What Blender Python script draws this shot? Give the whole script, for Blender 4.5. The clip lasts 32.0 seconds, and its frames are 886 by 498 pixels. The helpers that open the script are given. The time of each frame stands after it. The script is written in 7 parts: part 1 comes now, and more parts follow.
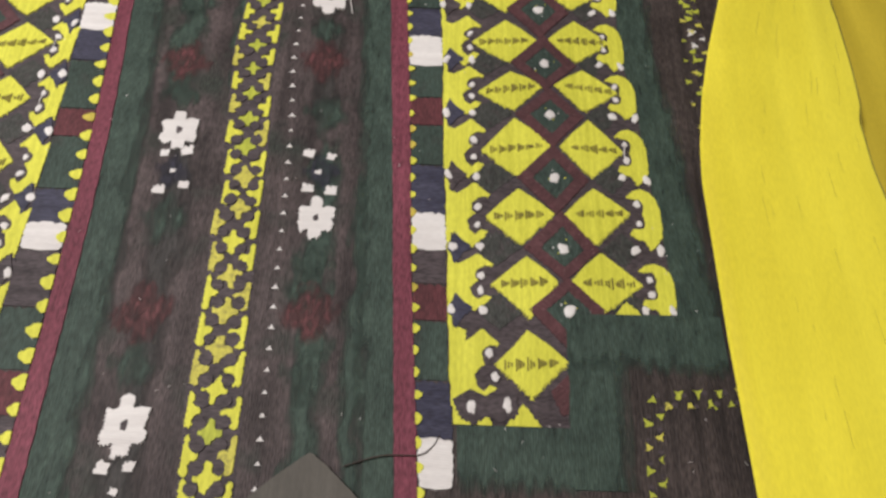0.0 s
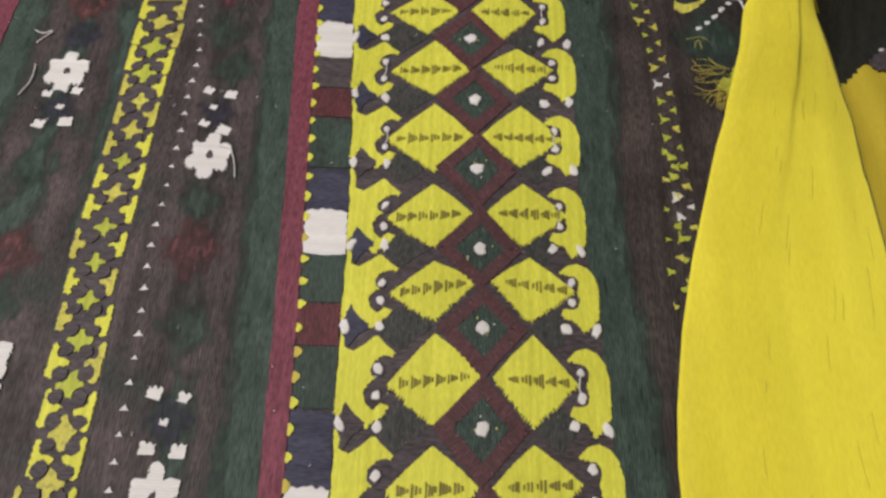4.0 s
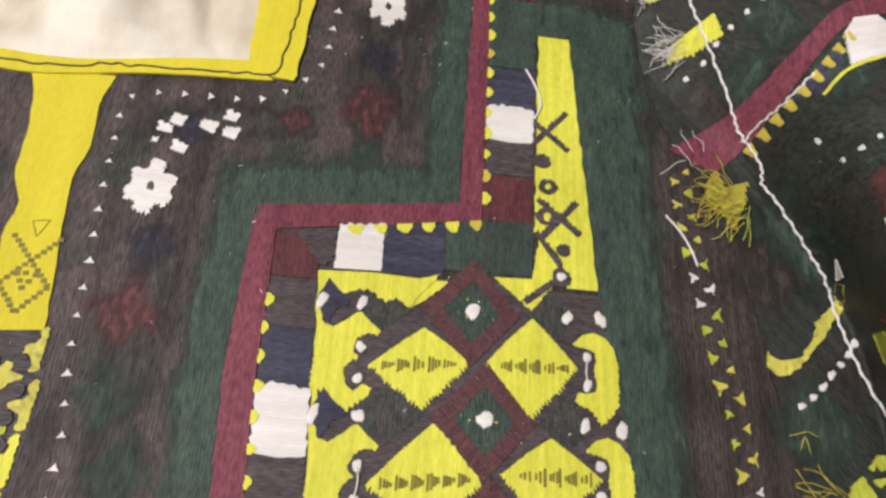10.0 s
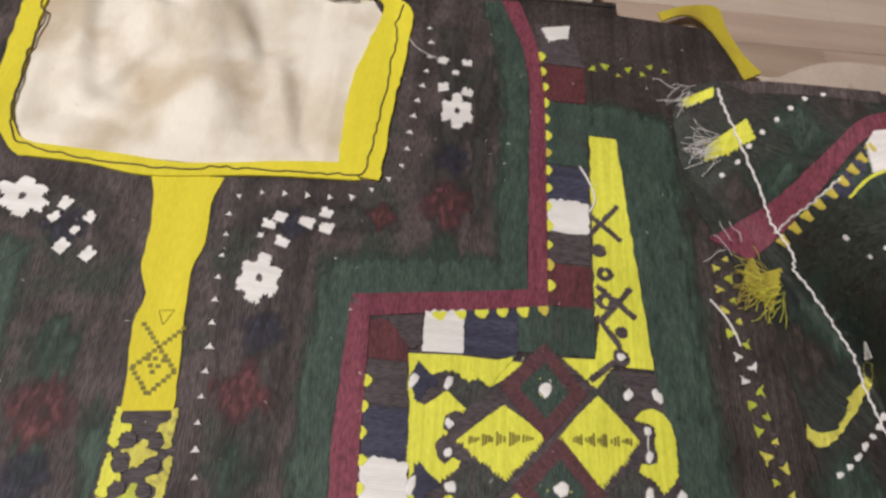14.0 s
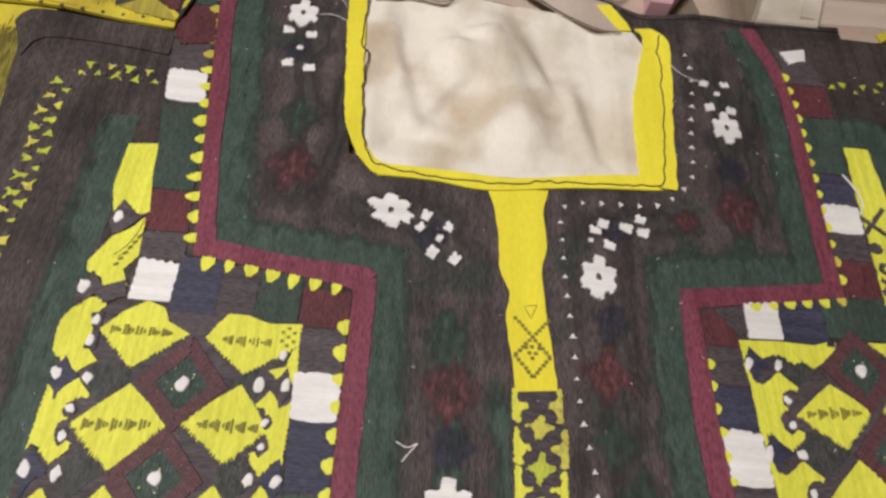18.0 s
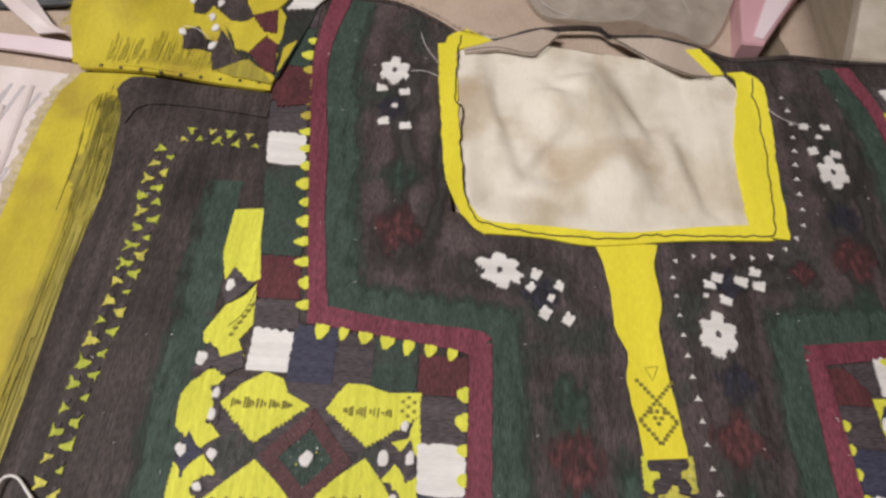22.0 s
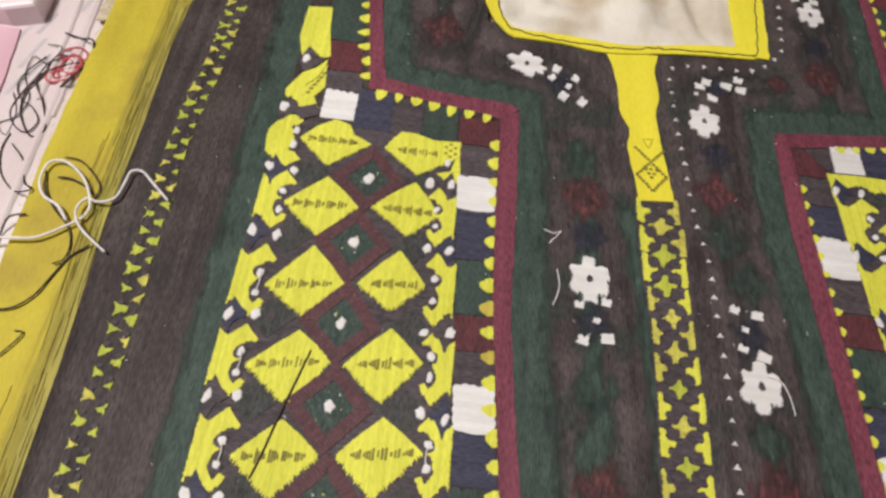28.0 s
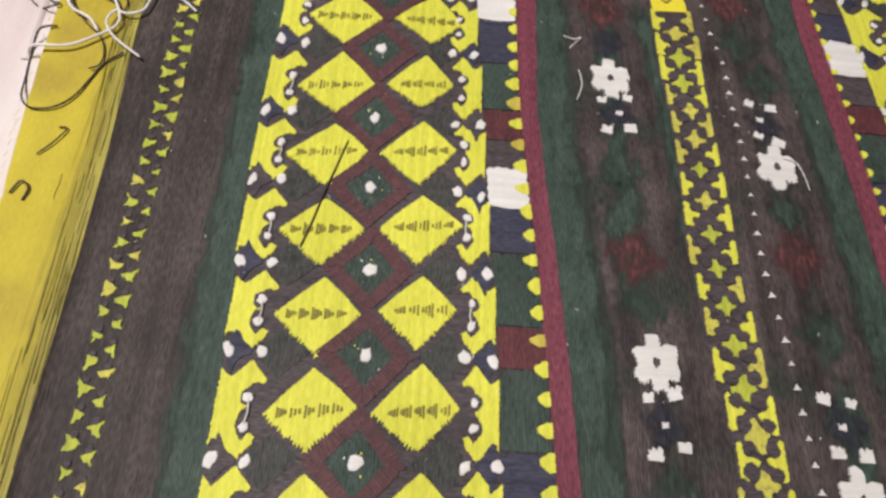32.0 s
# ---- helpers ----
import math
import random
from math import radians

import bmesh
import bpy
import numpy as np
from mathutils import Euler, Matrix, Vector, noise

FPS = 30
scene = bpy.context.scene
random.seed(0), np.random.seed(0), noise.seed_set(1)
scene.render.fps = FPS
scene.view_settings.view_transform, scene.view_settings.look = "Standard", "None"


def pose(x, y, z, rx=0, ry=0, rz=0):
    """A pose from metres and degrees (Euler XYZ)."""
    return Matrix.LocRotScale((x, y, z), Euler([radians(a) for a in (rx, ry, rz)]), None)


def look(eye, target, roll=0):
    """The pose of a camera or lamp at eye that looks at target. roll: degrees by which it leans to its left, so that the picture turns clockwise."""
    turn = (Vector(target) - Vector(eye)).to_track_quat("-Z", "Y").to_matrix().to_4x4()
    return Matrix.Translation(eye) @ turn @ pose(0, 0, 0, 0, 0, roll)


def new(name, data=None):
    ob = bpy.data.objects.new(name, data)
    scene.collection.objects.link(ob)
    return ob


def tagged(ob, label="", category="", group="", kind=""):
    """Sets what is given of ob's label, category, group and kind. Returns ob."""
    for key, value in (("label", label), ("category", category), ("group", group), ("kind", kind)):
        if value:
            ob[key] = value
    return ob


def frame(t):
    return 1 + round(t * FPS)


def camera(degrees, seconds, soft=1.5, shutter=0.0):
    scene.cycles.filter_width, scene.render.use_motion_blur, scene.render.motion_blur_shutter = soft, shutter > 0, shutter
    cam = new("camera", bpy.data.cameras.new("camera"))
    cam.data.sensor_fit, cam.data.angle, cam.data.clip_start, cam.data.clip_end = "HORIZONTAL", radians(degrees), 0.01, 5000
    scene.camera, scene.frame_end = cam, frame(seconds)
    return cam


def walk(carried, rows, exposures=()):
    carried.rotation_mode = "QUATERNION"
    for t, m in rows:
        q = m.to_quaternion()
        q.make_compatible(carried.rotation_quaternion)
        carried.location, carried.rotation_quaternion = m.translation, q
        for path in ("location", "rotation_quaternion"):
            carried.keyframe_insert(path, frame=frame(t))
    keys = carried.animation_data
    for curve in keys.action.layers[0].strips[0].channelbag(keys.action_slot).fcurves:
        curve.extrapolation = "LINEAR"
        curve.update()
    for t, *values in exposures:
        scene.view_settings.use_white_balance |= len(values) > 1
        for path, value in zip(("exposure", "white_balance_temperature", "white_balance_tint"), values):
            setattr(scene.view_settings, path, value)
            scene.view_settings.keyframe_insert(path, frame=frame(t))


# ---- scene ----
cam = camera(66.95, 32.0, soft=2.8)
PATH = [
    (0, (0.1031, -0.0194, 0.2987), (0.1222, 0.2041, -0.1481), 7.17),
    (0.5, (0.1327, -0.0048, 0.3002), (0.1368, 0.2208, -0.1459), 3.89),
    (1, (0.1395, 0.0108, 0.2919), (0.1419, 0.2299, -0.1575), 3.88),
    (1.5, (0.1458, 0.0342, 0.2871), (0.1504, 0.2486, -0.1646), 4.63),
    (2, (0.1501, 0.0605, 0.2905), (0.1567, 0.2824, -0.1575), 4.82),
    (2.5, (0.1491, 0.0768, 0.2825), (0.1523, 0.3014, -0.1642), 3.94),
    (3, (0.1517, 0.0923, 0.2763), (0.1539, 0.3131, -0.1723), 3.37),
    (3.5, (0.1552, 0.1081, 0.2720), (0.1577, 0.3291, -0.1765), 3.09),
    (5.5, (0.1282, 0.1687, 0.2622), (0.1665, 0.3733, -0.1924), 15.07),
    (6, (0.1330, 0.1867, 0.2644), (0.1731, 0.3949, -0.1884), 15.02),
    (6.5, (0.1354, 0.2031, 0.2606), (0.1778, 0.4110, -0.1922), 15.33),
    (7, (0.1347, 0.2179, 0.2535), (0.1766, 0.4232, -0.2005), 15.58),
    (7.5, (0.1375, 0.2407, 0.2530), (0.1783, 0.4490, -0.1997), 15.35),
    (8, (0.1343, 0.2590, 0.2544), (0.1784, 0.4660, -0.1986), 16.63),
    (8.5, (0.1284, 0.2736, 0.2510), (0.1711, 0.4817, -0.2017), 16.77),
    (9, (0.1208, 0.2987, 0.2491), (0.1686, 0.5067, -0.2031), 18.43),
    (9.5, (0.1186, 0.3208, 0.2413), (0.1703, 0.5234, -0.2128), 19.75),
    (10, (0.1186, 0.3363, 0.2377), (0.1713, 0.5354, -0.2179), 19.99),
    (10.5, (0.1143, 0.3467, 0.2406), (0.1695, 0.5470, -0.2142), 20.67),
    (11, (0.1138, 0.3531, 0.2416), (0.1670, 0.5567, -0.2120), 20.09),
    (11.5, (0.1104, 0.3592, 0.2469), (0.1686, 0.5649, -0.2051), 21.41),
    (12, (0.1074, 0.3565, 0.2507), (0.1647, 0.5673, -0.1991), 21.15),
    (12.5, (0.1021, 0.3569, 0.2606), (0.1588, 0.5749, -0.1858), 20.28),
    (13, (0.0937, 0.3518, 0.2672), (0.1474, 0.5747, -0.1772), 19.46),
    (13.5, (0.0910, 0.3444, 0.2718), (0.1425, 0.5745, -0.1691), 18.35),
    (14, (0.0796, 0.3386, 0.2712), (0.1317, 0.5643, -0.1719), 18.33),
    (14.5, (0.0609, 0.3312, 0.2747), (0.1035, 0.5623, -0.1666), 15.39),
    (16.5, (-0.0127, 0.3079, 0.2843), (0.0337, 0.5402, -0.1560), 15.48),
    (17, (-0.0359, 0.3027, 0.2901), (0.0054, 0.5403, -0.1479), 13.65),
    (17.5, (-0.0513, 0.3005, 0.2884), (-0.0116, 0.5394, -0.1491), 13.44),
    (18, (-0.0686, 0.3037, 0.2839), (-0.0309, 0.5433, -0.1533), 13.56),
    (18.5, (-0.0790, 0.3120, 0.2860), (-0.0452, 0.5530, -0.1507), 12.49),
    (19, (-0.0928, 0.3184, 0.2867), (-0.0635, 0.5585, -0.1509), 11.83),
    (19.5, (-0.0954, 0.3278, 0.2880), (-0.0674, 0.5786, -0.1436), 10.82),
    (20, (-0.0970, 0.3361, 0.2951), (-0.0748, 0.6034, -0.1269), 8.21),
    (20.5, (-0.1024, 0.3373, 0.2971), (-0.0833, 0.6090, -0.1222), 7.69),
    (21, (-0.1053, 0.3337, 0.2922), (-0.0878, 0.6030, -0.1287), 7.72),
    (21.5, (-0.1102, 0.3268, 0.2824), (-0.0934, 0.5869, -0.1443), 7.76),
    (22, (-0.1098, 0.3195, 0.2830), (-0.0936, 0.5746, -0.1466), 7.57),
    (22.5, (-0.1085, 0.3093, 0.2838), (-0.0939, 0.5634, -0.1466), 7.30),
    (23, (-0.1076, 0.3019, 0.2838), (-0.0926, 0.5550, -0.1472), 7.43),
    (23.5, (-0.1088, 0.2922, 0.2839), (-0.0931, 0.5441, -0.1477), 7.75),
    (24, (-0.1088, 0.2798, 0.2833), (-0.0939, 0.5331, -0.1476), 7.63),
    (24.5, (-0.1112, 0.2636, 0.2831), (-0.0959, 0.5187, -0.1467), 8.25),
    (25, (-0.1105, 0.2539, 0.2835), (-0.0956, 0.5077, -0.1471), 8.41),
    (25.5, (-0.1110, 0.2443, 0.2826), (-0.0990, 0.4987, -0.1477), 7.99),
    (27.5, (-0.1196, 0.1980, 0.2828), (-0.1017, 0.4454, -0.1513), 10.93),
    (28, (-0.1201, 0.1856, 0.2844), (-0.1025, 0.4324, -0.1500), 10.74),
    (28.5, (-0.1203, 0.1756, 0.2857), (-0.1048, 0.4210, -0.1497), 10.26),
    (29, (-0.1201, 0.1647, 0.2824), (-0.1063, 0.4093, -0.1534), 9.72),
    (29.5, (-0.1216, 0.1538, 0.2778), (-0.1055, 0.3964, -0.1591), 10.39),
    (30, (-0.1251, 0.1442, 0.2710), (-0.1101, 0.3818, -0.1686), 10.37),
    (30.5, (-0.1268, 0.1343, 0.2656), (-0.1097, 0.3679, -0.1761), 10.66),
    (31, (-0.1276, 0.1242, 0.2647), (-0.1083, 0.3545, -0.1787), 10.56),
    (31.5, (-0.1324, 0.1160, 0.2652), (-0.1077, 0.3418, -0.1803), 11.20),
    (32, (-0.1348, 0.1083, 0.2560), (-0.1020, 0.3316, -0.1902), 12.36),
]
walk(cam, [(t, look(eye, target, roll)) for t, eye, target, roll in PATH],
     [(0, -0.22), (2, -0.36), (3.5, -0.36), (6, -0.22), (8, -0.09), (9, 0.06), (11, 0.02), (13, -0.13), (18, -0.30), (19, -0.31), (21, -0.43), (24, -0.41), (25.5, -0.39), (28, -0.29), (30, -0.22), (32, -0.24)])

# ---- light: a closed room with one ceiling lamp ----
world = bpy.data.worlds.new("world")
scene.world = world
world.use_nodes = True
world.node_tree.nodes["Background"].inputs[0].default_value = (0.9, 0.85, 0.82, 1)
world.node_tree.nodes["Background"].inputs[1].default_value = 0.05


def area_lamp(name, eye, target, size, power, colour):
    lamp = bpy.data.lights.new(name, "AREA")
    lamp.shape, lamp.size, lamp.energy, lamp.color = "DISK", size, power, colour
    ob = new(name, lamp)
    ob.matrix_world = look(eye, target)
    return ob


area_lamp("ceiling_lamp", (-0.72, 0.25, 1.5), (0, 0.35, 0), 0.4, 35.5, (1.0, 0.953, 0.925))


# ---- materials ----
def tree(name):
    m = bpy.data.materials.new(name)
    m.use_nodes = True
    return m, m.node_tree.nodes, m.node_tree.links, m.node_tree.nodes["Principled BSDF"]


def cloth(name, dark, light, pitch=1.0, turn=0.0, streak=(260, 22), bump=0.5, rough=0.65, sheen=0.0, gloss=0.3, blot=14.0, fuzz=0.25, stain=None, groove=0.25, spots=9.0, lo=0.34, hi=0.66, fade=False, grain=0.25, flecks=None, soft=0.0):
    """Stitched or woven thread: ridges of the given pitch in mm, streaks along the thread, wider blotches."""
    m, n, l, bsdf = tree(name)
    co = n.new("ShaderNodeTexCoord")
    mp = n.new("ShaderNodeMapping")
    mp.inputs["Rotation"].default_value = (0, 0, radians(turn))
    l.new(co.outputs["Object"], mp.inputs[0])
    st = n.new("ShaderNodeMapping")
    st.inputs["Scale"].default_value = (streak[0], streak[1], 40)
    l.new(mp.outputs[0], st.inputs[0])
    na = n.new("ShaderNodeTexNoise")
    na.inputs["Scale"].default_value, na.inputs["Detail"].default_value = 1.0, 4
    l.new(st.outputs[0], na.inputs["Vector"])
    nb = n.new("ShaderNodeTexNoise")
    nb.inputs["Scale"].default_value, nb.inputs["Detail"].default_value = blot, 3
    l.new(co.outputs["Object"], nb.inputs["Vector"])
    mixf = n.new("ShaderNodeMath")
    mixf.operation = "MULTIPLY_ADD"
    mixf.inputs[1].default_value = 0.55
    l.new(na.outputs["Fac"], mixf.inputs[0])
    half = n.new("ShaderNodeMath")
    half.operation = "MULTIPLY"
    half.inputs[1].default_value = 0.45
    l.new(nb.outputs["Fac"], half.inputs[0])
    l.new(half.outputs[0], mixf.inputs[2])
    ramp = n.new("ShaderNodeValToRGB")
    ramp.color_ramp.elements[0].position, ramp.color_ramp.elements[0].color = lo, (*dark, 1)
    ramp.color_ramp.elements[1].position, ramp.color_ramp.elements[1].color = hi, (*light, 1)
    l.new(mixf.outputs[0], ramp.inputs[0])
    colour = ramp.outputs[0]
    if stain:
        ns = n.new("ShaderNodeTexNoise")
        ns.inputs["Scale"].default_value, ns.inputs["Detail"].default_value = spots, 4
        l.new(co.outputs["Object"], ns.inputs["Vector"])
        rs = n.new("ShaderNodeValToRGB")
        rs.color_ramp.elements[0].position, rs.color_ramp.elements[1].position = 0.52, 0.68
        l.new(ns.outputs["Fac"], rs.inputs[0])
        mx = n.new("ShaderNodeMixRGB")
        l.new(rs.outputs[0], mx.inputs[0])
        l.new(colour, mx.inputs[1])
        mx.inputs[2].default_value = (*stain, 1)
        colour = mx.outputs[0]
    wv = n.new("ShaderNodeTexWave")
    wv.bands_direction = "X"
    wv.inputs["Scale"].default_value = 314.0 / pitch
    wv.inputs["Distortion"].default_value, wv.inputs["Detail"].default_value = 6.0, 4
    wv.inputs["Detail Scale"].default_value = 0.35
    l.new(mp.outputs[0], wv.inputs["Vector"])
    # short stitches: grain drawn out along the thread
    sm = n.new("ShaderNodeMapping")
    sm.inputs["Scale"].default_value = (1150, 290, 400)
    l.new(mp.outputs[0], sm.inputs[0])
    nf = n.new("ShaderNodeTexNoise")
    nf.inputs["Scale"].default_value, nf.inputs["Detail"].default_value = 1.0, 4
    l.new(sm.outputs[0], nf.inputs["Vector"])
    ad = n.new("ShaderNodeMath")
    ad.operation = "MULTIPLY_ADD"
    ad.inputs[1].default_value = fuzz * 2
    l.new(nf.outputs["Fac"], ad.inputs[0])
    rib = n.new("ShaderNodeMath")
    rib.operation = "MULTIPLY"
    rib.inputs[1].default_value = 0.22
    l.new(wv.outputs["Fac"], rib.inputs[0])
    l.new(rib.outputs[0], ad.inputs[2])
    # gaps between threads take their shade as darker colour, single fibres come lighter
    gap = n.new("ShaderNodeMath")
    gap.operation = "MULTIPLY_ADD"
    gap.inputs[1].default_value, gap.inputs[2].default_value = groove * 0.3, 1.0 - groove * 0.18
    l.new(wv.outputs["Fac"], gap.inputs[0])
    fib = n.new("ShaderNodeMath")
    fib.operation = "MULTIPLY_ADD"
    fib.inputs[1].default_value, fib.inputs[2].default_value = grain * 1.7, 1.0 - grain * 0.85
    fib.use_clamp = False
    l.new(nf.outputs["Fac"], fib.inputs[0])
    both = n.new("ShaderNodeMath")
    both.operation = "MULTIPLY"
    l.new(gap.outputs[0], both.inputs[0])
    l.new(fib.outputs[0], both.inputs[1])
    tint = n.new("ShaderNodeVectorMath")
    tint.operation = "SCALE"
    l.new(colour, tint.inputs[0])
    l.new(both.outputs[0], tint.inputs["Scale"])
    colour = tint.outputs[0]
    if flecks:
        # pale broken fibres and the ends of stitches
        fm = n.new("ShaderNodeMapping")
        fm.inputs["Scale"].default_value = (1500, 620, 600)
        l.new(mp.outputs[0], fm.inputs[0])
        fn = n.new("ShaderNodeTexNoise")
        fn.inputs["Scale"].default_value, fn.inputs["Detail"].default_value = 1.0, 2
        l.new(fm.outputs[0], fn.inputs["Vector"])
        fr = n.new("ShaderNodeValToRGB")
        fr.color_ramp.elements[0].position, fr.color_ramp.elements[1].position = 0.66, 0.74
        l.new(fn.outputs["Fac"], fr.inputs[0])
        fx = n.new("ShaderNodeMixRGB")
        l.new(fr.outputs[0], fx.inputs[0])
        l.new(colour, fx.inputs[1])
        fx.inputs[2].default_value = (*flecks, 1)
        colour = fx.outputs[0]
    l.new(colour, bsdf.inputs["Base Color"])
    bp = n.new("ShaderNodeBump")
    bp.inputs["Strength"].default_value, bp.inputs["Distance"].default_value = bump, 0.0004
    l.new(ad.outputs[0], bp.inputs["Height"])
    l.new(bp.outputs[0], bsdf.inputs["Normal"])
    bsdf.inputs["Roughness"].default_value = rough
    bsdf.inputs["Sheen Weight"].default_value = sheen * 0.4
    bsdf.inputs["Diffuse Roughness"].default_value = soft
    bsdf.inputs["Specular IOR Level"].default_value = gloss
    if fade:
        # towards its rim the stitching thins out, thread by thread
        at = n.new("ShaderNodeAttribute")
        at.attribute_name = "blend"
        mottle = n.new("ShaderNodeMath")
        mottle.operation = "MULTIPLY_ADD"
        mottle.inputs[1].default_value, mottle.inputs[2].default_value = 1.8, -0.96
        l.new(na.outputs["Fac"], mottle.inputs[0])
        cover = n.new("ShaderNodeMath")
        cover.operation = "MULTIPLY_ADD"
        cover.use_clamp = True
        cover.inputs[1].default_value = 1.25
        l.new(at.outputs["Fac"], cover.inputs[0])
        l.new(mottle.outputs[0], cover.inputs[2])
        l.new(cover.outputs[0], bsdf.inputs["Alpha"])
    return m


def plain(name, dark, light, rough=0.5, scale=60.0, bump=0.1, metal=0.0, transmission=0.0, ior=1.45, alpha=1.0, distance=0.001):
    m, n, l, bsdf = tree(name)
    co = n.new("ShaderNodeTexCoord")
    na = n.new("ShaderNodeTexNoise")
    na.inputs["Scale"].default_value, na.inputs["Detail"].default_value = scale, 5
    l.new(co.outputs["Object"], na.inputs["Vector"])
    ramp = n.new("ShaderNodeValToRGB")
    ramp.color_ramp.elements[0].position, ramp.color_ramp.elements[0].color = 0.32, (*dark, 1)
    ramp.color_ramp.elements[1].position, ramp.color_ramp.elements[1].color = 0.68, (*light, 1)
    l.new(na.outputs["Fac"], ramp.inputs[0])
    l.new(ramp.outputs[0], bsdf.inputs["Base Color"])
    bp = n.new("ShaderNodeBump")
    bp.inputs["Strength"].default_value, bp.inputs["Distance"].default_value = bump, distance
    l.new(na.outputs["Fac"], bp.inputs["Height"])
    l.new(bp.outputs[0], bsdf.inputs["Normal"])
    bsdf.inputs["Roughness"].default_value, bsdf.inputs["Metallic"].default_value = rough, metal
    bsdf.inputs["Transmission Weight"].default_value, bsdf.inputs["IOR"].default_value = transmission, ior
    bsdf.inputs["Alpha"].default_value = alpha
    return m


YELLOW = cloth("yellow_thread", (0.57, 0.565, 0.055), (0.80, 0.79, 0.095), pitch=0.9, bump=0.5, streak=(420, 18), sheen=0.03, groove=0.5, grain=0.3)
YELLOW_CLOTH = cloth("yellow_cotton", (0.70, 0.62, 0.048), (0.83, 0.75, 0.070), pitch=0.6, bump=0.25, streak=(60, 4), blot=7, groove=0.12, sheen=0.03, grain=0.16, soft=1.0, gloss=0.15)
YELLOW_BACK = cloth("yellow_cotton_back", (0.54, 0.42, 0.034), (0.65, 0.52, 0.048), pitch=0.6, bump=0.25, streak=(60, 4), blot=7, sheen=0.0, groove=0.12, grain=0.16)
GOLD = cloth("old_gold_thread", (0.42, 0.34, 0.05), (0.66, 0.54, 0.09), pitch=1.0)
OLIVE = cloth("olive_thread", (0.15, 0.13, 0.03), (0.30, 0.26, 0.05), pitch=0.9)
BROWN = cloth("brown_black_thread", (0.032, 0.0246, 0.0250), (0.096, 0.0745, 0.0750), pitch=1.3, streak=(110, 7), blot=34, bump=0.9, stain=(0.034, 0.040, 0.034), spots=30, sheen=0.03, lo=0.37, hi=0.62, fuzz=0.6, grain=1.5)
BROWN_SIDE = cloth("brown_side_thread", (0.023, 0.0178, 0.0170), (0.074, 0.0575, 0.0545), pitch=1.7, streak=(200, 7), blot=30, bump=0.8, groove=0.12, sheen=0.03, fuzz=0.6, grain=1.5, lo=0.36, hi=0.64)
GREEN = cloth("bottle_green_thread", (0.0276, 0.0425, 0.0356), (0.0506, 0.0805, 0.0655), pitch=1.2, streak=(110, 14), bump=0.8, sheen=0.05, blot=40, stain=(0.044, 0.046, 0.042), spots=45, fuzz=0.5, grain=1.2)
CENTRE = cloth("medallion_green_thread", (0.026, 0.042, 0.036), (0.052, 0.080, 0.066), pitch=1.2, streak=(260, 90), bump=0.9, sheen=0.03, fuzz=0.6, grain=1.4, flecks=(0.26, 0.30, 0.27))
SOFT_OLIVE = cloth("worn_olive_stitching", (0.26, 0.22, 0.05), (0.48, 0.42, 0.08), pitch=1.4, streak=(420, 8), bump=0.5, sheen=0.03, fade=True, blot=30, groove=0.4)
SOFT_RED = cloth("worn_red_stitching", (0.072, 0.030, 0.032), (0.128, 0.046, 0.050), pitch=1.2, streak=(330, 140), bump=0.8, sheen=0.03, fade=True, lo=0.4, hi=0.6, fuzz=0.5, grain=1.2)
SOFT_GREEN = cloth("worn_green_stitching", (0.0276, 0.0460, 0.0379), (0.0552, 0.0862, 0.0690), pitch=1.2, streak=(260, 60), bump=0.8, sheen=0.03, fade=True, blot=60, fuzz=0.5, grain=1.2)
SOFT_BROWN = cloth("worn_brown_stitching", (0.030, 0.024, 0.022), (0.066, 0.053, 0.048), pitch=1.3, streak=(260, 80), bump=0.8, sheen=0.03, fade=True, fuzz=0.5, grain=1.2)
SOFT_NAVY = cloth("worn_navy_stitching", (0.022, 0.022, 0.036), (0.048, 0.046, 0.070), pitch=1.2, streak=(330, 140), bump=0.8, sheen=0.03, fade=True, fuzz=0.5, grain=1.2)
SOFT_DARK = cloth("worn_black_stitching", (0.0322, 0.0310, 0.0299), (0.0598, 0.0540, 0.0529), pitch=1.3, streak=(220, 50), bump=0.8, sheen=0.03, fade=True, fuzz=0.5, grain=1.2)
WORN_YELLOW = cloth("worn_yellow_thread", (0.46, 0.42, 0.07), (0.72, 0.67, 0.12), pitch=0.9, bump=0.6, streak=(420, 60), sheen=0.03, groove=0.4, stain=(0.36, 0.32, 0.08), spots=420)
OCHRE_CLOTH = cloth("ochre_cotton", (0.44, 0.35, 0.030), (0.62, 0.52, 0.046), pitch=0.6, bump=0.25, streak=(60, 4), blot=12, groove=0.12, sheen=0.03, stain=(0.42, 0.32, 0.04), spots=22)
LIME = cloth("lime_thread", (0.34, 0.38, 0.045), (0.56, 0.60, 0.075), pitch=0.9, bump=0.6, streak=(420, 60), groove=0.4, grain=0.5)
SELVEDGE = cloth("beige_selvedge", (0.42, 0.34, 0.22), (0.60, 0.52, 0.38), pitch=1.0, bump=0.4, streak=(60, 200), blot=30)
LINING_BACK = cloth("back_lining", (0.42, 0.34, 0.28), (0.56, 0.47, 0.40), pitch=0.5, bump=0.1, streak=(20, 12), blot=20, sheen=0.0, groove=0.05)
WORN_OLIVE = cloth("worn_olive_cotton", (0.22, 0.18, 0.04), (0.42, 0.36, 0.05), pitch=1.5, bump=0.5, streak=(420, 6), blot=20, groove=0.5, stain=(0.45, 0.38, 0.05), spots=60)
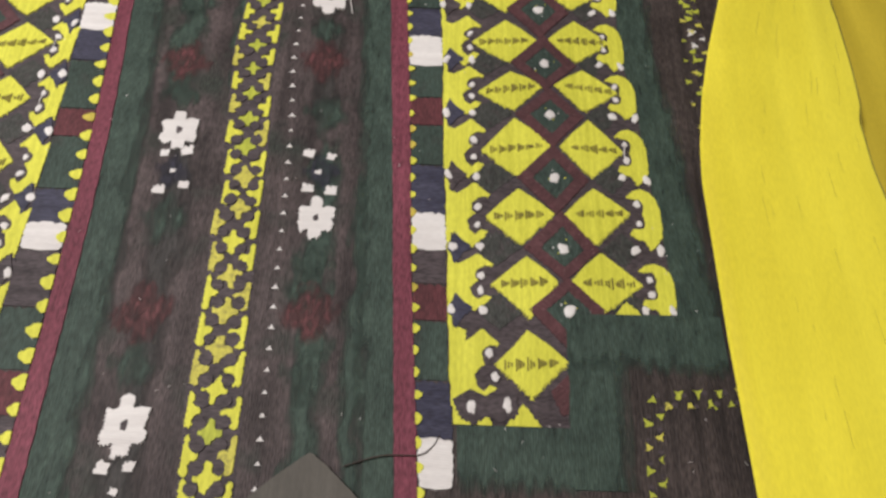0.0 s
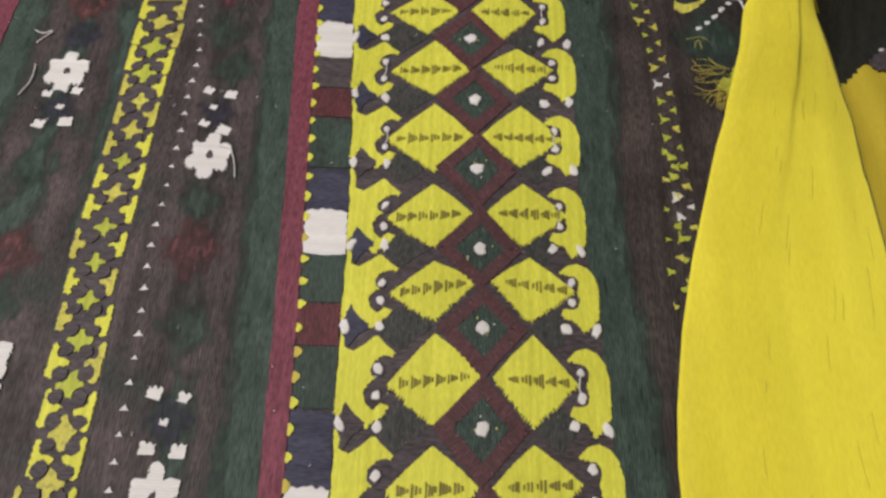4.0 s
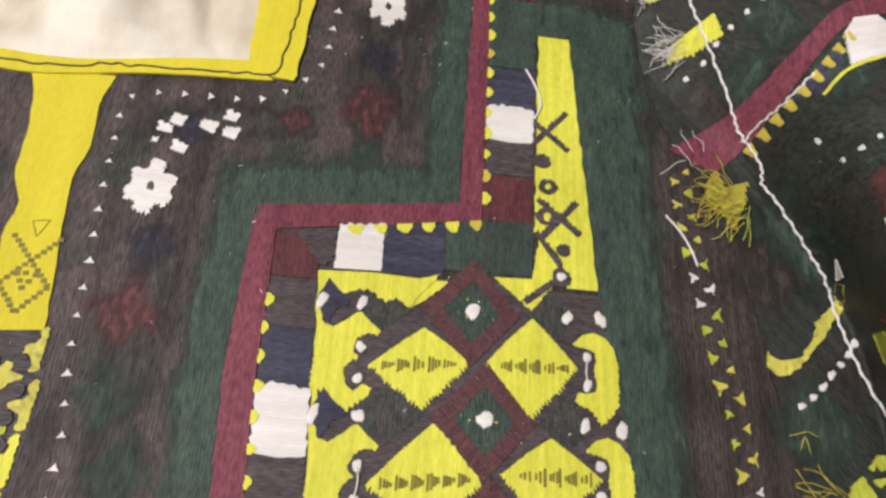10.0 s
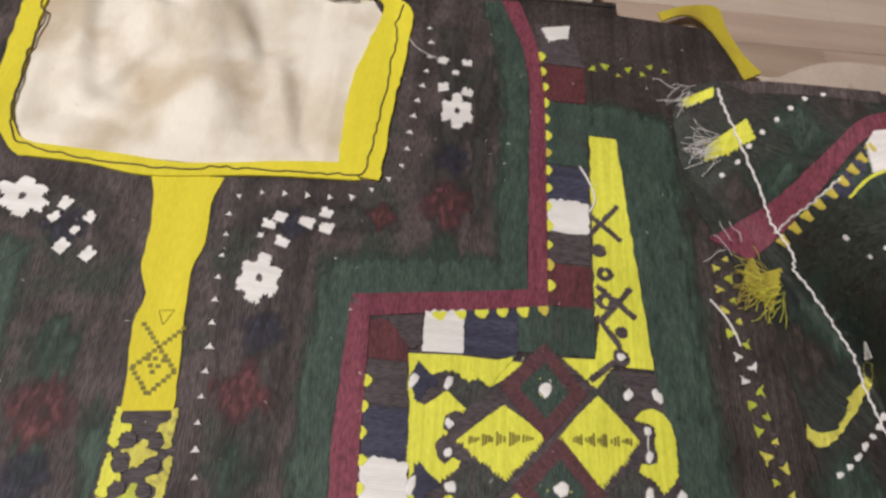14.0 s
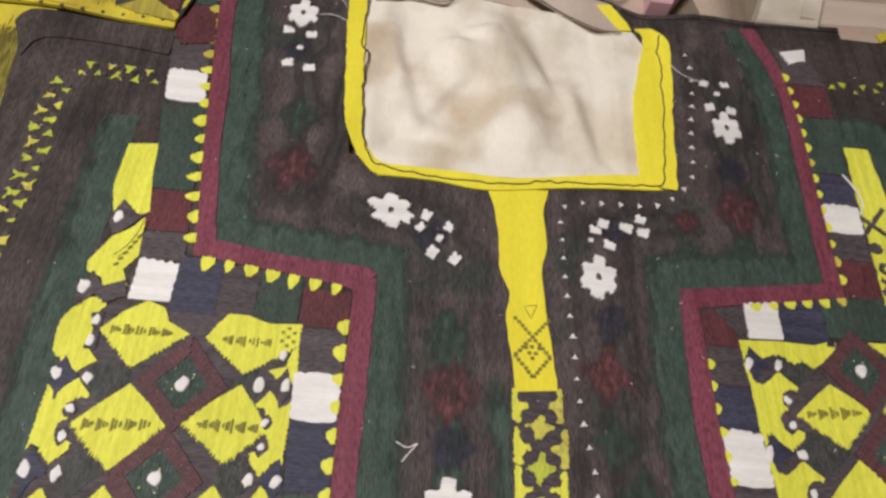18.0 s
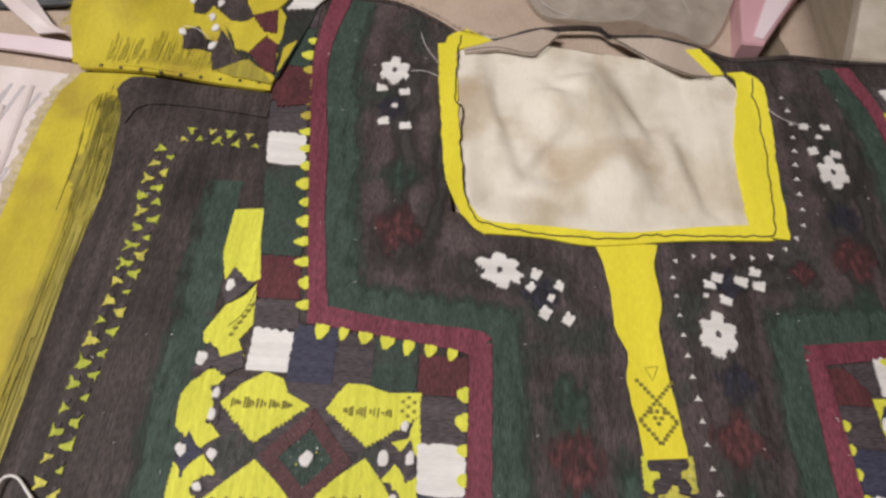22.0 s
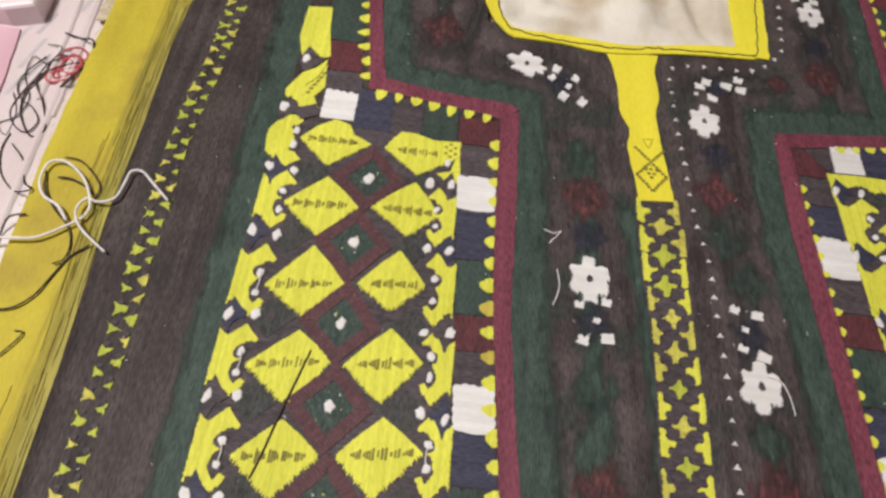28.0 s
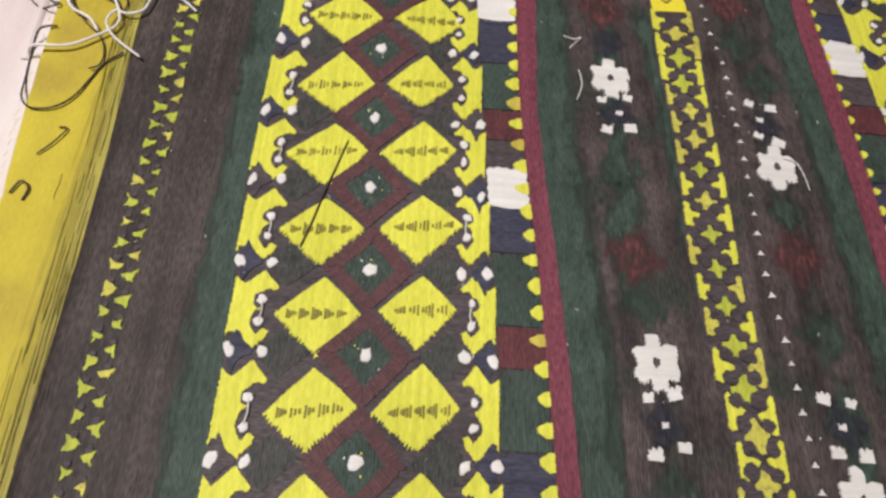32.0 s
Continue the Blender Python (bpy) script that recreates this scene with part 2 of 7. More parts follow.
MAROON = cloth("maroon_thread", (0.130, 0.028, 0.046), (0.215, 0.055, 0.083), pitch=1.0, streak=(260, 10), bump=0.7, sheen=0.05, fuzz=0.5, grain=1.2)
DULL_RED = cloth("dull_red_thread", (0.070, 0.022, 0.026), (0.130, 0.036, 0.044), pitch=1.1, streak=(200, 40), bump=0.8, sheen=0.05, fuzz=0.5, grain=1.2)
LOZENGE = cloth("brown_green_thread", (0.0299, 0.0333, 0.0310), (0.0644, 0.0667, 0.0609), pitch=1.2, streak=(260, 90), bump=0.8, sheen=0.03, stain=(0.062, 0.052, 0.053), spots=190, fuzz=0.6, grain=1.5, flecks=(0.17, 0.17, 0.165))
FRAME_RED = cloth("dark_red_thread", (0.070, 0.031, 0.034), (0.118, 0.048, 0.055), pitch=1.3, turn=45, streak=(260, 30), bump=0.9, sheen=0.03, groove=0.2, flecks=(0.24, 0.15, 0.155), grain=0.9)
FRAME_RED_B = cloth("dark_red_thread_slanted", (0.070, 0.031, 0.034), (0.118, 0.048, 0.055), pitch=1.3, turn=-45, streak=(260, 30), bump=0.9, sheen=0.03, groove=0.2, flecks=(0.24, 0.15, 0.155), grain=0.9)
NAVY = cloth("navy_thread", (0.0276, 0.0276, 0.0506), (0.0598, 0.0598, 0.0966), pitch=1.2, turn=90, streak=(200, 12), bump=0.7, sheen=0.05, fuzz=0.5, grain=1.2)
BLACK = cloth("black_thread", (0.046, 0.036, 0.040), (0.096, 0.077, 0.084), pitch=1.2, turn=90, streak=(200, 12), bump=0.8, sheen=0.03, fuzz=0.6, grain=1.4)
WHITE = cloth("white_thread", (0.64, 0.61, 0.60), (0.83, 0.81, 0.80), pitch=1.1, turn=90, streak=(260, 20), bump=0.5, sheen=0.03, grain=0.15)
DARK_SLEEVE = cloth("dark_sleeve_thread", (0.0126, 0.0172, 0.0149), (0.0414, 0.0460, 0.0403), pitch=1.4, turn=-38, streak=(170, 8), bump=0.8, sheen=0.03, stain=(0.030, 0.024, 0.023), spots=24, fuzz=0.6, grain=1.5, groove=0.2)
YARN_WHITE = cloth("white_yarn", (0.66, 0.62, 0.61), (0.88, 0.85, 0.84), pitch=1.6, turn=40, bump=0.6)
YARN_DARK = cloth("dark_yarn", (0.036, 0.026, 0.023), (0.085, 0.062, 0.055), pitch=1.4, turn=40, bump=0.6)
YARN_RED = cloth("red_yarn", (0.42, 0.05, 0.07), (0.66, 0.13, 0.15), pitch=1.4, turn=40, bump=0.6)
LINING = cloth("cream_lining", (0.52, 0.44, 0.32), (0.78, 0.73, 0.645), pitch=0.5, bump=0.1, streak=(30, 14), blot=20, groove=0.04, lo=0.33, hi=0.52, grain=0.1, stain=(0.51, 0.41, 0.295), spots=17, soft=0.0)
SHEET = cloth("tan_sheet", (0.44, 0.34, 0.27), (0.54, 0.43, 0.35), pitch=0.8, bump=0.2, streak=(60, 60), blot=6)
# taupe of the shaded gap between tray and board
GAP_SHADE = cloth("taupe_cloth", (0.15, 0.12, 0.085), (0.22, 0.175, 0.13), pitch=0.8, bump=0.25, blot=8)
CHARCOAL = cloth("charcoal_cloth", (0.030, 0.032, 0.037), (0.125, 0.130, 0.140), pitch=0.9, bump=0.35, streak=(160, 120), blot=45, lo=0.36, hi=0.64)
# the tray's pink bounce light on the white sheet is put into these tones
PALE = cloth("pale_print_cloth", (0.60, 0.49, 0.49), (0.80, 0.73, 0.73), pitch=0.7, bump=0.15, streak=(40, 4), blot=9, sheen=0.0, grain=0.1)
PINK_CLOTH = cloth("pink_cotton", (0.60, 0.36, 0.42), (0.72, 0.47, 0.53), pitch=0.8, bump=0.15, streak=(40, 4), blot=7, grain=0.1)
PINK = plain("pink_plastic", (0.56, 0.31, 0.36), (0.66, 0.40, 0.45), rough=0.35, scale=14, bump=0.05)
PINK_PALE = plain("pale_pink_plastic", (0.74, 0.60, 0.66), (0.84, 0.72, 0.77), rough=0.4, scale=14, bump=0.05)
CREAM_WOOD = plain("cream_painted_wood", (0.46, 0.40, 0.32), (0.64, 0.59, 0.52), rough=0.55, scale=30, bump=0.15)
AMBER = plain("amber_bowl_glaze", (0.34, 0.205, 0.13), (0.48, 0.32, 0.22), rough=0.12, scale=25, bump=0.03)
FILM = plain("clear_plastic_film", (0.34, 0.31, 0.27), (0.56, 0.52, 0.46), rough=0.2, scale=55, bump=0.5, alpha=0.55, distance=0.004)
FILM_PALE = plain("pale_plastic_film", (0.46, 0.44, 0.42), (0.66, 0.63, 0.60), rough=0.25, scale=60, bump=0.5, alpha=0.7, distance=0.004)
GREY_CLOTH = cloth("grey_brown_cloth", (0.085, 0.078, 0.068), (0.125, 0.115, 0.10), pitch=0.9, bump=0.3, blot=10)



# ---- builders (plan in centimetres, heights in millimetres) ----
CM, MM = 0.01, 0.001
rnd = random.Random(7)


def hill(x, y):
    """Height of the dress over its bed, in mm: the cloth lies in soft, low waves."""
    return -2.0 + 0.55 * math.sin(0.33 * x + 0.11 * y) + 0.5 * math.sin(0.25 * y - 0.09 * x + 1.0) + 0.3 * math.sin(0.8 * x + 1.7 * math.sin(0.2 * y))


def ip(table, v):
    """Piecewise straight reading of (v, value) rows in rising order."""
    if v <= table[0][0]:
        return table[0][1]
    for (a, p), (b, q) in zip(table, table[1:]):
        if v <= b:
            return p + (q - p) * (v - a) / (b - a)
    return table[-1][1]


def part(name, bm, material, parent=None, label=""):
    bmesh.ops.recalc_face_normals(bm, faces=bm.faces)
    me = bpy.data.meshes.new(name)
    bm.to_mesh(me)
    bm.free()
    if material:
        me.materials.append(material)
    ob = new(name, me)
    ob.parent = parent
    return tagged(ob, label=label)


def thing(name, label, category, group="", at=(0, 0, 0)):
    ob = new(name)
    ob.location = at
    return tagged(ob, label, category, group)


def smooth(ob):
    for p in ob.data.polygons:
        p.use_smooth = True
    return ob


def dense(pts, step, jag, along="y"):
    """The outline cut into short steps, with the uneven teeth that satin stitches leave."""
    out, k = [], 0
    for (ax, ay), (bx, by) in zip(pts, pts[1:] + pts[:1]):
        n = max(1, round(math.hypot(bx - ax, by - ay) / step))
        for i in range(n):
            f = i / n
            k += 1
            d = jag * ((1 if k % 2 else -1) * 0.5 + rnd.uniform(-0.5, 0.5)) if i else 0.0
            x, y = ax + (bx - ax) * f, ay + (by - ay) * f
            ux, uy = (by - ay), -(bx - ax)
            u = math.hypot(ux, uy) or 1
            out.append((x + d * ux / u * 0.6, y + d * uy / u * 0.6 + d * 0.5))
    return out


def add_patch(bm, pts, z, thick, jag=0.0, step=0.16, base=hill):
    ring = dense(pts, step, jag) if jag else dense(pts, max(step, 0.5), 0.0)
    low = [bm.verts.new((x * CM, y * CM, (base(x, y) + z - 0.5) * MM)) for x, y in ring]
    top = [bm.verts.new((x * CM, y * CM, (base(x, y) + z + thick) * MM)) for x, y in ring]
    bm.faces.new(top)
    for i in range(len(ring)):
        j = (i + 1) % len(ring)
        bm.faces.new((low[i], low[j], top[j], top[i]))


def patch(name, pts, material, parent, z=1.0, thick=0.5, jag=0.0, step=0.16, label="", base=hill):
    bm = bmesh.new()
    add_patch(bm, pts, z, thick, jag, step, base)
    return part(name, bm, material, parent, label)


def spline(pts, per=6):
    """A smooth line through the points."""
    out = []
    q = [pts[0], *pts, pts[-1]]
    for a, b, c, d in zip(q, q[1:], q[2:], q[3:]):
        for i in range(per):
            t = i / per
            out.append(tuple(0.5 * (2 * b[k] + (c[k] - a[k]) * t + (2 * a[k] - 5 * b[k] + 4 * c[k] - d[k]) * t * t
                                    + (3 * b[k] - a[k] - 3 * c[k] + d[k]) * t ** 3) for k in range(len(b))))
    return out + [tuple(pts[-1])]


def along(pts, gap, start=0.0):
    """Places with their heading at equal distances along a line."""
    out, need = [], start
    for (ax, ay), (bx, by) in zip(pts, pts[1:]):
        d = math.hypot(bx - ax, by - ay)
        while need <= d:
            f = need / d if d else 0
            out.append((ax + (bx - ax) * f, ay + (by - ay) * f, math.atan2(by - ay, bx - ax)))
            need += gap
        need -= d
    return out


def ribbon(name, left, right, material, parent, z=0.5, thick=0.4, across=3, step=0.7, jag=0.03, label="", base=hill, curve=True, lift=None, fade=None):
    """A band of cloth or stitching between two edge lines, with sides."""
    n = max(2, round(max(sum(math.dist(a, b) for a, b in zip(e, e[1:])) for e in (left, right)) / step))

    def cut(line):
        pts = spline(line, 5) if curve else line
        total = sum(math.dist(a, b) for a, b in zip(pts, pts[1:]))
        got = along(pts, total / n * 0.99999)
        return [(x, y) for x, y, _ in got[:n + 1]]

    a, b = cut(left), cut(right)
    m = min(len(a), len(b))
    bm = bmesh.new()
    blend = bm.verts.layers.float.new("blend")
    rows = []
    for i in range(m):
        (ax, ay), (bx, by) = a[i], b[i]
        ja, jb = rnd.uniform(-jag, jag), rnd.uniform(-jag, jag)
        row = []
        for k in range(across + 1):
            f = k / across
            x, y = ax + ja + (bx + jb - ax - ja) * f, ay + (by - ay) * f
            zz = base(x, y) + z + thick + (lift(f, i / max(1, m - 1)) if lift else 0.0)
            v = bm.verts.new((x * CM, y * CM, zz * MM))
            row.append(v)
            if fade:
                g = i / max(1, m - 1)
                v[blend] = min(1.0, f / fade[0] if fade[0] else 1.0, (1 - f) / fade[1] if fade[1] else 1.0, g / fade[2] if len(fade) > 2 else 1.0, (1 - g) / fade[2] if len(fade) > 2 else 1.0)
        rows.append(row)
    for r, s in zip(rows, rows[1:]):
        for k in range(across):
            bm.faces.new((r[k], r[k + 1], s[k + 1], s[k]))
    edge = [r[0] for r in rows] + rows[-1][1:] + [r[-1] for r in reversed(rows[:-1])] + rows[0][-2:0:-1]
    rim = [bm.verts.new(v.co) for v in edge]
    low = [bm.verts.new((v.co.x, v.co.y, v.co.z - (thick + 0.5) * MM)) for v in edge]
    for v, u, w in zip(edge, rim, low):
        u[blend] = w[blend] = v[blend]
    for i in range(len(edge)):
        j = (i + 1) % len(edge)
        bm.faces.new((rim[i], rim[j], low[j], low[i]))
    return smooth(part(name, bm, material, parent, label))


def strip(name, table_l, table_r, y0, y1, material, parent, **kw):
    """A ribbon between two edges that are given as x at y."""
    ys = sorted({y0, y1, *(v for v, _ in table_l if y0 < v < y1), *(v for v, _ in table_r if y0 < v < y1)})
    return ribbon(name, [(ip(table_l, y), y) for y in ys], [(ip(table_r, y), y) for y in ys], material, parent, curve=False, **kw)


def tube(name, pts, radius, material, parent=None, label="", sides=6, per=6, wobble=0.0, taper=True):
    """A thread: points in cm, with the height in mm as third number; radius in mm."""
    line = spline(pts, per)
    bm = bmesh.new()
    rings = []
    for i, (x, y, z) in enumerate(line):
        ax, ay, az = line[max(0, i - 1)]
        bx, by, bz = line[min(len(line) - 1, i + 1)]
        way = Vector(((bx - ax) * CM, (by - ay) * CM, (bz - az) * MM))
        way = way.normalized() if way.length else Vector((1, 0, 0))
        side = way.cross(Vector((0, 0, 1)))
        side = side.normalized() if side.length > 1e-6 else Vector((1, 0, 0))
        up = side.cross(way)
        r = radius * MM * (1 + wobble * math.sin(i * 2.1)) * (0.6 if taper and i in (0, len(line) - 1) else 1)
        c = Vector((x * CM, y * CM, z * MM))
        rings.append([bm.verts.new(c + r * (math.cos(a) * side + math.sin(a) * up)) for a in (2 * math.pi * k / sides for k in range(sides))])
    for r, s in zip(rings, rings[1:]):
        for k in range(sides):
            bm.faces.new((r[k], r[(k + 1) % sides], s[(k + 1) % sides], s[k]))
    bm.faces.new(rings[0]), bm.faces.new(rings[-1])
    return smooth(part(name, bm, material, parent, label))


def dome(bm, x, y, rx, ry, height, z, base=hill, n=11, turn=0.0, rough=0.24):
    """A small padded knot of thread."""
    rings = []
    wob = [1 + rnd.uniform(-rough, rough) for _ in range(n)]
    for f, g in ((1.0, 0.0), (0.92, 0.7), (0.6, 0.95)):
        rings.append([bm.verts.new(((x + f * w * (rx * math.cos(a) * math.cos(turn) - ry * math.sin(a) * math.sin(turn))) * CM,
                                    (y + f * w * (rx * math.cos(a) * math.sin(turn) + ry * math.sin(a) * math.cos(turn))) * CM,
                                    (base(x, y) + z + height * g) * MM)) for a, w in ((2 * math.pi * k / n, wob[k]) for k in range(n))])
    tip = bm.verts.new((x * CM, y * CM, (base(x, y) + z + height) * MM))
    for r, s in zip(rings, rings[1:]):
        for k in range(n):
            bm.faces.new((r[k], r[(k + 1) % n], s[(k + 1) % n], s[k]))
    for k in range(n):
        bm.faces.new((rings[-1][k], rings[-1][(k + 1) % n], tip))


def knot(parent, x, y, r=0.25, z=1.4, ry=None, name="white_knot", material=None, height=0.9, base=hill, turn=0.0):
    bm = bmesh.new()
    dome(bm, x, y, r, ry or r * rnd.uniform(0.9, 1.35), height, z, base, turn=turn)
    return part(name, bm, material or WHITE, parent)


def turned(pts, x, y, deg, s=1.0):
    c, d = math.cos(radians(deg)) * s, math.sin(radians(deg)) * s
    return [(x + c * px - d * py, y + d * px + c * py) for px, py in pts]


# ---- the bed and the room round it ----
def box_mesh(x0, x1, y0, y1, z0, z1):
    bm = bmesh.new()
    bmesh.ops.create_cube(bm, size=1.0, matrix=Matrix.Translation(((x0 + x1) / 2, (y0 + y1) / 2, (z0 + z1) / 2)) @ Matrix.Diagonal((x1 - x0, y1 - y0, z1 - z0, 1)))
    return bm


STAVES = [cloth("stave_wood", a, b, turn=90, pitch=3.0, streak=(90, 5), bump=0.1, rough=0.45, gloss=0.4, blot=9, grain=0.12, groove=0.1) for a, b in (((0.38, 0.28, 0.22), (0.50, 0.39, 0.32)), ((0.47, 0.37, 0.30), (0.60, 0.50, 0.42)), ((0.32, 0.235, 0.18), (0.44, 0.335, 0.27)), ((0.50, 0.41, 0.34), (0.66, 0.56, 0.48)))]
WALL = plain("wall_paint", (0.44, 0.40, 0.36), (0.52, 0.47, 0.43), rough=0.8, scale=12)


def room():
    # unseen walls and ceiling, added to close the room and bounce the lamp's light
    for name, dims in (("wall_north", (-1.9, 1.9, 2.1, 2.2, -0.04, 2.3)), ("wall_south", (-1.9, 1.9, -1.7, -1.6, -0.04, 2.3)),
                       ("wall_west", (-2.0, -1.9, -1.7, 2.2, -0.04, 2.3)), ("wall_east", (1.9, 2.0, -1.7, 2.2, -0.04, 2.3))):
        tagged(part(name, box_mesh(*dims), WALL), "plain cream painted wall, unseen and added to close the room", "wall", kind="structure")
    tagged(part("ceiling", box_mesh(-2.0, 2.0, -1.7, 2.2, 2.3, 2.4), WALL), "plain cream painted ceiling, unseen and added over the room", "ceiling", kind="structure")
    base = tagged(part("floor", box_mesh(-2.0, 2.0, -1.7, 2.2, -0.04, -0.018), CREAM_WOOD), "worn cream and tan wooden stave floor", "floor", kind="structure")
    for row in range(17):
        x = 0.05 - 0.05 * (row * 7 % 5)
        while x < 0.75:
            ln = rnd.uniform(0.12, 0.30)
            m = rnd.choice(STAVES)
            y = 0.52 + row * 0.0255
            bm = box_mesh(x + 0.0001, x + ln - 0.0001, y, y + 0.0253, -0.02, -0.0095 - rnd.uniform(0, 0.0003))
            bmesh.ops.rotate(bm, verts=bm.verts, cent=(0.3, 0.6, 0), matrix=Matrix.Rotation(radians(5), 3, "Z"))
            part("stave", bm, m, base)
            x += ln


room()


def mat():
    bm = bmesh.new()
    bmesh.ops.create_grid(bm, x_segments=60, y_segments=60, size=0.5, matrix=Matrix.Translation((-0.41, 0.45, -0.0085)) @ Matrix.Diagonal((1.1, 1.9, 1, 1)))
    for v in bm.verts:
        v.co.z += 0.0010 * math.sin(v.co.x * 19 + 2 * math.sin(v.co.y * 9))
    ret = bmesh.ops.extrude_face_region(bm, geom=bm.faces[:])
    bmesh.ops.translate(bm, vec=(0, 0, -0.004), verts=[g for g in ret["geom"] if isinstance(g, bmesh.types.BMVert)])
    return tagged(smooth(part("floor_mat", bm, SHEET)), "plain tan cotton mat spread under the dress", "mat")


mat()

# ---- the dress ----
dress = thing("embroidered_dress", "yellow cotton dress with dense dark embroidered bib, laid flat", "dress")

# Edges of the bib's bands, as x at y.
MR_IN = [(-3, 10.2), (1.7, 9.8), (12.9, 9.1), (20.6, 8.6), (30.1, 7.95), (38.7, 7.25), (45.0, 7.3)]
MR_OUT = [(-3, 11.2), (1.7, 10.8), (12.9, 10.0), (20.6, 9.6), (30.1, 8.95), (38.7, 8.35), (44.1, 8.2)]
ML_IN = [(-3, -5.3), (14.3, -6.0), (18, -6.2), (22, -6.5), (26, -6.9), (28, -7.1), (32, -7.4), (37, -7.35), (44.4, -7.4)]
ML_OUT = [(-3, -6.2), (14.3, -6.9), (18, -7.1), (22, -7.4), (26, -7.75), (28, -7.9), (32, -8.3), (37, -8.4), (43.4, -8.45)]
PR_L = [(-3, 12.4), (4.4, 12.3), (7.2, 12.0), (13, 11.8), (20.8, 11.4), (25, 11.3), (30.4, 11.0), (36, 10.5), (42.7, 10.0)]
PR_R = [(10, 23.0), (15, 22.8), (18.4, 22.5), (22.6, 22.4), (25.8, 21.9), (31.4, 21.8), (37, 21.8), (43, 20.9), (49.4, 20.3), (55.4, 19.8)]
PL_L = [(0, -19.6), (14.7, -19.75), (18.1, -19.8), (22.0, -20.0), (25.1, -20.25), (31, -20.4), (40.3, -20.25), (46, -20.1), (50, -20.3)]
PL_R = [(0, -8.3), (14.4, -9.0), (17.5, -9.1), (21, -9.3), (25.8, -9.7), (31, -10.0), (36.5, -10.4), (41.2, -10.7)]
GR_OUT = [(-3, 25.3), (10, 25.1), (13.7, 24.8), (21.5, 24.4), (25, 23.9), (30, 23.7), (36, 24.0), (43, 23.7), (48.4, 23.6), (54, 23.4), (57, 23.0)]
GL_OUT = [(0, -21.0), (22, -21.3), (30, -21.5), (35, -21.6), (39.6, -21.9), (44, -21.9), (50, -22.0), (52, -21.8)]
BL_OUT = [(-3, -26.0), (14, -26.2), (22, -26.3), (27, -26.5), (34, -27.0), (40, -27.0), (45.5, -27.2), (51, -27.0), (55, -27.5), (57.6, -28.0)]


MID_L = [(-3, -5.8), (14.3, -6.4), (22, -7.0), (28, -7.5), (37, -7.9), (44.0, -7.9), (44.6, -15.4), (50, -16.3), (54, -16.8), (61, -17.6), (64.2, -17.2)]
MID_R = [(-3, 10.7), (12.9, 9.5), (30, 8.45), (44.3, 7.8), (45.6, 15.6), (57, 15.6), (60.5, 15.3), (64.2, 14.1)]


def ground(name, left, right, y1, material, hole=None):
    """A wide stitched ground in rows from edge to edge, with an opening where the neck is."""
    bm = bmesh.new()
    ys = sorted({*(v for v, _ in left + right if -3 < v < y1), *np.arange(-3, y1, 1.0).tolist(), y1})
    rows = []
    for y in ys:
        a, b = ip(left, y), ip(right, y)
        row = []
        for k in range(29):
            x = a + (b - a) * k / 28
            yy = y + max(0.0, (y - 60) / 4.2) * 2.2 * min(1, max(0, (-10 - x) / 3))
            row.append(bm.verts.new((x * CM, yy * CM, (hill(x, yy) + 1.2) * MM)))
        rows.append(row)
    for r, q in zip(rows, rows[1:]):
        for k in range(28):
            c = (r[k].co + q[k + 1].co) / 2 / CM
            if hole and hole[0] < c.x < hole[1] and c.y > hole[2]:
                continue
            bm.faces.new((r[k], r[k + 1], q[k + 1], q[k]))
    for v in [v for v in bm.verts if not v.link_faces]:
        bm.verts.remove(v)
    ret = bmesh.ops.extrude_face_region(bm, geom=bm.faces[:])
    bmesh.ops.translate(bm, vec=(0, 0, -0.0012), verts=[g for g in ret["geom"] if isinstance(g, bmesh.types.BMVert)])
    return smooth(part(name, bm, material, dress, "dense dark brown stitched ground"))


ground("bib_ground", BL_OUT + [(58.4, -20.3), (64.2, -20.3)], MID_L, 64.2, BROWN_SIDE)
ground("bib_ground", MID_L, MID_R, 64.2, BROWN, hole=(-9.5, 7.0, 50.6))
ground("bib_ground", MID_R, [(-3, 30), (44, 31), (56, 28.5), (61, 27.9), (64.2, 26.2)], 64.2, BROWN_SIDE)


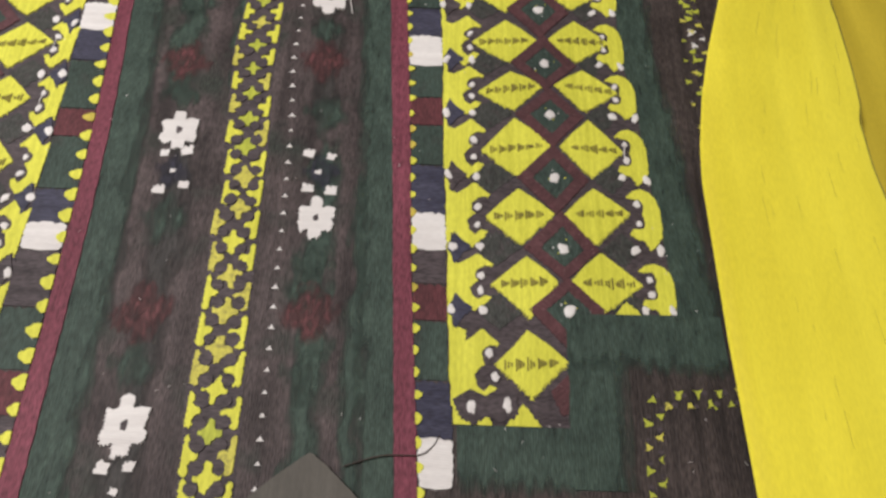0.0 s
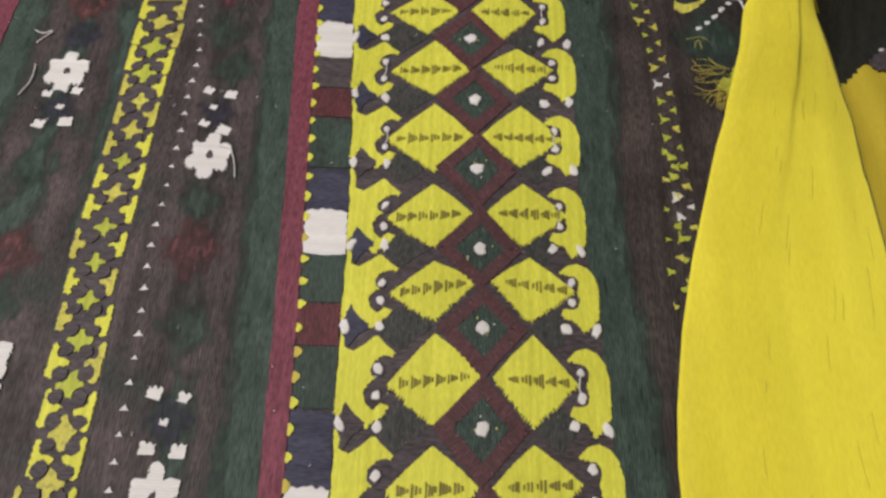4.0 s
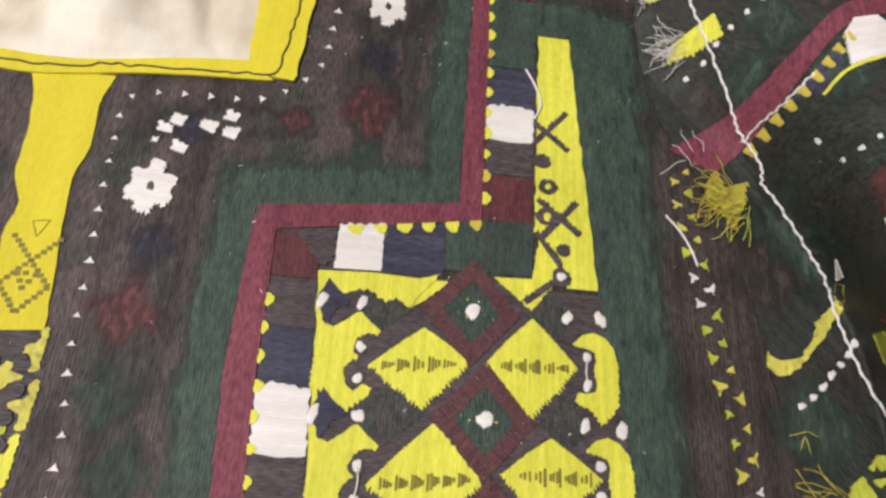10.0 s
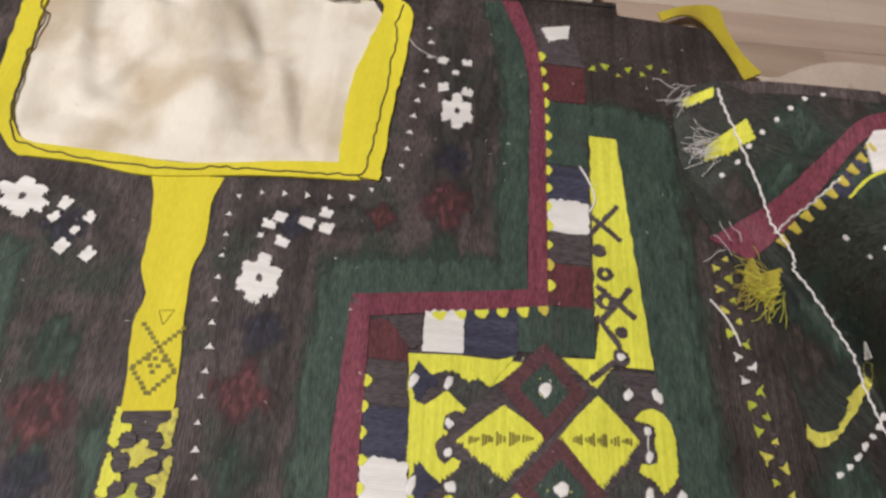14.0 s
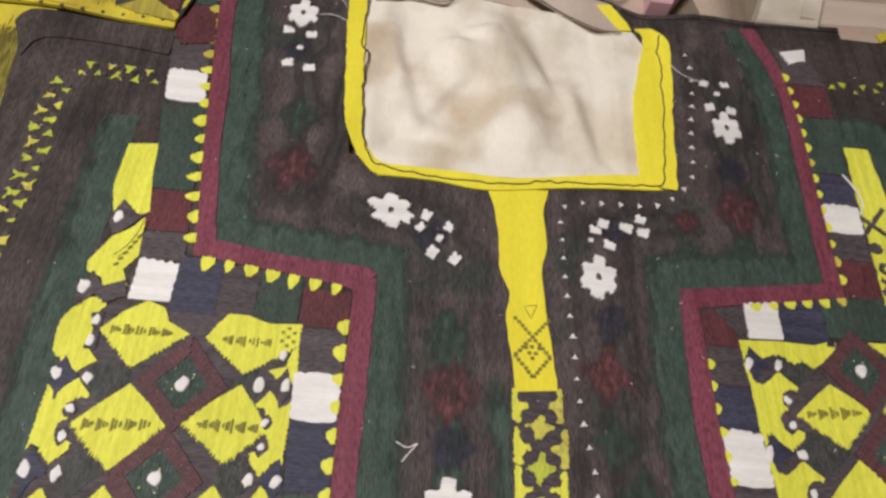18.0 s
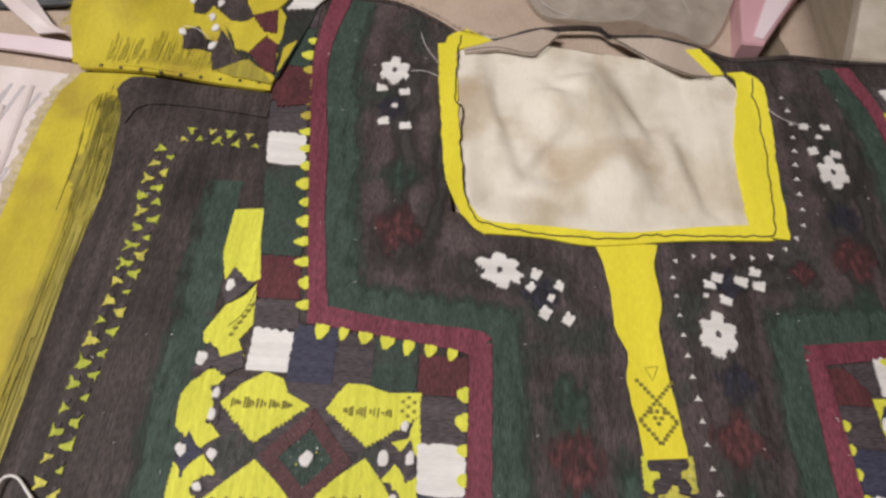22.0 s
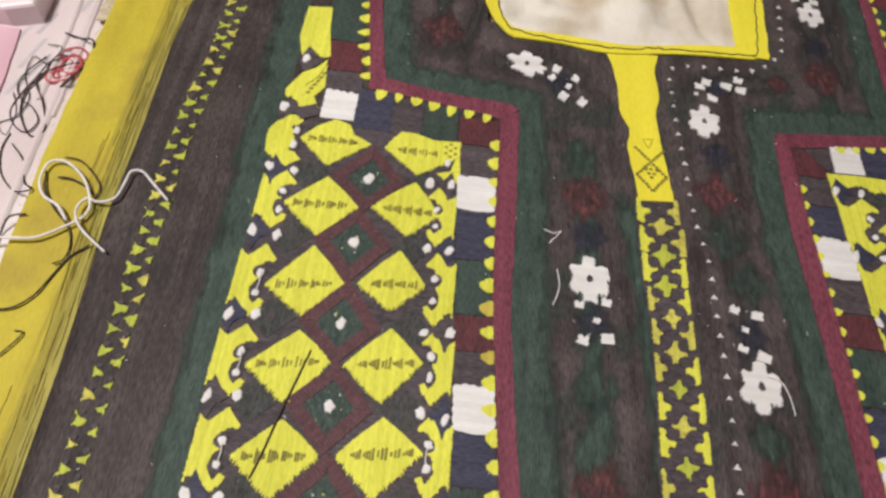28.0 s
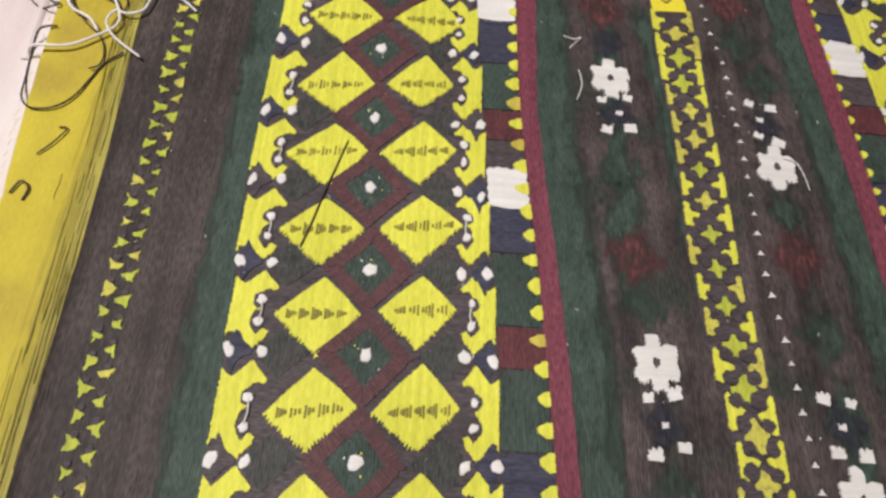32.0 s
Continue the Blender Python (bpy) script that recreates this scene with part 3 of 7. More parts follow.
def bands():
    strip("maroon_band", MR_IN, MR_OUT, -3, 44.6, MAROON, dress, z=1.2, thick=0.6, step=0.5)
    ribbon("maroon_band", [(7.3, 45.0), (10.8, 45.5), (15.2, 46.2)], [(8.2, 44.1), (12.0, 44.75), (16.1, 45.5)], MAROON, dress, z=1.25, thick=0.6, step=0.5)
    ribbon("maroon_band", [(15.15, 45.6), (15.2, 50.2), (15.25, 56.7), (14.9, 60.5), (13.6, 64.0)], [(16.1, 45.5), (16.1, 50.3), (16.05, 56.8), (15.7, 60.6), (14.6, 64.1)], MAROON, dress, z=1.3, thick=0.6, step=0.5)
    strip("maroon_band", ML_OUT, ML_IN, -3, 43.9, MAROON, dress, z=1.2, thick=0.6, step=0.5)
    ribbon("maroon_band", [(-7.4, 44.2), (-8.2, 44.55), (-11.8, 44.75), (-15.0, 45.2)], [(-8.4, 43.3), (-9.2, 43.5), (-11.8, 43.85), (-15.9, 44.3)], MAROON, dress, z=1.25, thick=0.6, step=0.5)
    ribbon("maroon_band", [(-15.0, 44.7), (-15.9, 50.0), (-16.3, 54.0), (-17.2, 61.0), (-16.4, 66.3)], [(-15.9, 44.3), (-16.7, 50.0), (-17.25, 54.0), (-18.1, 61.0), (-17.6, 66.3)], MAROON, dress, z=1.3, thick=0.6, step=0.5)
    # green beside the maroon, towards the middle
    kw = dict(z=1.2, thick=0.16, step=0.4, jag=0.05, across=8)
    ribbon("green_band", [(x - 1.9, v) for v, x in MR_IN[:-1]] + [(5.45, 47.0)], [(x, v) for v, x in MR_IN[:-1]] + [(7.3, 45.0)], SOFT_GREEN, dress, curve=False, fade=(0.45, 0), **kw)
    ribbon("green_band", [(5.5, 47.0), (10.6, 47.7), (13.7, 48.0)], [(7.3, 45.0), (10.8, 45.5), (15.2, 46.2)], SOFT_GREEN, dress, fade=(0.45, 0), **kw)
    ribbon("green_band", [(13.3, 46.2), (13.2, 50.2), (13.4, 56.7), (13.0, 60.3), (12.2, 63.6)], [(15.15, 46.2), (15.2, 50.2), (15.25, 56.7), (14.9, 60.5), (13.6, 64.0)], SOFT_GREEN, dress, fade=(0.45, 0), **kw)
    ribbon("green_band", [(x, v) for v, x in ML_IN[:-1]] + [(-7.4, 44.2)], [(x + 2.1, v) for v, x in ML_IN[:-1]] + [(-5.75, 46.1)], SOFT_GREEN, dress, curve=False, fade=(0, 0.45), **kw)
    ribbon("green_band", [(-5.9, 46.0), (-8.3, 46.4), (-11.8, 46.6), (-14.0, 46.9)], [(-7.4, 44.2), (-8.2, 44.55), (-11.8, 44.75), (-15.0, 45.2)], SOFT_GREEN, dress, fade=(0.45, 0), **kw)
    ribbon("green_band", [(-13.0, 45.6), (-13.9, 50.0), (-14.2, 54.0), (-15.0, 61.0), (-14.6, 66.0)], [(-15.0, 44.7), (-15.9, 50.0), (-16.3, 54.0), (-17.2, 61.0), (-16.4, 66.3)], SOFT_GREEN, dress, fade=(0.45, 0), **kw)
    # green outside the yellow panels
    strip("green_band", PR_R, [(v, x + 0.4) for v, x in GR_OUT], 9.8, 56.8, SOFT_GREEN, dress, fade=(0, 0.4), **kw)
    ribbon("green_band", [(18.0, 57.6), (20.0, 57.8), (23.0, 57.4)], [(18.2, 55.2), (20.0, 55.4), (22.6, 55.0)], SOFT_GREEN, dress, fade=(0.4, 0), **kw)
    ribbon("green_band", [(17.7, 9.8), (21, 9.9), (25.1, 10.0)], [(17.7, 7.0), (21, 6.9), (25.2, 6.8)], SOFT_GREEN, dress, fade=(0, 0.35), **dict(kw, z=2.15))
    ribbon("green_band", [(17.6, 9.0), (17.5, 4.5), (17.6, 1.8)], [(20.6, 7.6), (20.4, 4.5), (20.4, 1.8)], SOFT_GREEN, dress, fade=(0, 0.4), **dict(kw, z=2.1))
    ribbon("green_band", [(12.4, 4.5), (15.0, 4.5), (18.0, 4.5)], [(12.5, 1.4), (15.0, 1.4), (18.0, 1.4)], SOFT_GREEN, dress, fade=(0, 0.35), **kw)
    strip("green_band", [(v, x - 0.4) for v, x in GL_OUT], PL_L, 0, 51.9, SOFT_GREEN, dress, fade=(0.45, 0), **kw)
    # dark worn runs in the brown ground
    for x0, y0, x1, y1, w in ((-3.9, 43, -3.2, 21, 1.0), (-2.2, 20, -1.4, -2, 1.1), (-5.8, 30, -4.4, 8, 0.8), (3.9, 44, 4.9, 20, 1.0), (5.2, 20, 5.8, -2, 1.0), (6.6, 40, 7.2, 20, 0.7), (-12.4, 62, -12.0, 47, 1.3), (11.0, 62, 11.2, 47, 1.2), (-1.8, 40, 0.0, 22, 0.7), (7.4, 18, 7.8, 0, 0.7), (-9.5, 60, -10.8, 48, 0.7), (13.0, 60, 12.6, 49, 0.6)):
        n = int(math.hypot(x1 - x0, y1 - y0) / 1.2)
        pts = [(x0 + (x1 - x0) * i / n + rnd.uniform(-0.25, 0.25), y0 + (y1 - y0) * i / n) for i in range(n + 1)]
        ws = [w * rnd.uniform(0.5, 1.4) for _ in pts]
        ribbon("worn_run", [(x - k, y) for (x, y), k in zip(pts, ws)], [(x + k, y) for (x, y), k in zip(pts, ws)], rnd.choice((SOFT_DARK, SOFT_DARK, SOFT_GREEN)), dress, z=1.2, thick=0.1, across=8, step=0.4, jag=0.05, fade=(0.5, 0.5, 0.12))
    ribbon("worn_run", [(-10, 48.9), (-6, 49.0), (-3, 48.6)], [(-10, 46.6), (-6, 46.4), (-3, 46.0)], SOFT_DARK, dress, z=1.2, thick=0.1, across=8, step=0.4, jag=0.05, fade=(0.5, 0.5, 0.2))
    ribbon("worn_run", [(2, 49.2), (6, 49.6), (9, 50.0)], [(2, 47.2), (6, 47.6), (9.5, 48.2)], SOFT_DARK, dress, z=1.2, thick=0.1, across=8, step=0.4, jag=0.05, fade=(0.5, 0.5, 0.2))


bands()


def block(pts, material, label="", z=1.25):
    patch("stitched_block", pts, material, dress, z=z, thick=0.55 if material is not WHITE else 0.9, jag=0.09, step=0.2, label=label)


def block_strip(edge_a, edge_b, rows):
    """Colour blocks up a band between two edges (x at y): rows of (from, to, material)."""
    for y0, y1, mat in rows:
        g = 0.04
        if mat is WHITE:
            xa, xb, xc, xd, u = ip(edge_a, y0) + 0.05, ip(edge_b, y0) - 0.05, ip(edge_a, y1) + 0.05, ip(edge_b, y1) - 0.05, rnd.uniform(0.04, 0.12)
            block([(xa, y0 + u), (xa + 0.12, y0), ((xa + xb) / 2, y0 - 0.09), (xb - 0.12, y0 - 0.02), (xb, y0 + u), (xd, y1 - u), (xd - 0.15, y1), ((xc + xd) / 2, y1 + 0.08), (xc + 0.12, y1 + 0.02), (xc, y1 - u)], mat)
            continue
        block([(ip(edge_a, y0) + g, y0 + g), (ip(edge_b, y0) - g, y0 + g), (ip(edge_b, (y0 + y1) / 2) - g, (y0 + y1) / 2), (ip(edge_b, y1) - g, y1 - g), (ip(edge_a, y1) + g, y1 - g), (ip(edge_a, (y0 + y1) / 2) + g, (y0 + y1) / 2)], mat)


W, N, K, G, M = WHITE, NAVY, BLACK, GREEN, DULL_RED
block_strip(MR_OUT, PR_L, [(-2.5, 0, K), (1.7, 3.7, W), (3.7, 6.3, N), (6.3, 9.2, G), (9.2, 11.1, M), (11.1, 13.0, K), (13.0, 15.0, W), (15.0, 18.0, N), (18.0, 20.6, G), (20.6, 22.5, M), (22.5, 24.8, G), (24.8, 26.9, W),
                           (26.9, 29.2, N), (29.2, 32.1, G), (32.1, 33.9, M), (33.9, 35.9, K), (35.9, 38.2, W), (38.2, 40.3, N), (40.3, 42.2, K), (42.2, 44.0, M)])
for a, b, mat, c, d in ((12.3, 14.7, N, 42.8, 44.9), (14.7, 18.2, G, 43.2, 45.4), (10.55, 12.3, W, 42.75, 44.6)):
    block([(a, c), (b, c + 0.1), (b, d + 0.25), (a, d)], mat)
block([(8.9, 44.15), (10.45, 44.4), (10.5, 43.0), (10.0, 42.85)], K, z=1.4)
SR_A, SR_B = [(45, 16.15), (60, 16.0), (63, 15.4)], [(45, 18.2), (56, 18.3), (60, 18.3), (63, 17.4)]
block_strip(SR_A, SR_B, [(45.5, 47.7, M), (47.7, 49.4, K), (49.4, 51.1, W), (51.1, 53.2, N), (53.2, 57.2, G), (57.2, 59.7, M), (59.7, 62.6, K)])
block([(15.9, 62.2), (17.5, 62.6), (17.4, 61.6), (16.8, 61.5), (16.3, 61.2)], WHITE, z=1.9)
block_strip(PL_R, ML_OUT, [(-2.5, 4, K), (4, 6, M), (6, 9, G), (9, 12, K), (12, 13.4, W), (13.4, 15.4, N), (15.4, 18.6, G), (18.6, 20.4, M), (20.4, 23.7, G), (23.7, 26.0, N), (26.0, 28.0, W), (28.0, 29.6, K), (29.6, 31.4, M), (31.4, 34.3, G),
                           (34.3, 37.2, N), (37.2, 39.2, W), (39.2, 41.3, K), (41.3, 43.2, M)])
for a, b, mat, c, d in ((-12.7, -10.75, G, 41.4, 43.7), (-14.4, -12.7, K, 41.4, 43.9), (-16.4, -14.4, N, 41.5, 44.1), (-18.2, -16.4, W, 41.9, 43.8)):
    block([(a, c), (b, c), (b, d), (a, d + 0.1)], mat)
SL_A, SL_B = [(43, -18.35), (50, -19.0), (53, -19.4), (60, -20.3)], [(43, -16.1), (50, -16.9), (54, -17.4), (61, -18.2)]
block_strip(SL_A, SL_B, [(43.9, 45.4, K), (45.4, 47.7, M), (47.7, 53.0, G), (53.2, 55.2, W), (55.2, 57.5, K), (57.5, 60.2, M), (60.2, 63.4, G), (63.4, 65.6, K)])


# ---- yellow dentils along the maroon bands ----
def dentils(line, gap, size, side, start=0.3, slender=0.55):
    for x, y, a in along(spline(line, 6), gap, start):
        s = size * rnd.uniform(0.75, 1.2)
        w = gap * slender * rnd.uniform(0.75, 1.15) / 2
        t = [(-w, 0), (w, 0), (w * 1.05, side * s * 0.35), (w * 0.35, side * s), (-w * 0.3, side * s * 0.95), (-w * 1.1, side * s * 0.4)]
        patch("yellow_tooth", turned(t, x, y, math.degrees(a)), YELLOW if rnd.random() > 0.2 else GOLD, dress, z=1.9, thick=0.5, jag=0.04, step=0.14)


dentils([(ip(MR_OUT, y), y) for y in range(-2, 45, 4)], 1.05, 0.30, -1, slender=0.42)
dentils([(8.6, 44.2), (12.0, 44.75), (16.0, 45.45)], 0.95, 0.5, -1, start=2.6)
dentils([(16.1, 46.2), (16.1, 50.3), (16.05, 56.8), (15.75, 60.2)], 1.05, 0.30, -1, slender=0.5)
dentils([(ip(ML_OUT, y), y) for y in range(-2, 44, 4)], 1.2, 0.55, 1)
dentils([(-8.9, 43.45), (-11.8, 43.85), (-15.6, 44.3)], 1.0, 0.62, 1)
dentils([(-15.9, 44.9), (-16.7, 50.0), (-17.25, 54.0), (-18.1, 61.0), (-18.0, 63)], 1.15, 0.6, 1)


# ---- the two yellow panels with their medallions ----
def ticks(parent, x0, x1, y, way, tall, lean=0.0):
    """A row of dart marks across a yellow diamond, each a few upright dark stitches that shorten to a point."""
    bm = bmesh.new()
    n = max(3, round((x1 - x0) / 0.52))
    wide = (x1 - x0) / n
    for k in range(n):
        f = abs(2 * (k + 0.5) / n - 1)
        high = tall * (1.12 - 0.45 * f * f) * rnd.uniform(0.75, 1.15)
        base = x0 + wide * k if way > 0 else x0 + wide * (k + 1)
        lines = rnd.choice((3, 4, 4))
        for j in range(lines):
            g = (j + 0.15) / lines
            x = base + way * wide * 0.86 * g + rnd.uniform(-0.012, 0.012)
            h = high * (1.0 - 0.82 * g) * rnd.uniform(0.85, 1.1)
            w = rnd.uniform(0.034, 0.05)
            c = y + lean * (x - (x0 + x1) / 2) + rnd.uniform(-0.03, 0.03)
            add_patch(bm, [(x - w, c - h), (x + w, c - h * 0.88), (x + w, c + h * 0.95), (x - w, c + h)], 2.1, 0.3)
    part("tick_border", bm, OLIVE, parent, "olive dart stitching")


# Halves of the scroll borders, out from the panel's rim; the knots sit in their bays.
SCROLL = [(0, 1.5), (0.25, 1.32), (0.55, 1.2), (1.0, 1.52), (1.4, 1.86), (1.55, 1.88), (1.75, 1.66), (2.1, 1.38), (2.34, 1.2), (2.22, 1.02), (1.95, 1.08), (1.65, 1.02), (1.45, 0.75), (1.5, 0.4), (1.6, 0.18), (1.25, -0.1), (1.12, -0.4), (1.25, -0.85), (1.55, -1.1), (1.85, -0.8), (2.2, -0.92), (2.0, -1.25), (1.33, -1.82), (0.9, -1.5), (0.5, -1.15), (0.2, -1.05), (0, -1.3)]
EAR = [(0.15, 1.05), (0.45, 1.45), (0.9, 1.64), (1.35, 1.5), (1.72, 1.12), (1.45, 0.98), (1.15, 0.98), (0.92, 0.8), (0.84, 0.5), (0.95, 0.14), (0.84, -0.28), (0.94, -0.62), (1.2, -0.76), (1.55, -0.74), (1.7, -1.08), (1.35, -1.3), (1.0, -1.42), (0.72, -1.92), (0.35, -1.6), (0.05, -1.15), (0, -0.5), (0, 0.4)]
TREFOIL = [(0.02, 0.12), (0.2, 0.42), (0.34, 0.9), (0.55, 0.68), (0.8, 0.36), (1.2, 0.12), (1.2, -0.12), (0.8, -0.32), (0.6, -0.6), (0.42, -0.98), (0.22, -0.5), (0.02, -0.14)]


def medallion(panel, x, y, up, down, wl, wr, red=True):
    a = [(x, y + up), (x + wr, y), (x, y - down), (x - wl, y)]
    b = [(x + (px - x) * 0.58, y + (py - y) * 0.58) for px, py in a]
    for k in range(4):
        j = (k + 1) % 4
        patch("frame_bar", [a[k], a[j], b[j], b[k]], FRAME_RED_B if k % 2 else FRAME_RED, panel, z=1.5, thick=0.6 + 0.03 * k, jag=0.07, step=0.15)
    patch("medallion_centre", [(x + (px - x) * 1.02, y + (py - y) * 1.02) for px, py in b], CENTRE, panel, z=1.7, thick=0.2, jag=0.10, step=0.2)
    knot(panel, x, y, 0.25 * rnd.uniform(0.85, 1.3), z=1.9, height=1.0, ry=0.32)
    for k in range(3):
        knot(panel, x + rnd.uniform(-0.6, 0.6), y + rnd.uniform(-0.6, 0.6), 0.04, z=1.8, name="fleck", material=WHITE if k % 2 else YELLOW, height=0.3)


def lattice(panel, mirrors, edge_l, edge_r, left, right, wide=(1.0, 1.0), reach=(1.78, 1.78), at=(1.42, 1.42), ear=False):
    """Medallions up the middle; on both sides diamonds, given row by row as
    (outer x, inner x, level, rise towards the middle, height up, height down, lean of the tips)."""
    for i, (x, y) in enumerate(mirrors):
        up = (mirrors[i + 1][1] - y) / 2 if i + 1 < len(mirrors) else 2.0
        down = (y - mirrors[i - 1][1]) / 2 if i else 2.0
        medallion(panel, x, y, up * 1.06, down * 1.06, 2.0, 1.85)
        for side, edge in ((-1, edge_l), (1, edge_r)):
            e = ip(edge, y)
            inner = x + side * 2.0
            yy = y + (0.15 if side > 0 else -0.1) + rnd.uniform(-0.08, 0.08)
            outer = e - side * (reach[side > 0] - 0.1)
            mid = (inner * 0.4 + outer * 0.6)
            patch("green_lozenge", [(inner, y + 0.1), (mid, yy + 1.0), (outer - side * 0.15, yy + 0.4), (outer, yy), (outer - side * 0.15, yy - 0.4), (mid, yy - 1.0)], LOZENGE, panel, z=1.52, thick=0.3, jag=0.16, step=0.2)
            tre = [(e - side * u * (0.45 + 0.55 * wide[side > 0]), yy + v * rnd.uniform(0.9, 1.1)) for u, v in TREFOIL]
            if not (ear and side > 0):
                patch("dark_trefoil", tre if side < 0 else tre[::-1], NAVY if rnd.random() < 0.7 else BLACK, panel, z=1.75, thick=0.3, jag=0.08, step=0.15)
            knot(panel, e - side * rnd.uniform(0.12, 0.3), yy + rnd.uniform(-0.1, 0.1), 0.2 * rnd.uniform(0.8, 1.2), z=1.95, ry=0.33 * rnd.uniform(0.8, 1.15), height=0.7, turn=rnd.uniform(-0.5, 0.5))
            knot(panel, e - side * reach[side > 0], yy + rnd.uniform(-0.1, 0.1), 0.22 * rnd.uniform(0.8, 1.15), z=1.95, ry=0.29 * rnd.uniform(0.8, 1.15), height=0.7, turn=rnd.uniform(-0.6, 0.6))
        if i + 1 == len(mirrors):
            break
        k = (mirrors[i + 1][1] - y) / 4.05
        for side, edge, rows in ((-1, edge_l, left), (1, edge_r, right)):
            ox, ix, lvl, rise, tall, deep, tip = rows[i]
            ix -= side * 0.1
            mx = (ox + ix) / 2 + tip
            q = side * 0.04
            patch("yellow_diamond", [(ix, lvl + rise / 2), (mx + (ix - mx) * 0.5, lvl + tall * 0.54 + rise / 4), (mx + q, lvl + tall), (mx + (ox - mx) * 0.5, lvl + tall * 0.54 - rise / 4), (ox, lvl - rise / 2), (mx + (ox - mx) * 0.5, lvl - deep * 0.52 - rise / 4), (mx - q, lvl - deep), (mx + (ix - mx) * 0.5, lvl - deep * 0.52 + rise / 4)][::side], YELLOW, panel, z=1.5, thick=0.5, jag=0.15, step=0.075)
            lean = rise / (ix - ox)
            ticks(panel, min(ix, ox) + 0.5, max(ix, ox) - 0.42, lvl, 1 if side < 0 else -1, 0.27, lean)
            sy = lvl - rise * 0.5 + (0.1 if side < 0 else -0.15)
            e = ip(edge, sy)
            us = wide[side > 0]
            sc = [(e + (0.14 if ear and side > 0 else 0) - side * u * us, sy + v * k) for u, v in (EAR if ear and side > 0 else SCROLL)]
            patch("yellow_scroll", sc if side < 0 else sc[::-1], YELLOW, panel, z=1.45, thick=0.5, jag=0.08, step=0.11)
            kx = e - side * at[side > 0]
            bays = (0.62, -0.42) if ear and side > 0 else (0.48, -0.55)
            for v in bays:
                r = 0.29 * rnd.uniform(0.85, 1.1)
                patch("knot_ground", [(kx + side * 0.04 + r * rnd.uniform(0.85, 1.15) * math.cos(a), sy + v * k + r * 1.15 * rnd.uniform(0.85, 1.15) * math.sin(a)) for a in (g * math.pi / 5 for g in range(10))], BLACK, panel, z=1.85, thick=0.15, jag=0.06, step=0.12)
                knot(panel, kx, sy + v * k + rnd.uniform(-0.07, 0.07), 0.18 * rnd.uniform(0.8, 1.15), z=1.95, ry=0.21 * rnd.uniform(0.8, 1.2), height=0.6, turn=rnd.uniform(-0.6, 0.6))
            if rnd.random() < (0.15 if ear and side < 0 else 0.5):
                z = hill(e, sy) + 2.4
                tube("white_stay", [(kx, sy + bays[0] * k, z), (kx - side * 0.08, sy, z), (kx, sy + bays[1] * k, z)], 0.3, WHITE, panel, per=3)


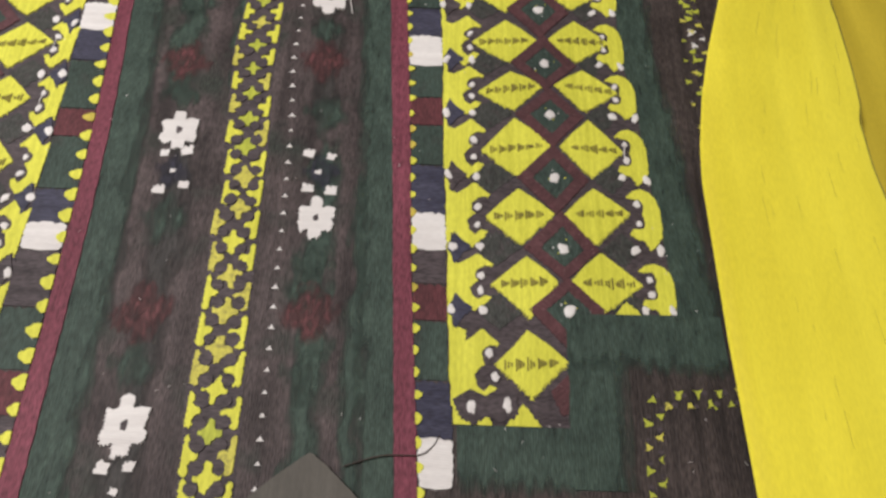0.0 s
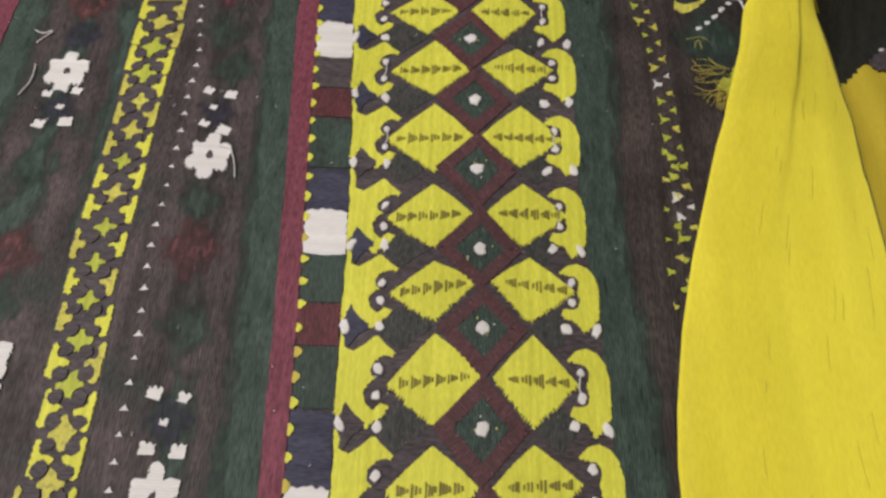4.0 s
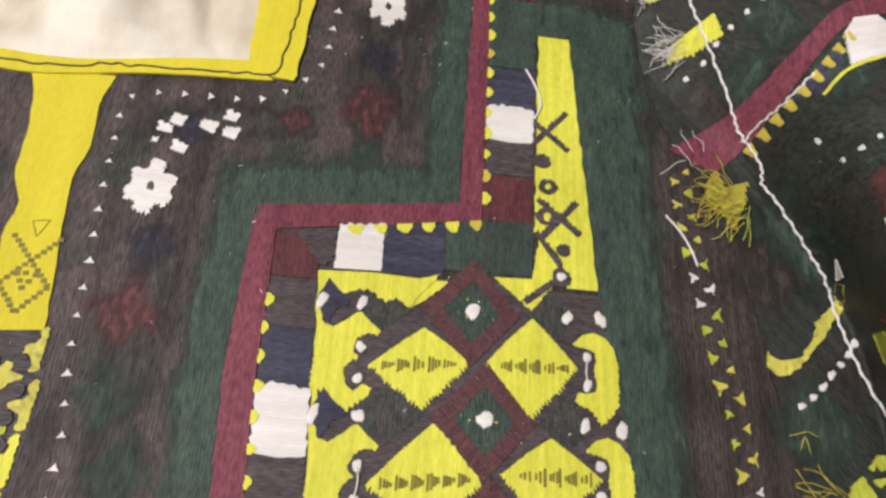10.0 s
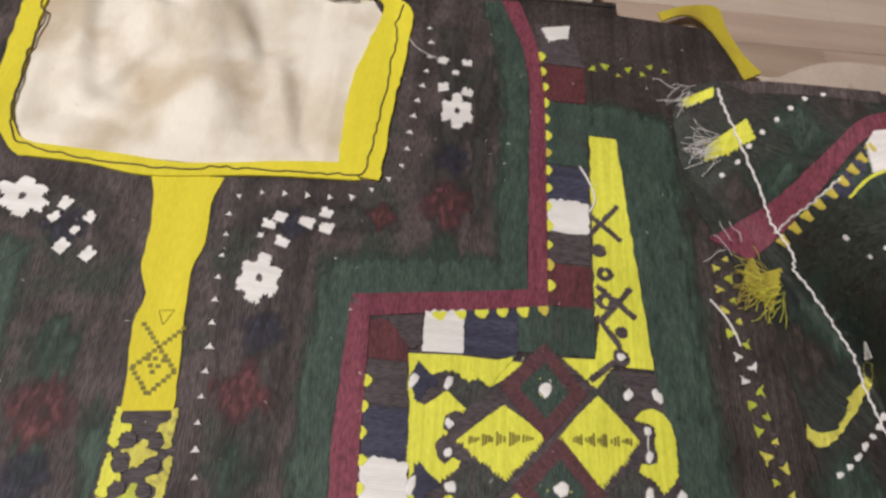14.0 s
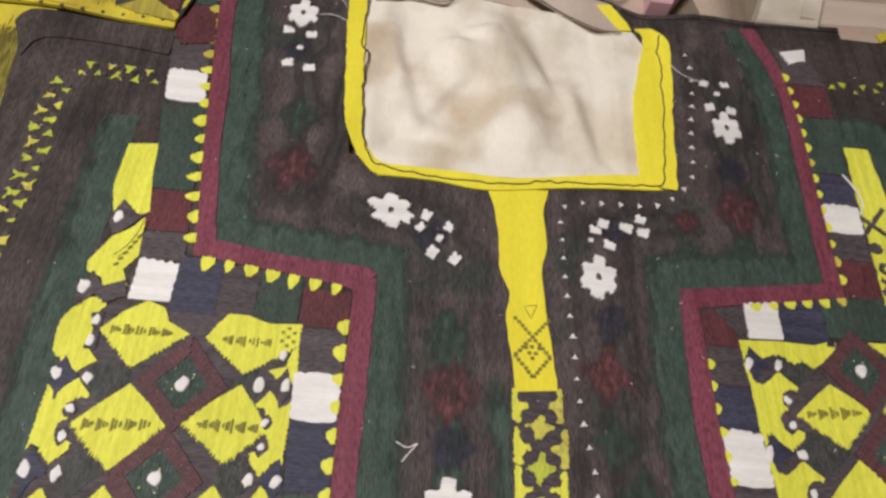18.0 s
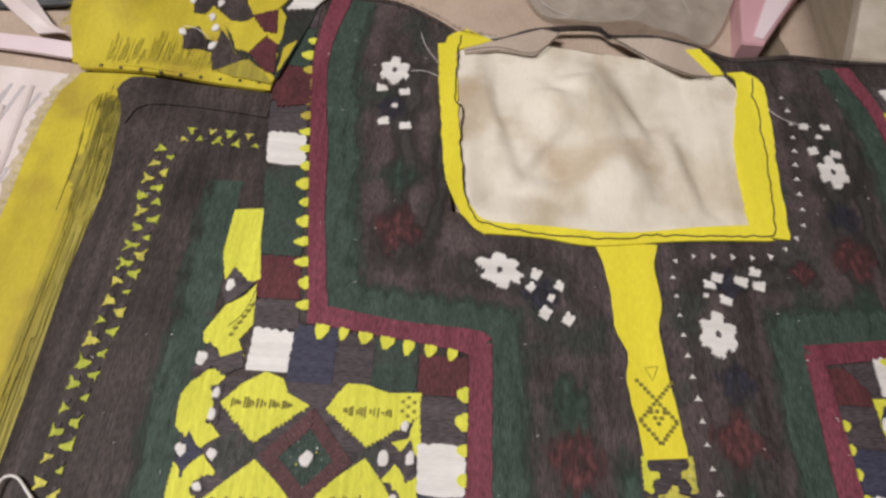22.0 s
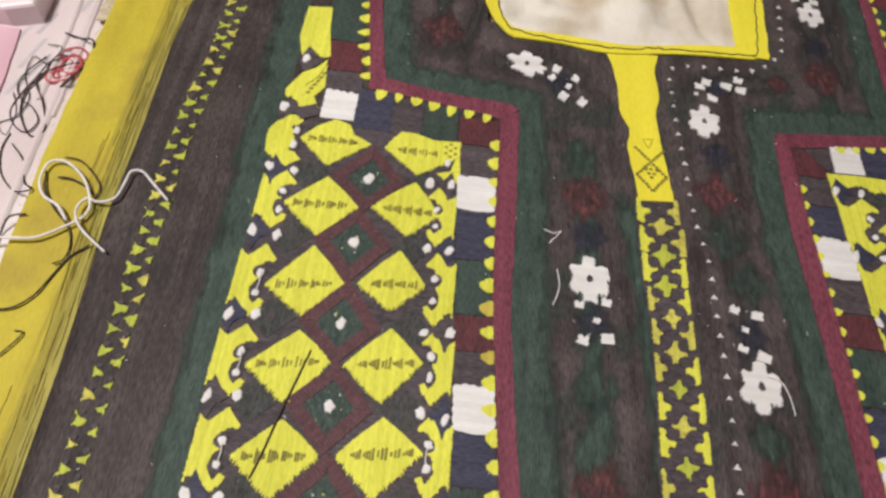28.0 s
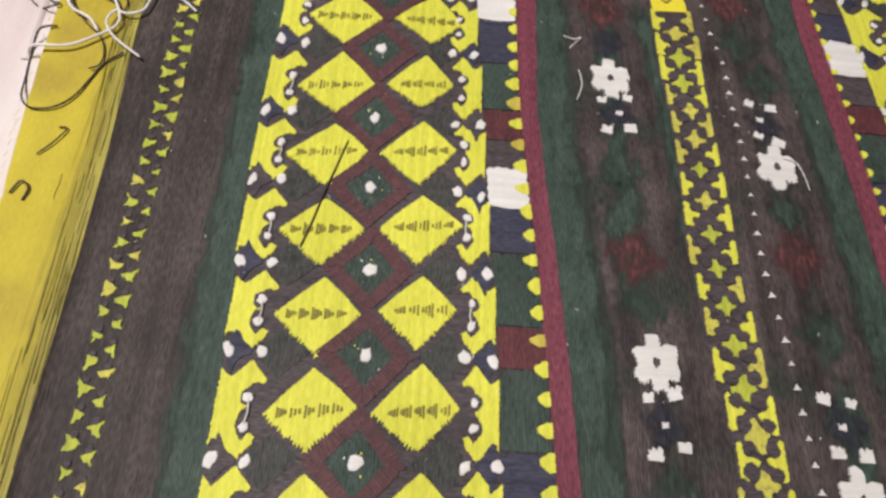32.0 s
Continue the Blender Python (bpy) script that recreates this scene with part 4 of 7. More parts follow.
def right_panel():
    panel = new("embroidered_panel")
    panel.parent = dress
    tagged(panel, "yellow stitched panel of diamonds, scrolls and white knots")
    strip("panel_ground", PR_L, PR_R, 9.8, 42.8, BLACK, panel, z=1.0, thick=0.5, across=6, step=1.0)
    strip("panel_ground", PR_L, [(0, 17.6)], 4.4, 9.8, BLACK, panel, z=1.0, thick=0.5, across=4, step=1.0)
    strip("yellow_edging", PR_L, [(v, x + 0.22) for v, x in PR_L], 4.4, 42.6, YELLOW, panel, z=1.45, thick=0.3, across=1, step=0.4, jag=0.05)
    rows = [(17.8, 9.95), (17.65, 13.3), (17.4, 17.5), (17.4, 21.7), (17.2, 25.4), (17.0, 29.6), (16.8, 33.6), (16.5, 37.6), (15.9, 41.6)]
    left = [(14.0, 17.2, 11.35, 0.3, 1.45, 1.85, 0.15), (13.7, 17.2, 15.15, 0.3, 1.65, 1.75, 0), (13.5, 17.3, 19.4, 0.6, 2.0, 1.9, -0.05), (13.3, 17.0, 23.45, 0.8, 1.25, 1.55, 0), (12.9, 16.7, 26.95, 0.5, 1.7, 1.6, 0.15), (12.6, 16.7, 31.2, 0.4, 2.05, 1.9, 0.15), (12.5, 16.5, 35.4, 0.5, 1.95, 1.6, 0.15), (12.2, 15.8, 39.4, 0.4, 1.4, 1.6, 0.1)]
    right = [(21.5, 18.0, 11.5, 0, 1.7, 1.6, -0.2), (21.3, 17.9, 15.45, -0.3, 1.55, 1.85, -0.15), (21.3, 17.9, 19.55, 0.1, 1.95, 1.95, -0.1), (21.4, 17.8, 23.75, 0.3, 1.35, 1.7, -0.2), (21.2, 17.5, 27.3, -0.1, 1.6, 1.7, -0.2), (21.1, 17.2, 31.5, -0.1, 1.95, 1.65, -0.05), (20.8, 17.2, 35.85, -0.1, 1.35, 1.65, -0.05), (20.0, 16.5, 39.7, -0.2, 1.9, 1.9, 0)]
    lattice(panel, rows, PR_L, PR_R, left, right, wide=(0.98, 1.0), reach=(1.66, 1.5), at=(1.62, 1.05), ear=True)
    # the lone diamond of the foot with its scroll
    patch("yellow_diamond", [(14.1, 7.15), (15.0, 8.05), (15.7, 8.9), (16.7, 8.2), (17.6, 7.4), (16.7, 6.5), (15.8, 5.6), (15.0, 6.4)], YELLOW, panel, z=1.55, thick=0.5, jag=0.15, step=0.075)
    ticks(panel, 14.6, 17.2, 7.25, 1, 0.26, 0.08)
    foot = [(12.15 + u * 0.95, 7.0 + v) for u, v in SCROLL]
    patch("yellow_scroll", foot, YELLOW, panel, z=1.45, thick=0.5, jag=0.08, step=0.11)
    patch("yellow_edging", [(12.15, 5.2), (12.6, 5.2), (12.8, 8.8), (12.15, 9.0)], YELLOW, panel, z=1.42, thick=0.5, jag=0.06)
    for x, y in ((13.9, 7.7), (14.15, 6.6)):
        patch("knot_ground", [(x + 0.29 * math.cos(a), y + 0.33 * math.sin(a)) for a in (g * math.pi / 5 for g in range(10))], BLACK, panel, z=1.85, thick=0.15, jag=0.06, step=0.12)
        knot(panel, x, y, 0.18, z=1.95, ry=0.22, height=0.6)
    # stepped foot of the panel
    for pts in ([(12.3, 4.4), (14.0, 4.4), (13.6, 5.6), (13.0, 6.6), (12.2, 6.4)], [(14.6, 4.4), (16.2, 4.4), (15.4, 5.4)], [(20.0, 9.9), (21.3, 9.9), (20.6, 10.6)]):
        patch("yellow_scroll", pts, YELLOW, panel, z=1.5, thick=0.5, jag=0.07)
    patch("dark_trefoil", [(12.2, 5.5), (13.0, 6.0), (13.7, 5.7), (14.2, 6.0), (15.1, 5.8), (15.2, 4.9), (14.5, 4.5), (13.7, 4.75), (13.2, 4.4), (12.6, 4.6)], BLACK, panel, z=2.0, thick=0.3, jag=0.1, step=0.13)
    patch("frame_bar", [(16.7, 6.0), (17.6, 6.9), (17.55, 4.9), (17.1, 5.0)], FRAME_RED, panel, z=1.6, thick=0.5, jag=0.08)
    for x, y in ((13.1, 5.2), (14.7, 5.3)):
        knot(panel, x, y, 0.2, z=2.3, ry=0.32, height=0.7)
    # head of the panel: half diamonds and the long tongue
    patch("yellow_scroll", [(10.0, 42.6), (12.0, 42.75), (14.0, 42.7), (13.6, 42.2), (12.6, 41.6), (11.9, 42.1), (11.0, 41.8), (10.2, 41.3)], YELLOW, panel, z=1.5, thick=0.5, jag=0.07)
    patch("yellow_scroll", [(14.3, 42.7), (14.9, 42.7), (14.6, 42.3), (13.6, 41.5), (12.9, 42.3)], YELLOW, panel, z=1.5, thick=0.5, jag=0.07)
    patch("yellow_scroll", [(16.7, 43.1), (18.2, 43.2), (18.5, 45.0), (19.6, 43.8), (18.2, 41.9)], YELLOW, panel, z=1.5, thick=0.5, jag=0.07)
    strip("yellow_tongue", [(43, 19.6), (44.3, 19.4), (45.2, 18.3), (55.2, 18.4)], PR_R, 43.0, 55.2, YELLOW, panel, z=1.4, thick=0.5, across=3, step=0.4, jag=0.05)
    for a, b, w in (((18.2, 49.4), (19.65, 51.15), 0.13), ((18.2, 50.5), (19.75, 49.25), 0.13), ((20.1, 46.85), (18.5, 44.95), 0.14), ((18.4, 46.8), (20.2, 45.35), 0.14), ((18.35, 45.3), (19.25, 44.05), 0.13), ((19.3, 44.2), (19.4, 43.3), 0.12), ((17.9, 42.2), (19.2, 43.3), 0.14)):
        d = math.dist(a, b) / 2
        patch("cross_stitch", turned([(-d, -w), (d, -w), (d, w), (-d, w)], (a[0] + b[0]) / 2, (a[1] + b[1]) / 2, math.degrees(math.atan2(b[1] - a[1], b[0] - a[0]))), BLACK, panel, z=2.0, thick=0.2, jag=0.08, step=0.12)
    for x, y, r in ((18.6, 48.6, 0.4), (18.85, 47.4, 0.42), (18.75, 46.0, 0.45), (19.5, 44.6, 0.33), (19.4, 43.4, 0.45)):
        ring = [(x + r * rnd.uniform(0.85, 1.15) * math.cos(a), y + r * 0.9 * math.sin(a)) for a in (k * 0.7 for k in range(9))]
        patch("cross_stitch", ring, BLACK, panel, z=2.05, thick=0.2, jag=0.08, step=0.12)
    for x, y, r, m in ((18.85, 47.4, 0.13, YELLOW), (18.8, 46.0, 0.16, YELLOW), (19.4, 43.45, 0.2, WHITE)):
        knot(panel, x, y, r, z=2.2, name="stitch_knot", material=m, height=0.4)
    patch("yellow_scroll", [(12.2, 42.65), (13.0, 42.7), (13.7, 42.65), (14.6, 42.95), (14.0, 42.2), (13.5, 41.5), (12.8, 42.0)], YELLOW, panel, z=2.15, thick=0.4, jag=0.07)
    return panel


def left_panel():
    panel = new("embroidered_panel")
    panel.parent = dress
    tagged(panel, "yellow stitched panel of diamonds, scrolls and white knots")
    strip("panel_ground", PL_L, PL_R, 0, 41.6, BLACK, panel, z=1.0, thick=0.5, across=6, step=1.0)
    rows = [(-14.2, 2.4), (-14.3, 6.5), (-14.4, 10.6), (-14.4, 14.6), (-14.4, 18.7), (-14.6, 22.4), (-14.95, 26.4), (-15.1, 30.2), (-15.2, 34.5), (-15.0, 38.3)]
    left = [(-17.8, -14.6, y, 0.4, 1.65, 1.65, 0) for y in (4.4, 8.5, 12.5)] + [(-18.0, -14.6, 16.4, 0.5, 1.65, 1.5, -0.05), (-18.2, -14.9, 20.25, 0.3, 1.65, 1.75, 0.15), (-18.6, -15.1, 24.1, 0.4, 1.55, 1.7, 0.05), (-18.9, -15.3, 28.1, 0.6, 1.6, 1.9, 0.2), (-18.9, -15.4, 32.0, 0.5, 2.1, 1.6, 0.1), (-19.0, -15.4, 36.45, 0.2, 1.7, 1.85, 0.1)]
    right = [(-10.4, -13.7, y, -0.4, 1.75, 1.6, 0.1) for y in (4.6, 8.7, 12.7)] + [(-10.6, -13.9, 16.65, -0.4, 1.9, 1.5, 0.1), (-10.9, -14.0, 20.75, -0.3, 1.55, 1.65, 0.1), (-10.8, -14.3, 24.65, -0.5, 1.55, 1.85, -0.05), (-11.2, -14.6, 28.55, -0.5, 1.75, 1.8, 0.1), (-11.5, -14.6, 32.5, -0.3, 1.9, 1.4, 0.15), (-11.2, -14.6, 36.7, 0, 1.8, 1.5, 0.3)]
    lattice(panel, rows, PL_L, PL_R, left, right, wide=(0.74, 0.64), reach=(1.42, 1.35), at=(1.16, 0.98))
    # head of the panel
    patch("yellow_diamond", [(-19.0, 40.4), (-18.2, 41.3), (-17.3, 41.9), (-16.5, 41.6), (-16.2, 41.0), (-15.2, 40.5), (-17.3, 38.8)], YELLOW, panel, z=1.5, thick=0.5, jag=0.1, step=0.1)
    ticks(panel, -18.5, -15.8, 40.45, 1, 0.25)
    patch("yellow_diamond", [(-14.5, 40.4), (-14.1, 41.1), (-13.7, 41.6), (-12.9, 41.6), (-11.9, 41.3), (-10.5, 41.4), (-10.5, 40.3), (-11.5, 39.7), (-12.6, 38.9)], YELLOW, panel, z=1.5, thick=0.5, jag=0.1, step=0.1)
    ticks(panel, -13.9, -11.7, 40.4, -1, 0.25)
    for dx, dy in ((0, 0), (0.25, 0.2), (-0.25, 0.2), (0.25, -0.2), (-0.25, -0.2), (0, 0.4), (0, -0.4)):
        patch("chequer_stitch", turned([(-0.08, -0.07), (0.08, -0.07), (0.08, 0.07), (-0.08, 0.07)], -11.0 + dx, 40.75 + dy, 8), OLIVE, panel, z=2.05, thick=0.12)
    patch("yellow_scroll", [(-10.5, 40.4), (-10.3, 38.7), (-11.0, 38.7), (-11.6, 39.2), (-10.9, 39.4), (-10.75, 40.1)], YELLOW, panel, z=1.5, thick=0.5, jag=0.08)
    # the tongue above it
    patch("yellow_tongue", [(-20.35, 50.1), (-18.95, 50.3), (-18.8, 48.6), (-18.4, 46.4), (-18.75, 46.1), (-19.7, 46.9), (-19.95, 46.0), (-20.4, 47.6)], YELLOW, panel, z=1.5, thick=0.5, jag=0.05)
    patch("yellow_tongue", [(-19.7, 44.9), (-19.0, 45.4), (-18.5, 46.1), (-18.3, 44.0), (-18.8, 43.3), (-18.4, 42.5), (-19.4, 42.3), (-19.6, 42.8), (-20.3, 43.1), (-20.4, 43.5)], YELLOW, panel, z=1.5, thick=0.5, jag=0.06)
    patch("yellow_tongue", [(-20.4, 41.2), (-19.8, 41.8), (-19.2, 41.9), (-19.0, 41.5), (-19.4, 40.9), (-19.1, 40.2), (-19.2, 39.5), (-18.7, 39.0), (-19.5, 38.4), (-20.6, 39.3), (-20.7, 40.6)], YELLOW, panel, z=1.5, thick=0.5, jag=0.06)
    for pts in ([(-19.7, 46.9), (-19.0, 46.2), (-18.5, 46.2), (-19.0, 45.6), (-19.7, 44.9), (-20.1, 45.8)], [(-20.0, 43.1), (-19.4, 42.4), (-18.5, 42.8), (-18.3, 42.0), (-19.1, 41.6), (-19.7, 42.0), (-20.2, 41.3), (-20.5, 41.6)], [(-19.5, 41.1), (-19.0, 41.2), (-18.9, 39.5), (-19.4, 39.5), (-19.25, 40.3)]):
        patch("dark_trefoil", pts, BLACK, panel, z=1.75, thick=0.4, jag=0.08, step=0.12)
    for i in range(6):
        x, y = -18.5 - 0.13 * i, 45.0 - 0.3 * i
        patch("chequer_stitch", turned([(-0.12, -0.07), (0.12, -0.07), (0.1, 0.08), (-0.1, 0.08)], x, y, 35), OLIVE, panel, z=2.05, thick=0.15)
    for x, y, r in ((-19.7, 45.9, 0.24), (-20.2, 42.3, 0.26), (-19.2, 40.8, 0.2), (-19.2, 39.9, 0.2), (-11.1, 39.9, 0.18)):
        knot(panel, x, y, r, z=1.95, ry=r * 1.3)
    tube("dark_thread", [(-18.4, 46.0, 2.2), (-18.5, 45.2, 2.2), (-18.8, 44.4, 2.2), (-19.3, 43.8, 2.0)], 0.22, YARN_DARK, panel)
    tube("dark_thread", [(x, y, hill(x, y) + 2.7) for x, y in ((-16.2, 28.8), (-16.6, 27.2), (-17.0, 25.6), (-17.3, 24.2), (-17.6, 23.1))], 0.4, YARN_DARK, panel)
    return panel


right_panel()
left_panel()


# ---- the chequered strip down the middle and the yellow slit facing ----
SP_L = [(-3, 1.2), (2.1, 0.85), (5.4, 0.55), (8.1, 0.42), (11.8, 0.32), (14, 0.05), (15.6, 0.28), (17, 0.2), (19.1, -0.15), (22.2, -0.35), (24.8, -0.65), (28, -0.55), (32.5, -0.6), (35, -0.85), (37.1, -0.9), (39.2, -1.0)]
SP_R = [(-3, 3.3), (2.9, 3.0), (4.3, 2.95), (7.9, 2.62), (10.4, 2.45), (14.1, 2.3), (18.2, 2.08), (21.2, 1.85), (23, 1.6), (26.5, 1.62), (29, 1.55), (31.5, 1.42), (34.3, 1.35), (37.3, 1.5), (39.4, 1.2)]


def middle_strip():
    strip("strip_ground", [(v, x - 0.1) for v, x in SP_L], [(v, x + 0.1) for v, x in SP_R], -3, 39.2, BLACK, dress, z=1.05, thick=0.3, across=3, step=0.8)
    star = [(-0.12, 0.74), (0.16, 0.7), (0.22, 0.3), (0.42, 0.22), (0.68, 0.26), (0.64, -0.06), (0.34, -0.2), (0.2, -0.4), (0.14, -0.74), (-0.14, -0.7), (-0.22, -0.34), (-0.38, -0.2), (-0.7, -0.16), (-0.68, 0.12), (-0.4, 0.2), (-0.24, 0.34)]
    horn = [(0.0, 0.8), (0.14, 0.86), (0.3, 0.66), (0.24, 0.4), (0.36, 0.2), (0.62, 0.2), (0.78, 0.06), (0.7, -0.16), (0.44, -0.22), (0.34, -0.42), (0.42, -0.66), (0.3, -0.78), (0.0, -0.7)]
    y = -2.0
    while y < 38.6:
        l, r = ip(SP_L, y), ip(SP_R, y)
        c = (l + r) / 2 + rnd.uniform(-0.06, 0.06)
        lean = math.degrees(math.atan2(ip(SP_L, y - 1) - ip(SP_L, y + 1), 2))
        thin = 0.84 if 19 < y < 33 else 1.0
        s = rnd.uniform(0.78, 0.98) * thin
        shape = [(px * rnd.uniform(0.8, 1.12) + rnd.uniform(-0.05, 0.05), py * rnd.uniform(0.82, 1.1) + rnd.uniform(-0.05, 0.05)) for px, py in star]
        patch("yellow_star", turned(shape, c, y, lean + rnd.uniform(-18, 18), s), rnd.choice((YELLOW, WORN_YELLOW, LIME) if y < 14 else (LIME, LIME, WORN_YELLOW)), dress, z=1.5, thick=0.4, jag=0.09, step=0.13)
        for x, k in ((l, 1), (r, -1)):
            yy = y + 0.9 + rnd.uniform(-0.08, 0.08)
            dx, h, q = (ip(SP_L, yy) - l if k > 0 else ip(SP_R, yy) - r), rnd.uniform(0.85, 1.08) * thin, rnd.uniform(0.85, 1.08) * thin
            patch("yellow_horn", [(x + dx + k * (px * q * rnd.uniform(0.88, 1.1)), yy + py * h + rnd.uniform(-0.05, 0.05)) for px, py in horn][::k], YELLOW if rnd.random() < 0.65 else WORN_YELLOW, dress, z=1.5, thick=0.4, jag=0.08, step=0.13)
            for v in (0.46, -0.46):
                px, py, w = c - k * 0.5 * thin + rnd.uniform(-0.05, 0.05), y + v * thin + rnd.uniform(-0.06, 0.06), 0.31 * rnd.uniform(0.85, 1.15)
                patch("dark_knot", [(px + w * rnd.uniform(0.85, 1.15) * math.cos(a), py + w * rnd.uniform(0.85, 1.2) * math.sin(a)) for a in (q2 * math.pi / 4.5 for q2 in range(9))], BLACK, dress, z=1.85, thick=0.2, jag=0.05, step=0.12)
        y += 1.86 if y < 20 else 1.74
    l = [(-0.85, 39.2), (-0.9, 40.2), (-1.25, 42.6), (-1.1, 44.0), (-1.6, 45.2), (-1.65, 46.8), (-1.9, 48.6), (-2.3, 49.8)]
    r = [(1.1, 39.4), (1.0, 40.3), (0.7, 42.8), (0.55, 44.2), (0.45, 45.3), (0.75, 46.8), (0.6, 48.6), (0.9, 50.0)]
    ribbon("slit_facing", l, r, YELLOW_CLOTH, dress, z=1.3, thick=0.5, across=4, step=0.5, jag=0.03, label="plain yellow cotton facing of the front slit")
    lines = (((-0.85, 42.75), (0.8, 40.9)), ((0.8, 42.75), (-0.85, 40.9)), ((-0.85, 40.9), (-0.05, 39.95)), ((0.8, 40.9), (0.0, 39.95)))
    spots = [(x, y) for a, b in lines for x, y, _ in along([a, b], 0.235, 0.05)] + [(-0.05, 41.35), (-0.2, 41.05), (0.12, 41.05), (-0.05, 40.8), (-0.35, 41.3), (0.28, 41.3)]
    for x, y in spots:
        patch("chequer_stitch", turned([(-0.09, -0.08), (0.1, -0.09), (0.09, 0.09), (-0.1, 0.08)], x + rnd.uniform(-0.02, 0.02), y, 10), OLIVE, dress, z=1.85, thick=0.12, jag=0.05)
    tri = [(-0.4, 43.35), (0.2, 43.45), (-0.1, 42.75)]
    for a, b in zip(tri, tri[1:] + tri[:1]):
        tube("drawn_line", [(*a, hill(*a) + 1.9), (*b, hill(*b) + 1.9)], 0.22, OLIVE, dress, per=2)


middle_strip()


# ---- lines of small white stitches ----
def white_line(line, gap, start=0.2, size=0.165):
    for x, y, a in along(spline(line, 6), gap, start):
        s = size * rnd.uniform(0.8, 1.2)
        deg = math.degrees(a) + 90
        patch("white_stitch", turned([(-1.0 * s, -0.5 * s), (1.0 * s, -0.5 * s), (0.5 * s, 0.0), (0.1 * s, 0.85 * s), (-0.4 * s, 0.1 * s)], x, y, deg), WHITE, dress, z=1.3, thick=0.6, jag=0.03, step=0.12)


white_line([(9.6, 61.2), (9.8, 59.6), (9.6, 57.4), (9.3, 55.6), (9.1, 53.7), (8.9, 51.9), (7.8, 50.5), (6.6, 49.75), (5.1, 49.6), (3.4, 49.5), (2.0, 49.3), (1.5, 48.6), (1.55, 47), (1.6, 45.4), (1.75, 43.4), (1.9, 42.0), (2.0, 40),
            (2.2, 38.1), (2.6, 36.0), (2.65, 34.4), (2.65, 32.9), (2.75, 30.6), (2.75, 28.5), (2.75, 27.0), (2.75, 24.2), (3.15, 20.5), (3.3, 17.5), (3.5, 13.8), (3.6, 10.8), (3.75, 7.9), (3.9, 4.5), (4.05, 1), (4.1, -2)], 1.02)


# ---- white flowers with their scattered squares, and dull red rosettes ----
FLOWER = [(-0.95, 0.5), (-0.8, 0.66), (-0.55, 0.58), (-0.36, 0.66), (-0.3, 1.1), (-0.05, 1.2), (0.26, 1.12), (0.32, 0.62), (0.6, 0.7), (0.96, 0.6), (0.98, 0.15), (0.84, -0.05), (0.98, -0.35), (0.9, -0.72), (0.42, -0.66), (0.34, -1.15), (0.02, -1.1), (-0.28, -1.2), (-0.36, -0.68), (-0.82, -0.76), (-1.0, -0.4), (-0.84, 0.0)]


def flower(x, y, deg=0.0, s=1.0, squares=(), tall=1.1):
    shape = [(u * rnd.uniform(0.9, 1.04), v * tall * rnd.uniform(0.92, 1.06)) for u, v in FLOWER]
    ob = patch("white_flower", turned(shape, x, y, deg, s), WHITE, dress, z=1.3, thick=0.9, jag=0.13, step=0.085)
    bm = bmesh.new()
    dome(bm, x, y, 0.17 * s, 0.24 * s, 0.5, 2.0)
    part("flower_eye", bm, BLACK, ob)
    for i, (qx, qy) in enumerate(squares):
        w = rnd.uniform(0.24, 0.33) * (0.62 if i == 2 else 1.0)
        patch("white_square", turned([(-w, -w * rnd.uniform(0.5, 0.9)), (w * rnd.uniform(0.7, 1.0), -w * 0.75), (w, w * rnd.uniform(0.5, 0.95)), (-w * rnd.uniform(0.6, 1.0), w * 0.85)], qx, qy, deg + rnd.uniform(-12, 12)), WHITE, dress, z=1.3, thick=0.7, jag=0.10, step=0.12)


flower(11.4, 55.6, 2, 0.84, ((10.5, 58.8), (11.8, 58.9), (11.2, 58.1), (10.6, 57.0), (11.9, 56.9)))
flower(3.3, 45.3, -8, 0.92, ((3.3, 47.9), (3.7, 48.3), (3.0, 47.3), (4.0, 47.1), (4.9, 48.2), (5.7, 48.8), (5.8, 48.0)))
flower(4.35, 29.6, -4, 1.0, ((3.6, 33.4), (4.7, 33.2), (4.0, 32.4), (3.75, 31.4), (4.75, 31.1)))
flower(5.1, 14.45, 0, 0.95, ((4.3, 18.3), (5.5, 18.2), (4.9, 17.2), (4.5, 16.2), (5.7, 16.1)))
flower(4.9, -0.6, 0, 1.0)
flower(-13.3, 60.5, 0, 0.85, ((-13.9, 59.1), (-12.6, 58.9), (-13.1, 57.8), (-13.6, 56.6), (-12.4, 56.4)))
flower(-7.1, 47.8, 66, 0.92, ((-5.3, 47.7), (-5.6, 47.0), (-4.6, 46.5), (-4.2, 47.2), (-4.9, 45.7), (-3.8, 45.5)))
flower(-3.6, 34.1, 0, 1.02, ((-4.1, 32.6), (-2.8, 32.9), (-3.3, 31.9), (-4.0, 30.8), (-2.8, 31.0)))
flower(-2.65, 19.3, 4, 0.98, ((-3.1, 17.8), (-2.0, 18.05), (-2.5, 16.8), (-3.0, 15.6), (-1.8, 15.95)))
flower(-1.9, 3.8, 2, 1.05, ((-2.4, 2.0), (-1.3, 2.1), (-1.75, 1.1)))


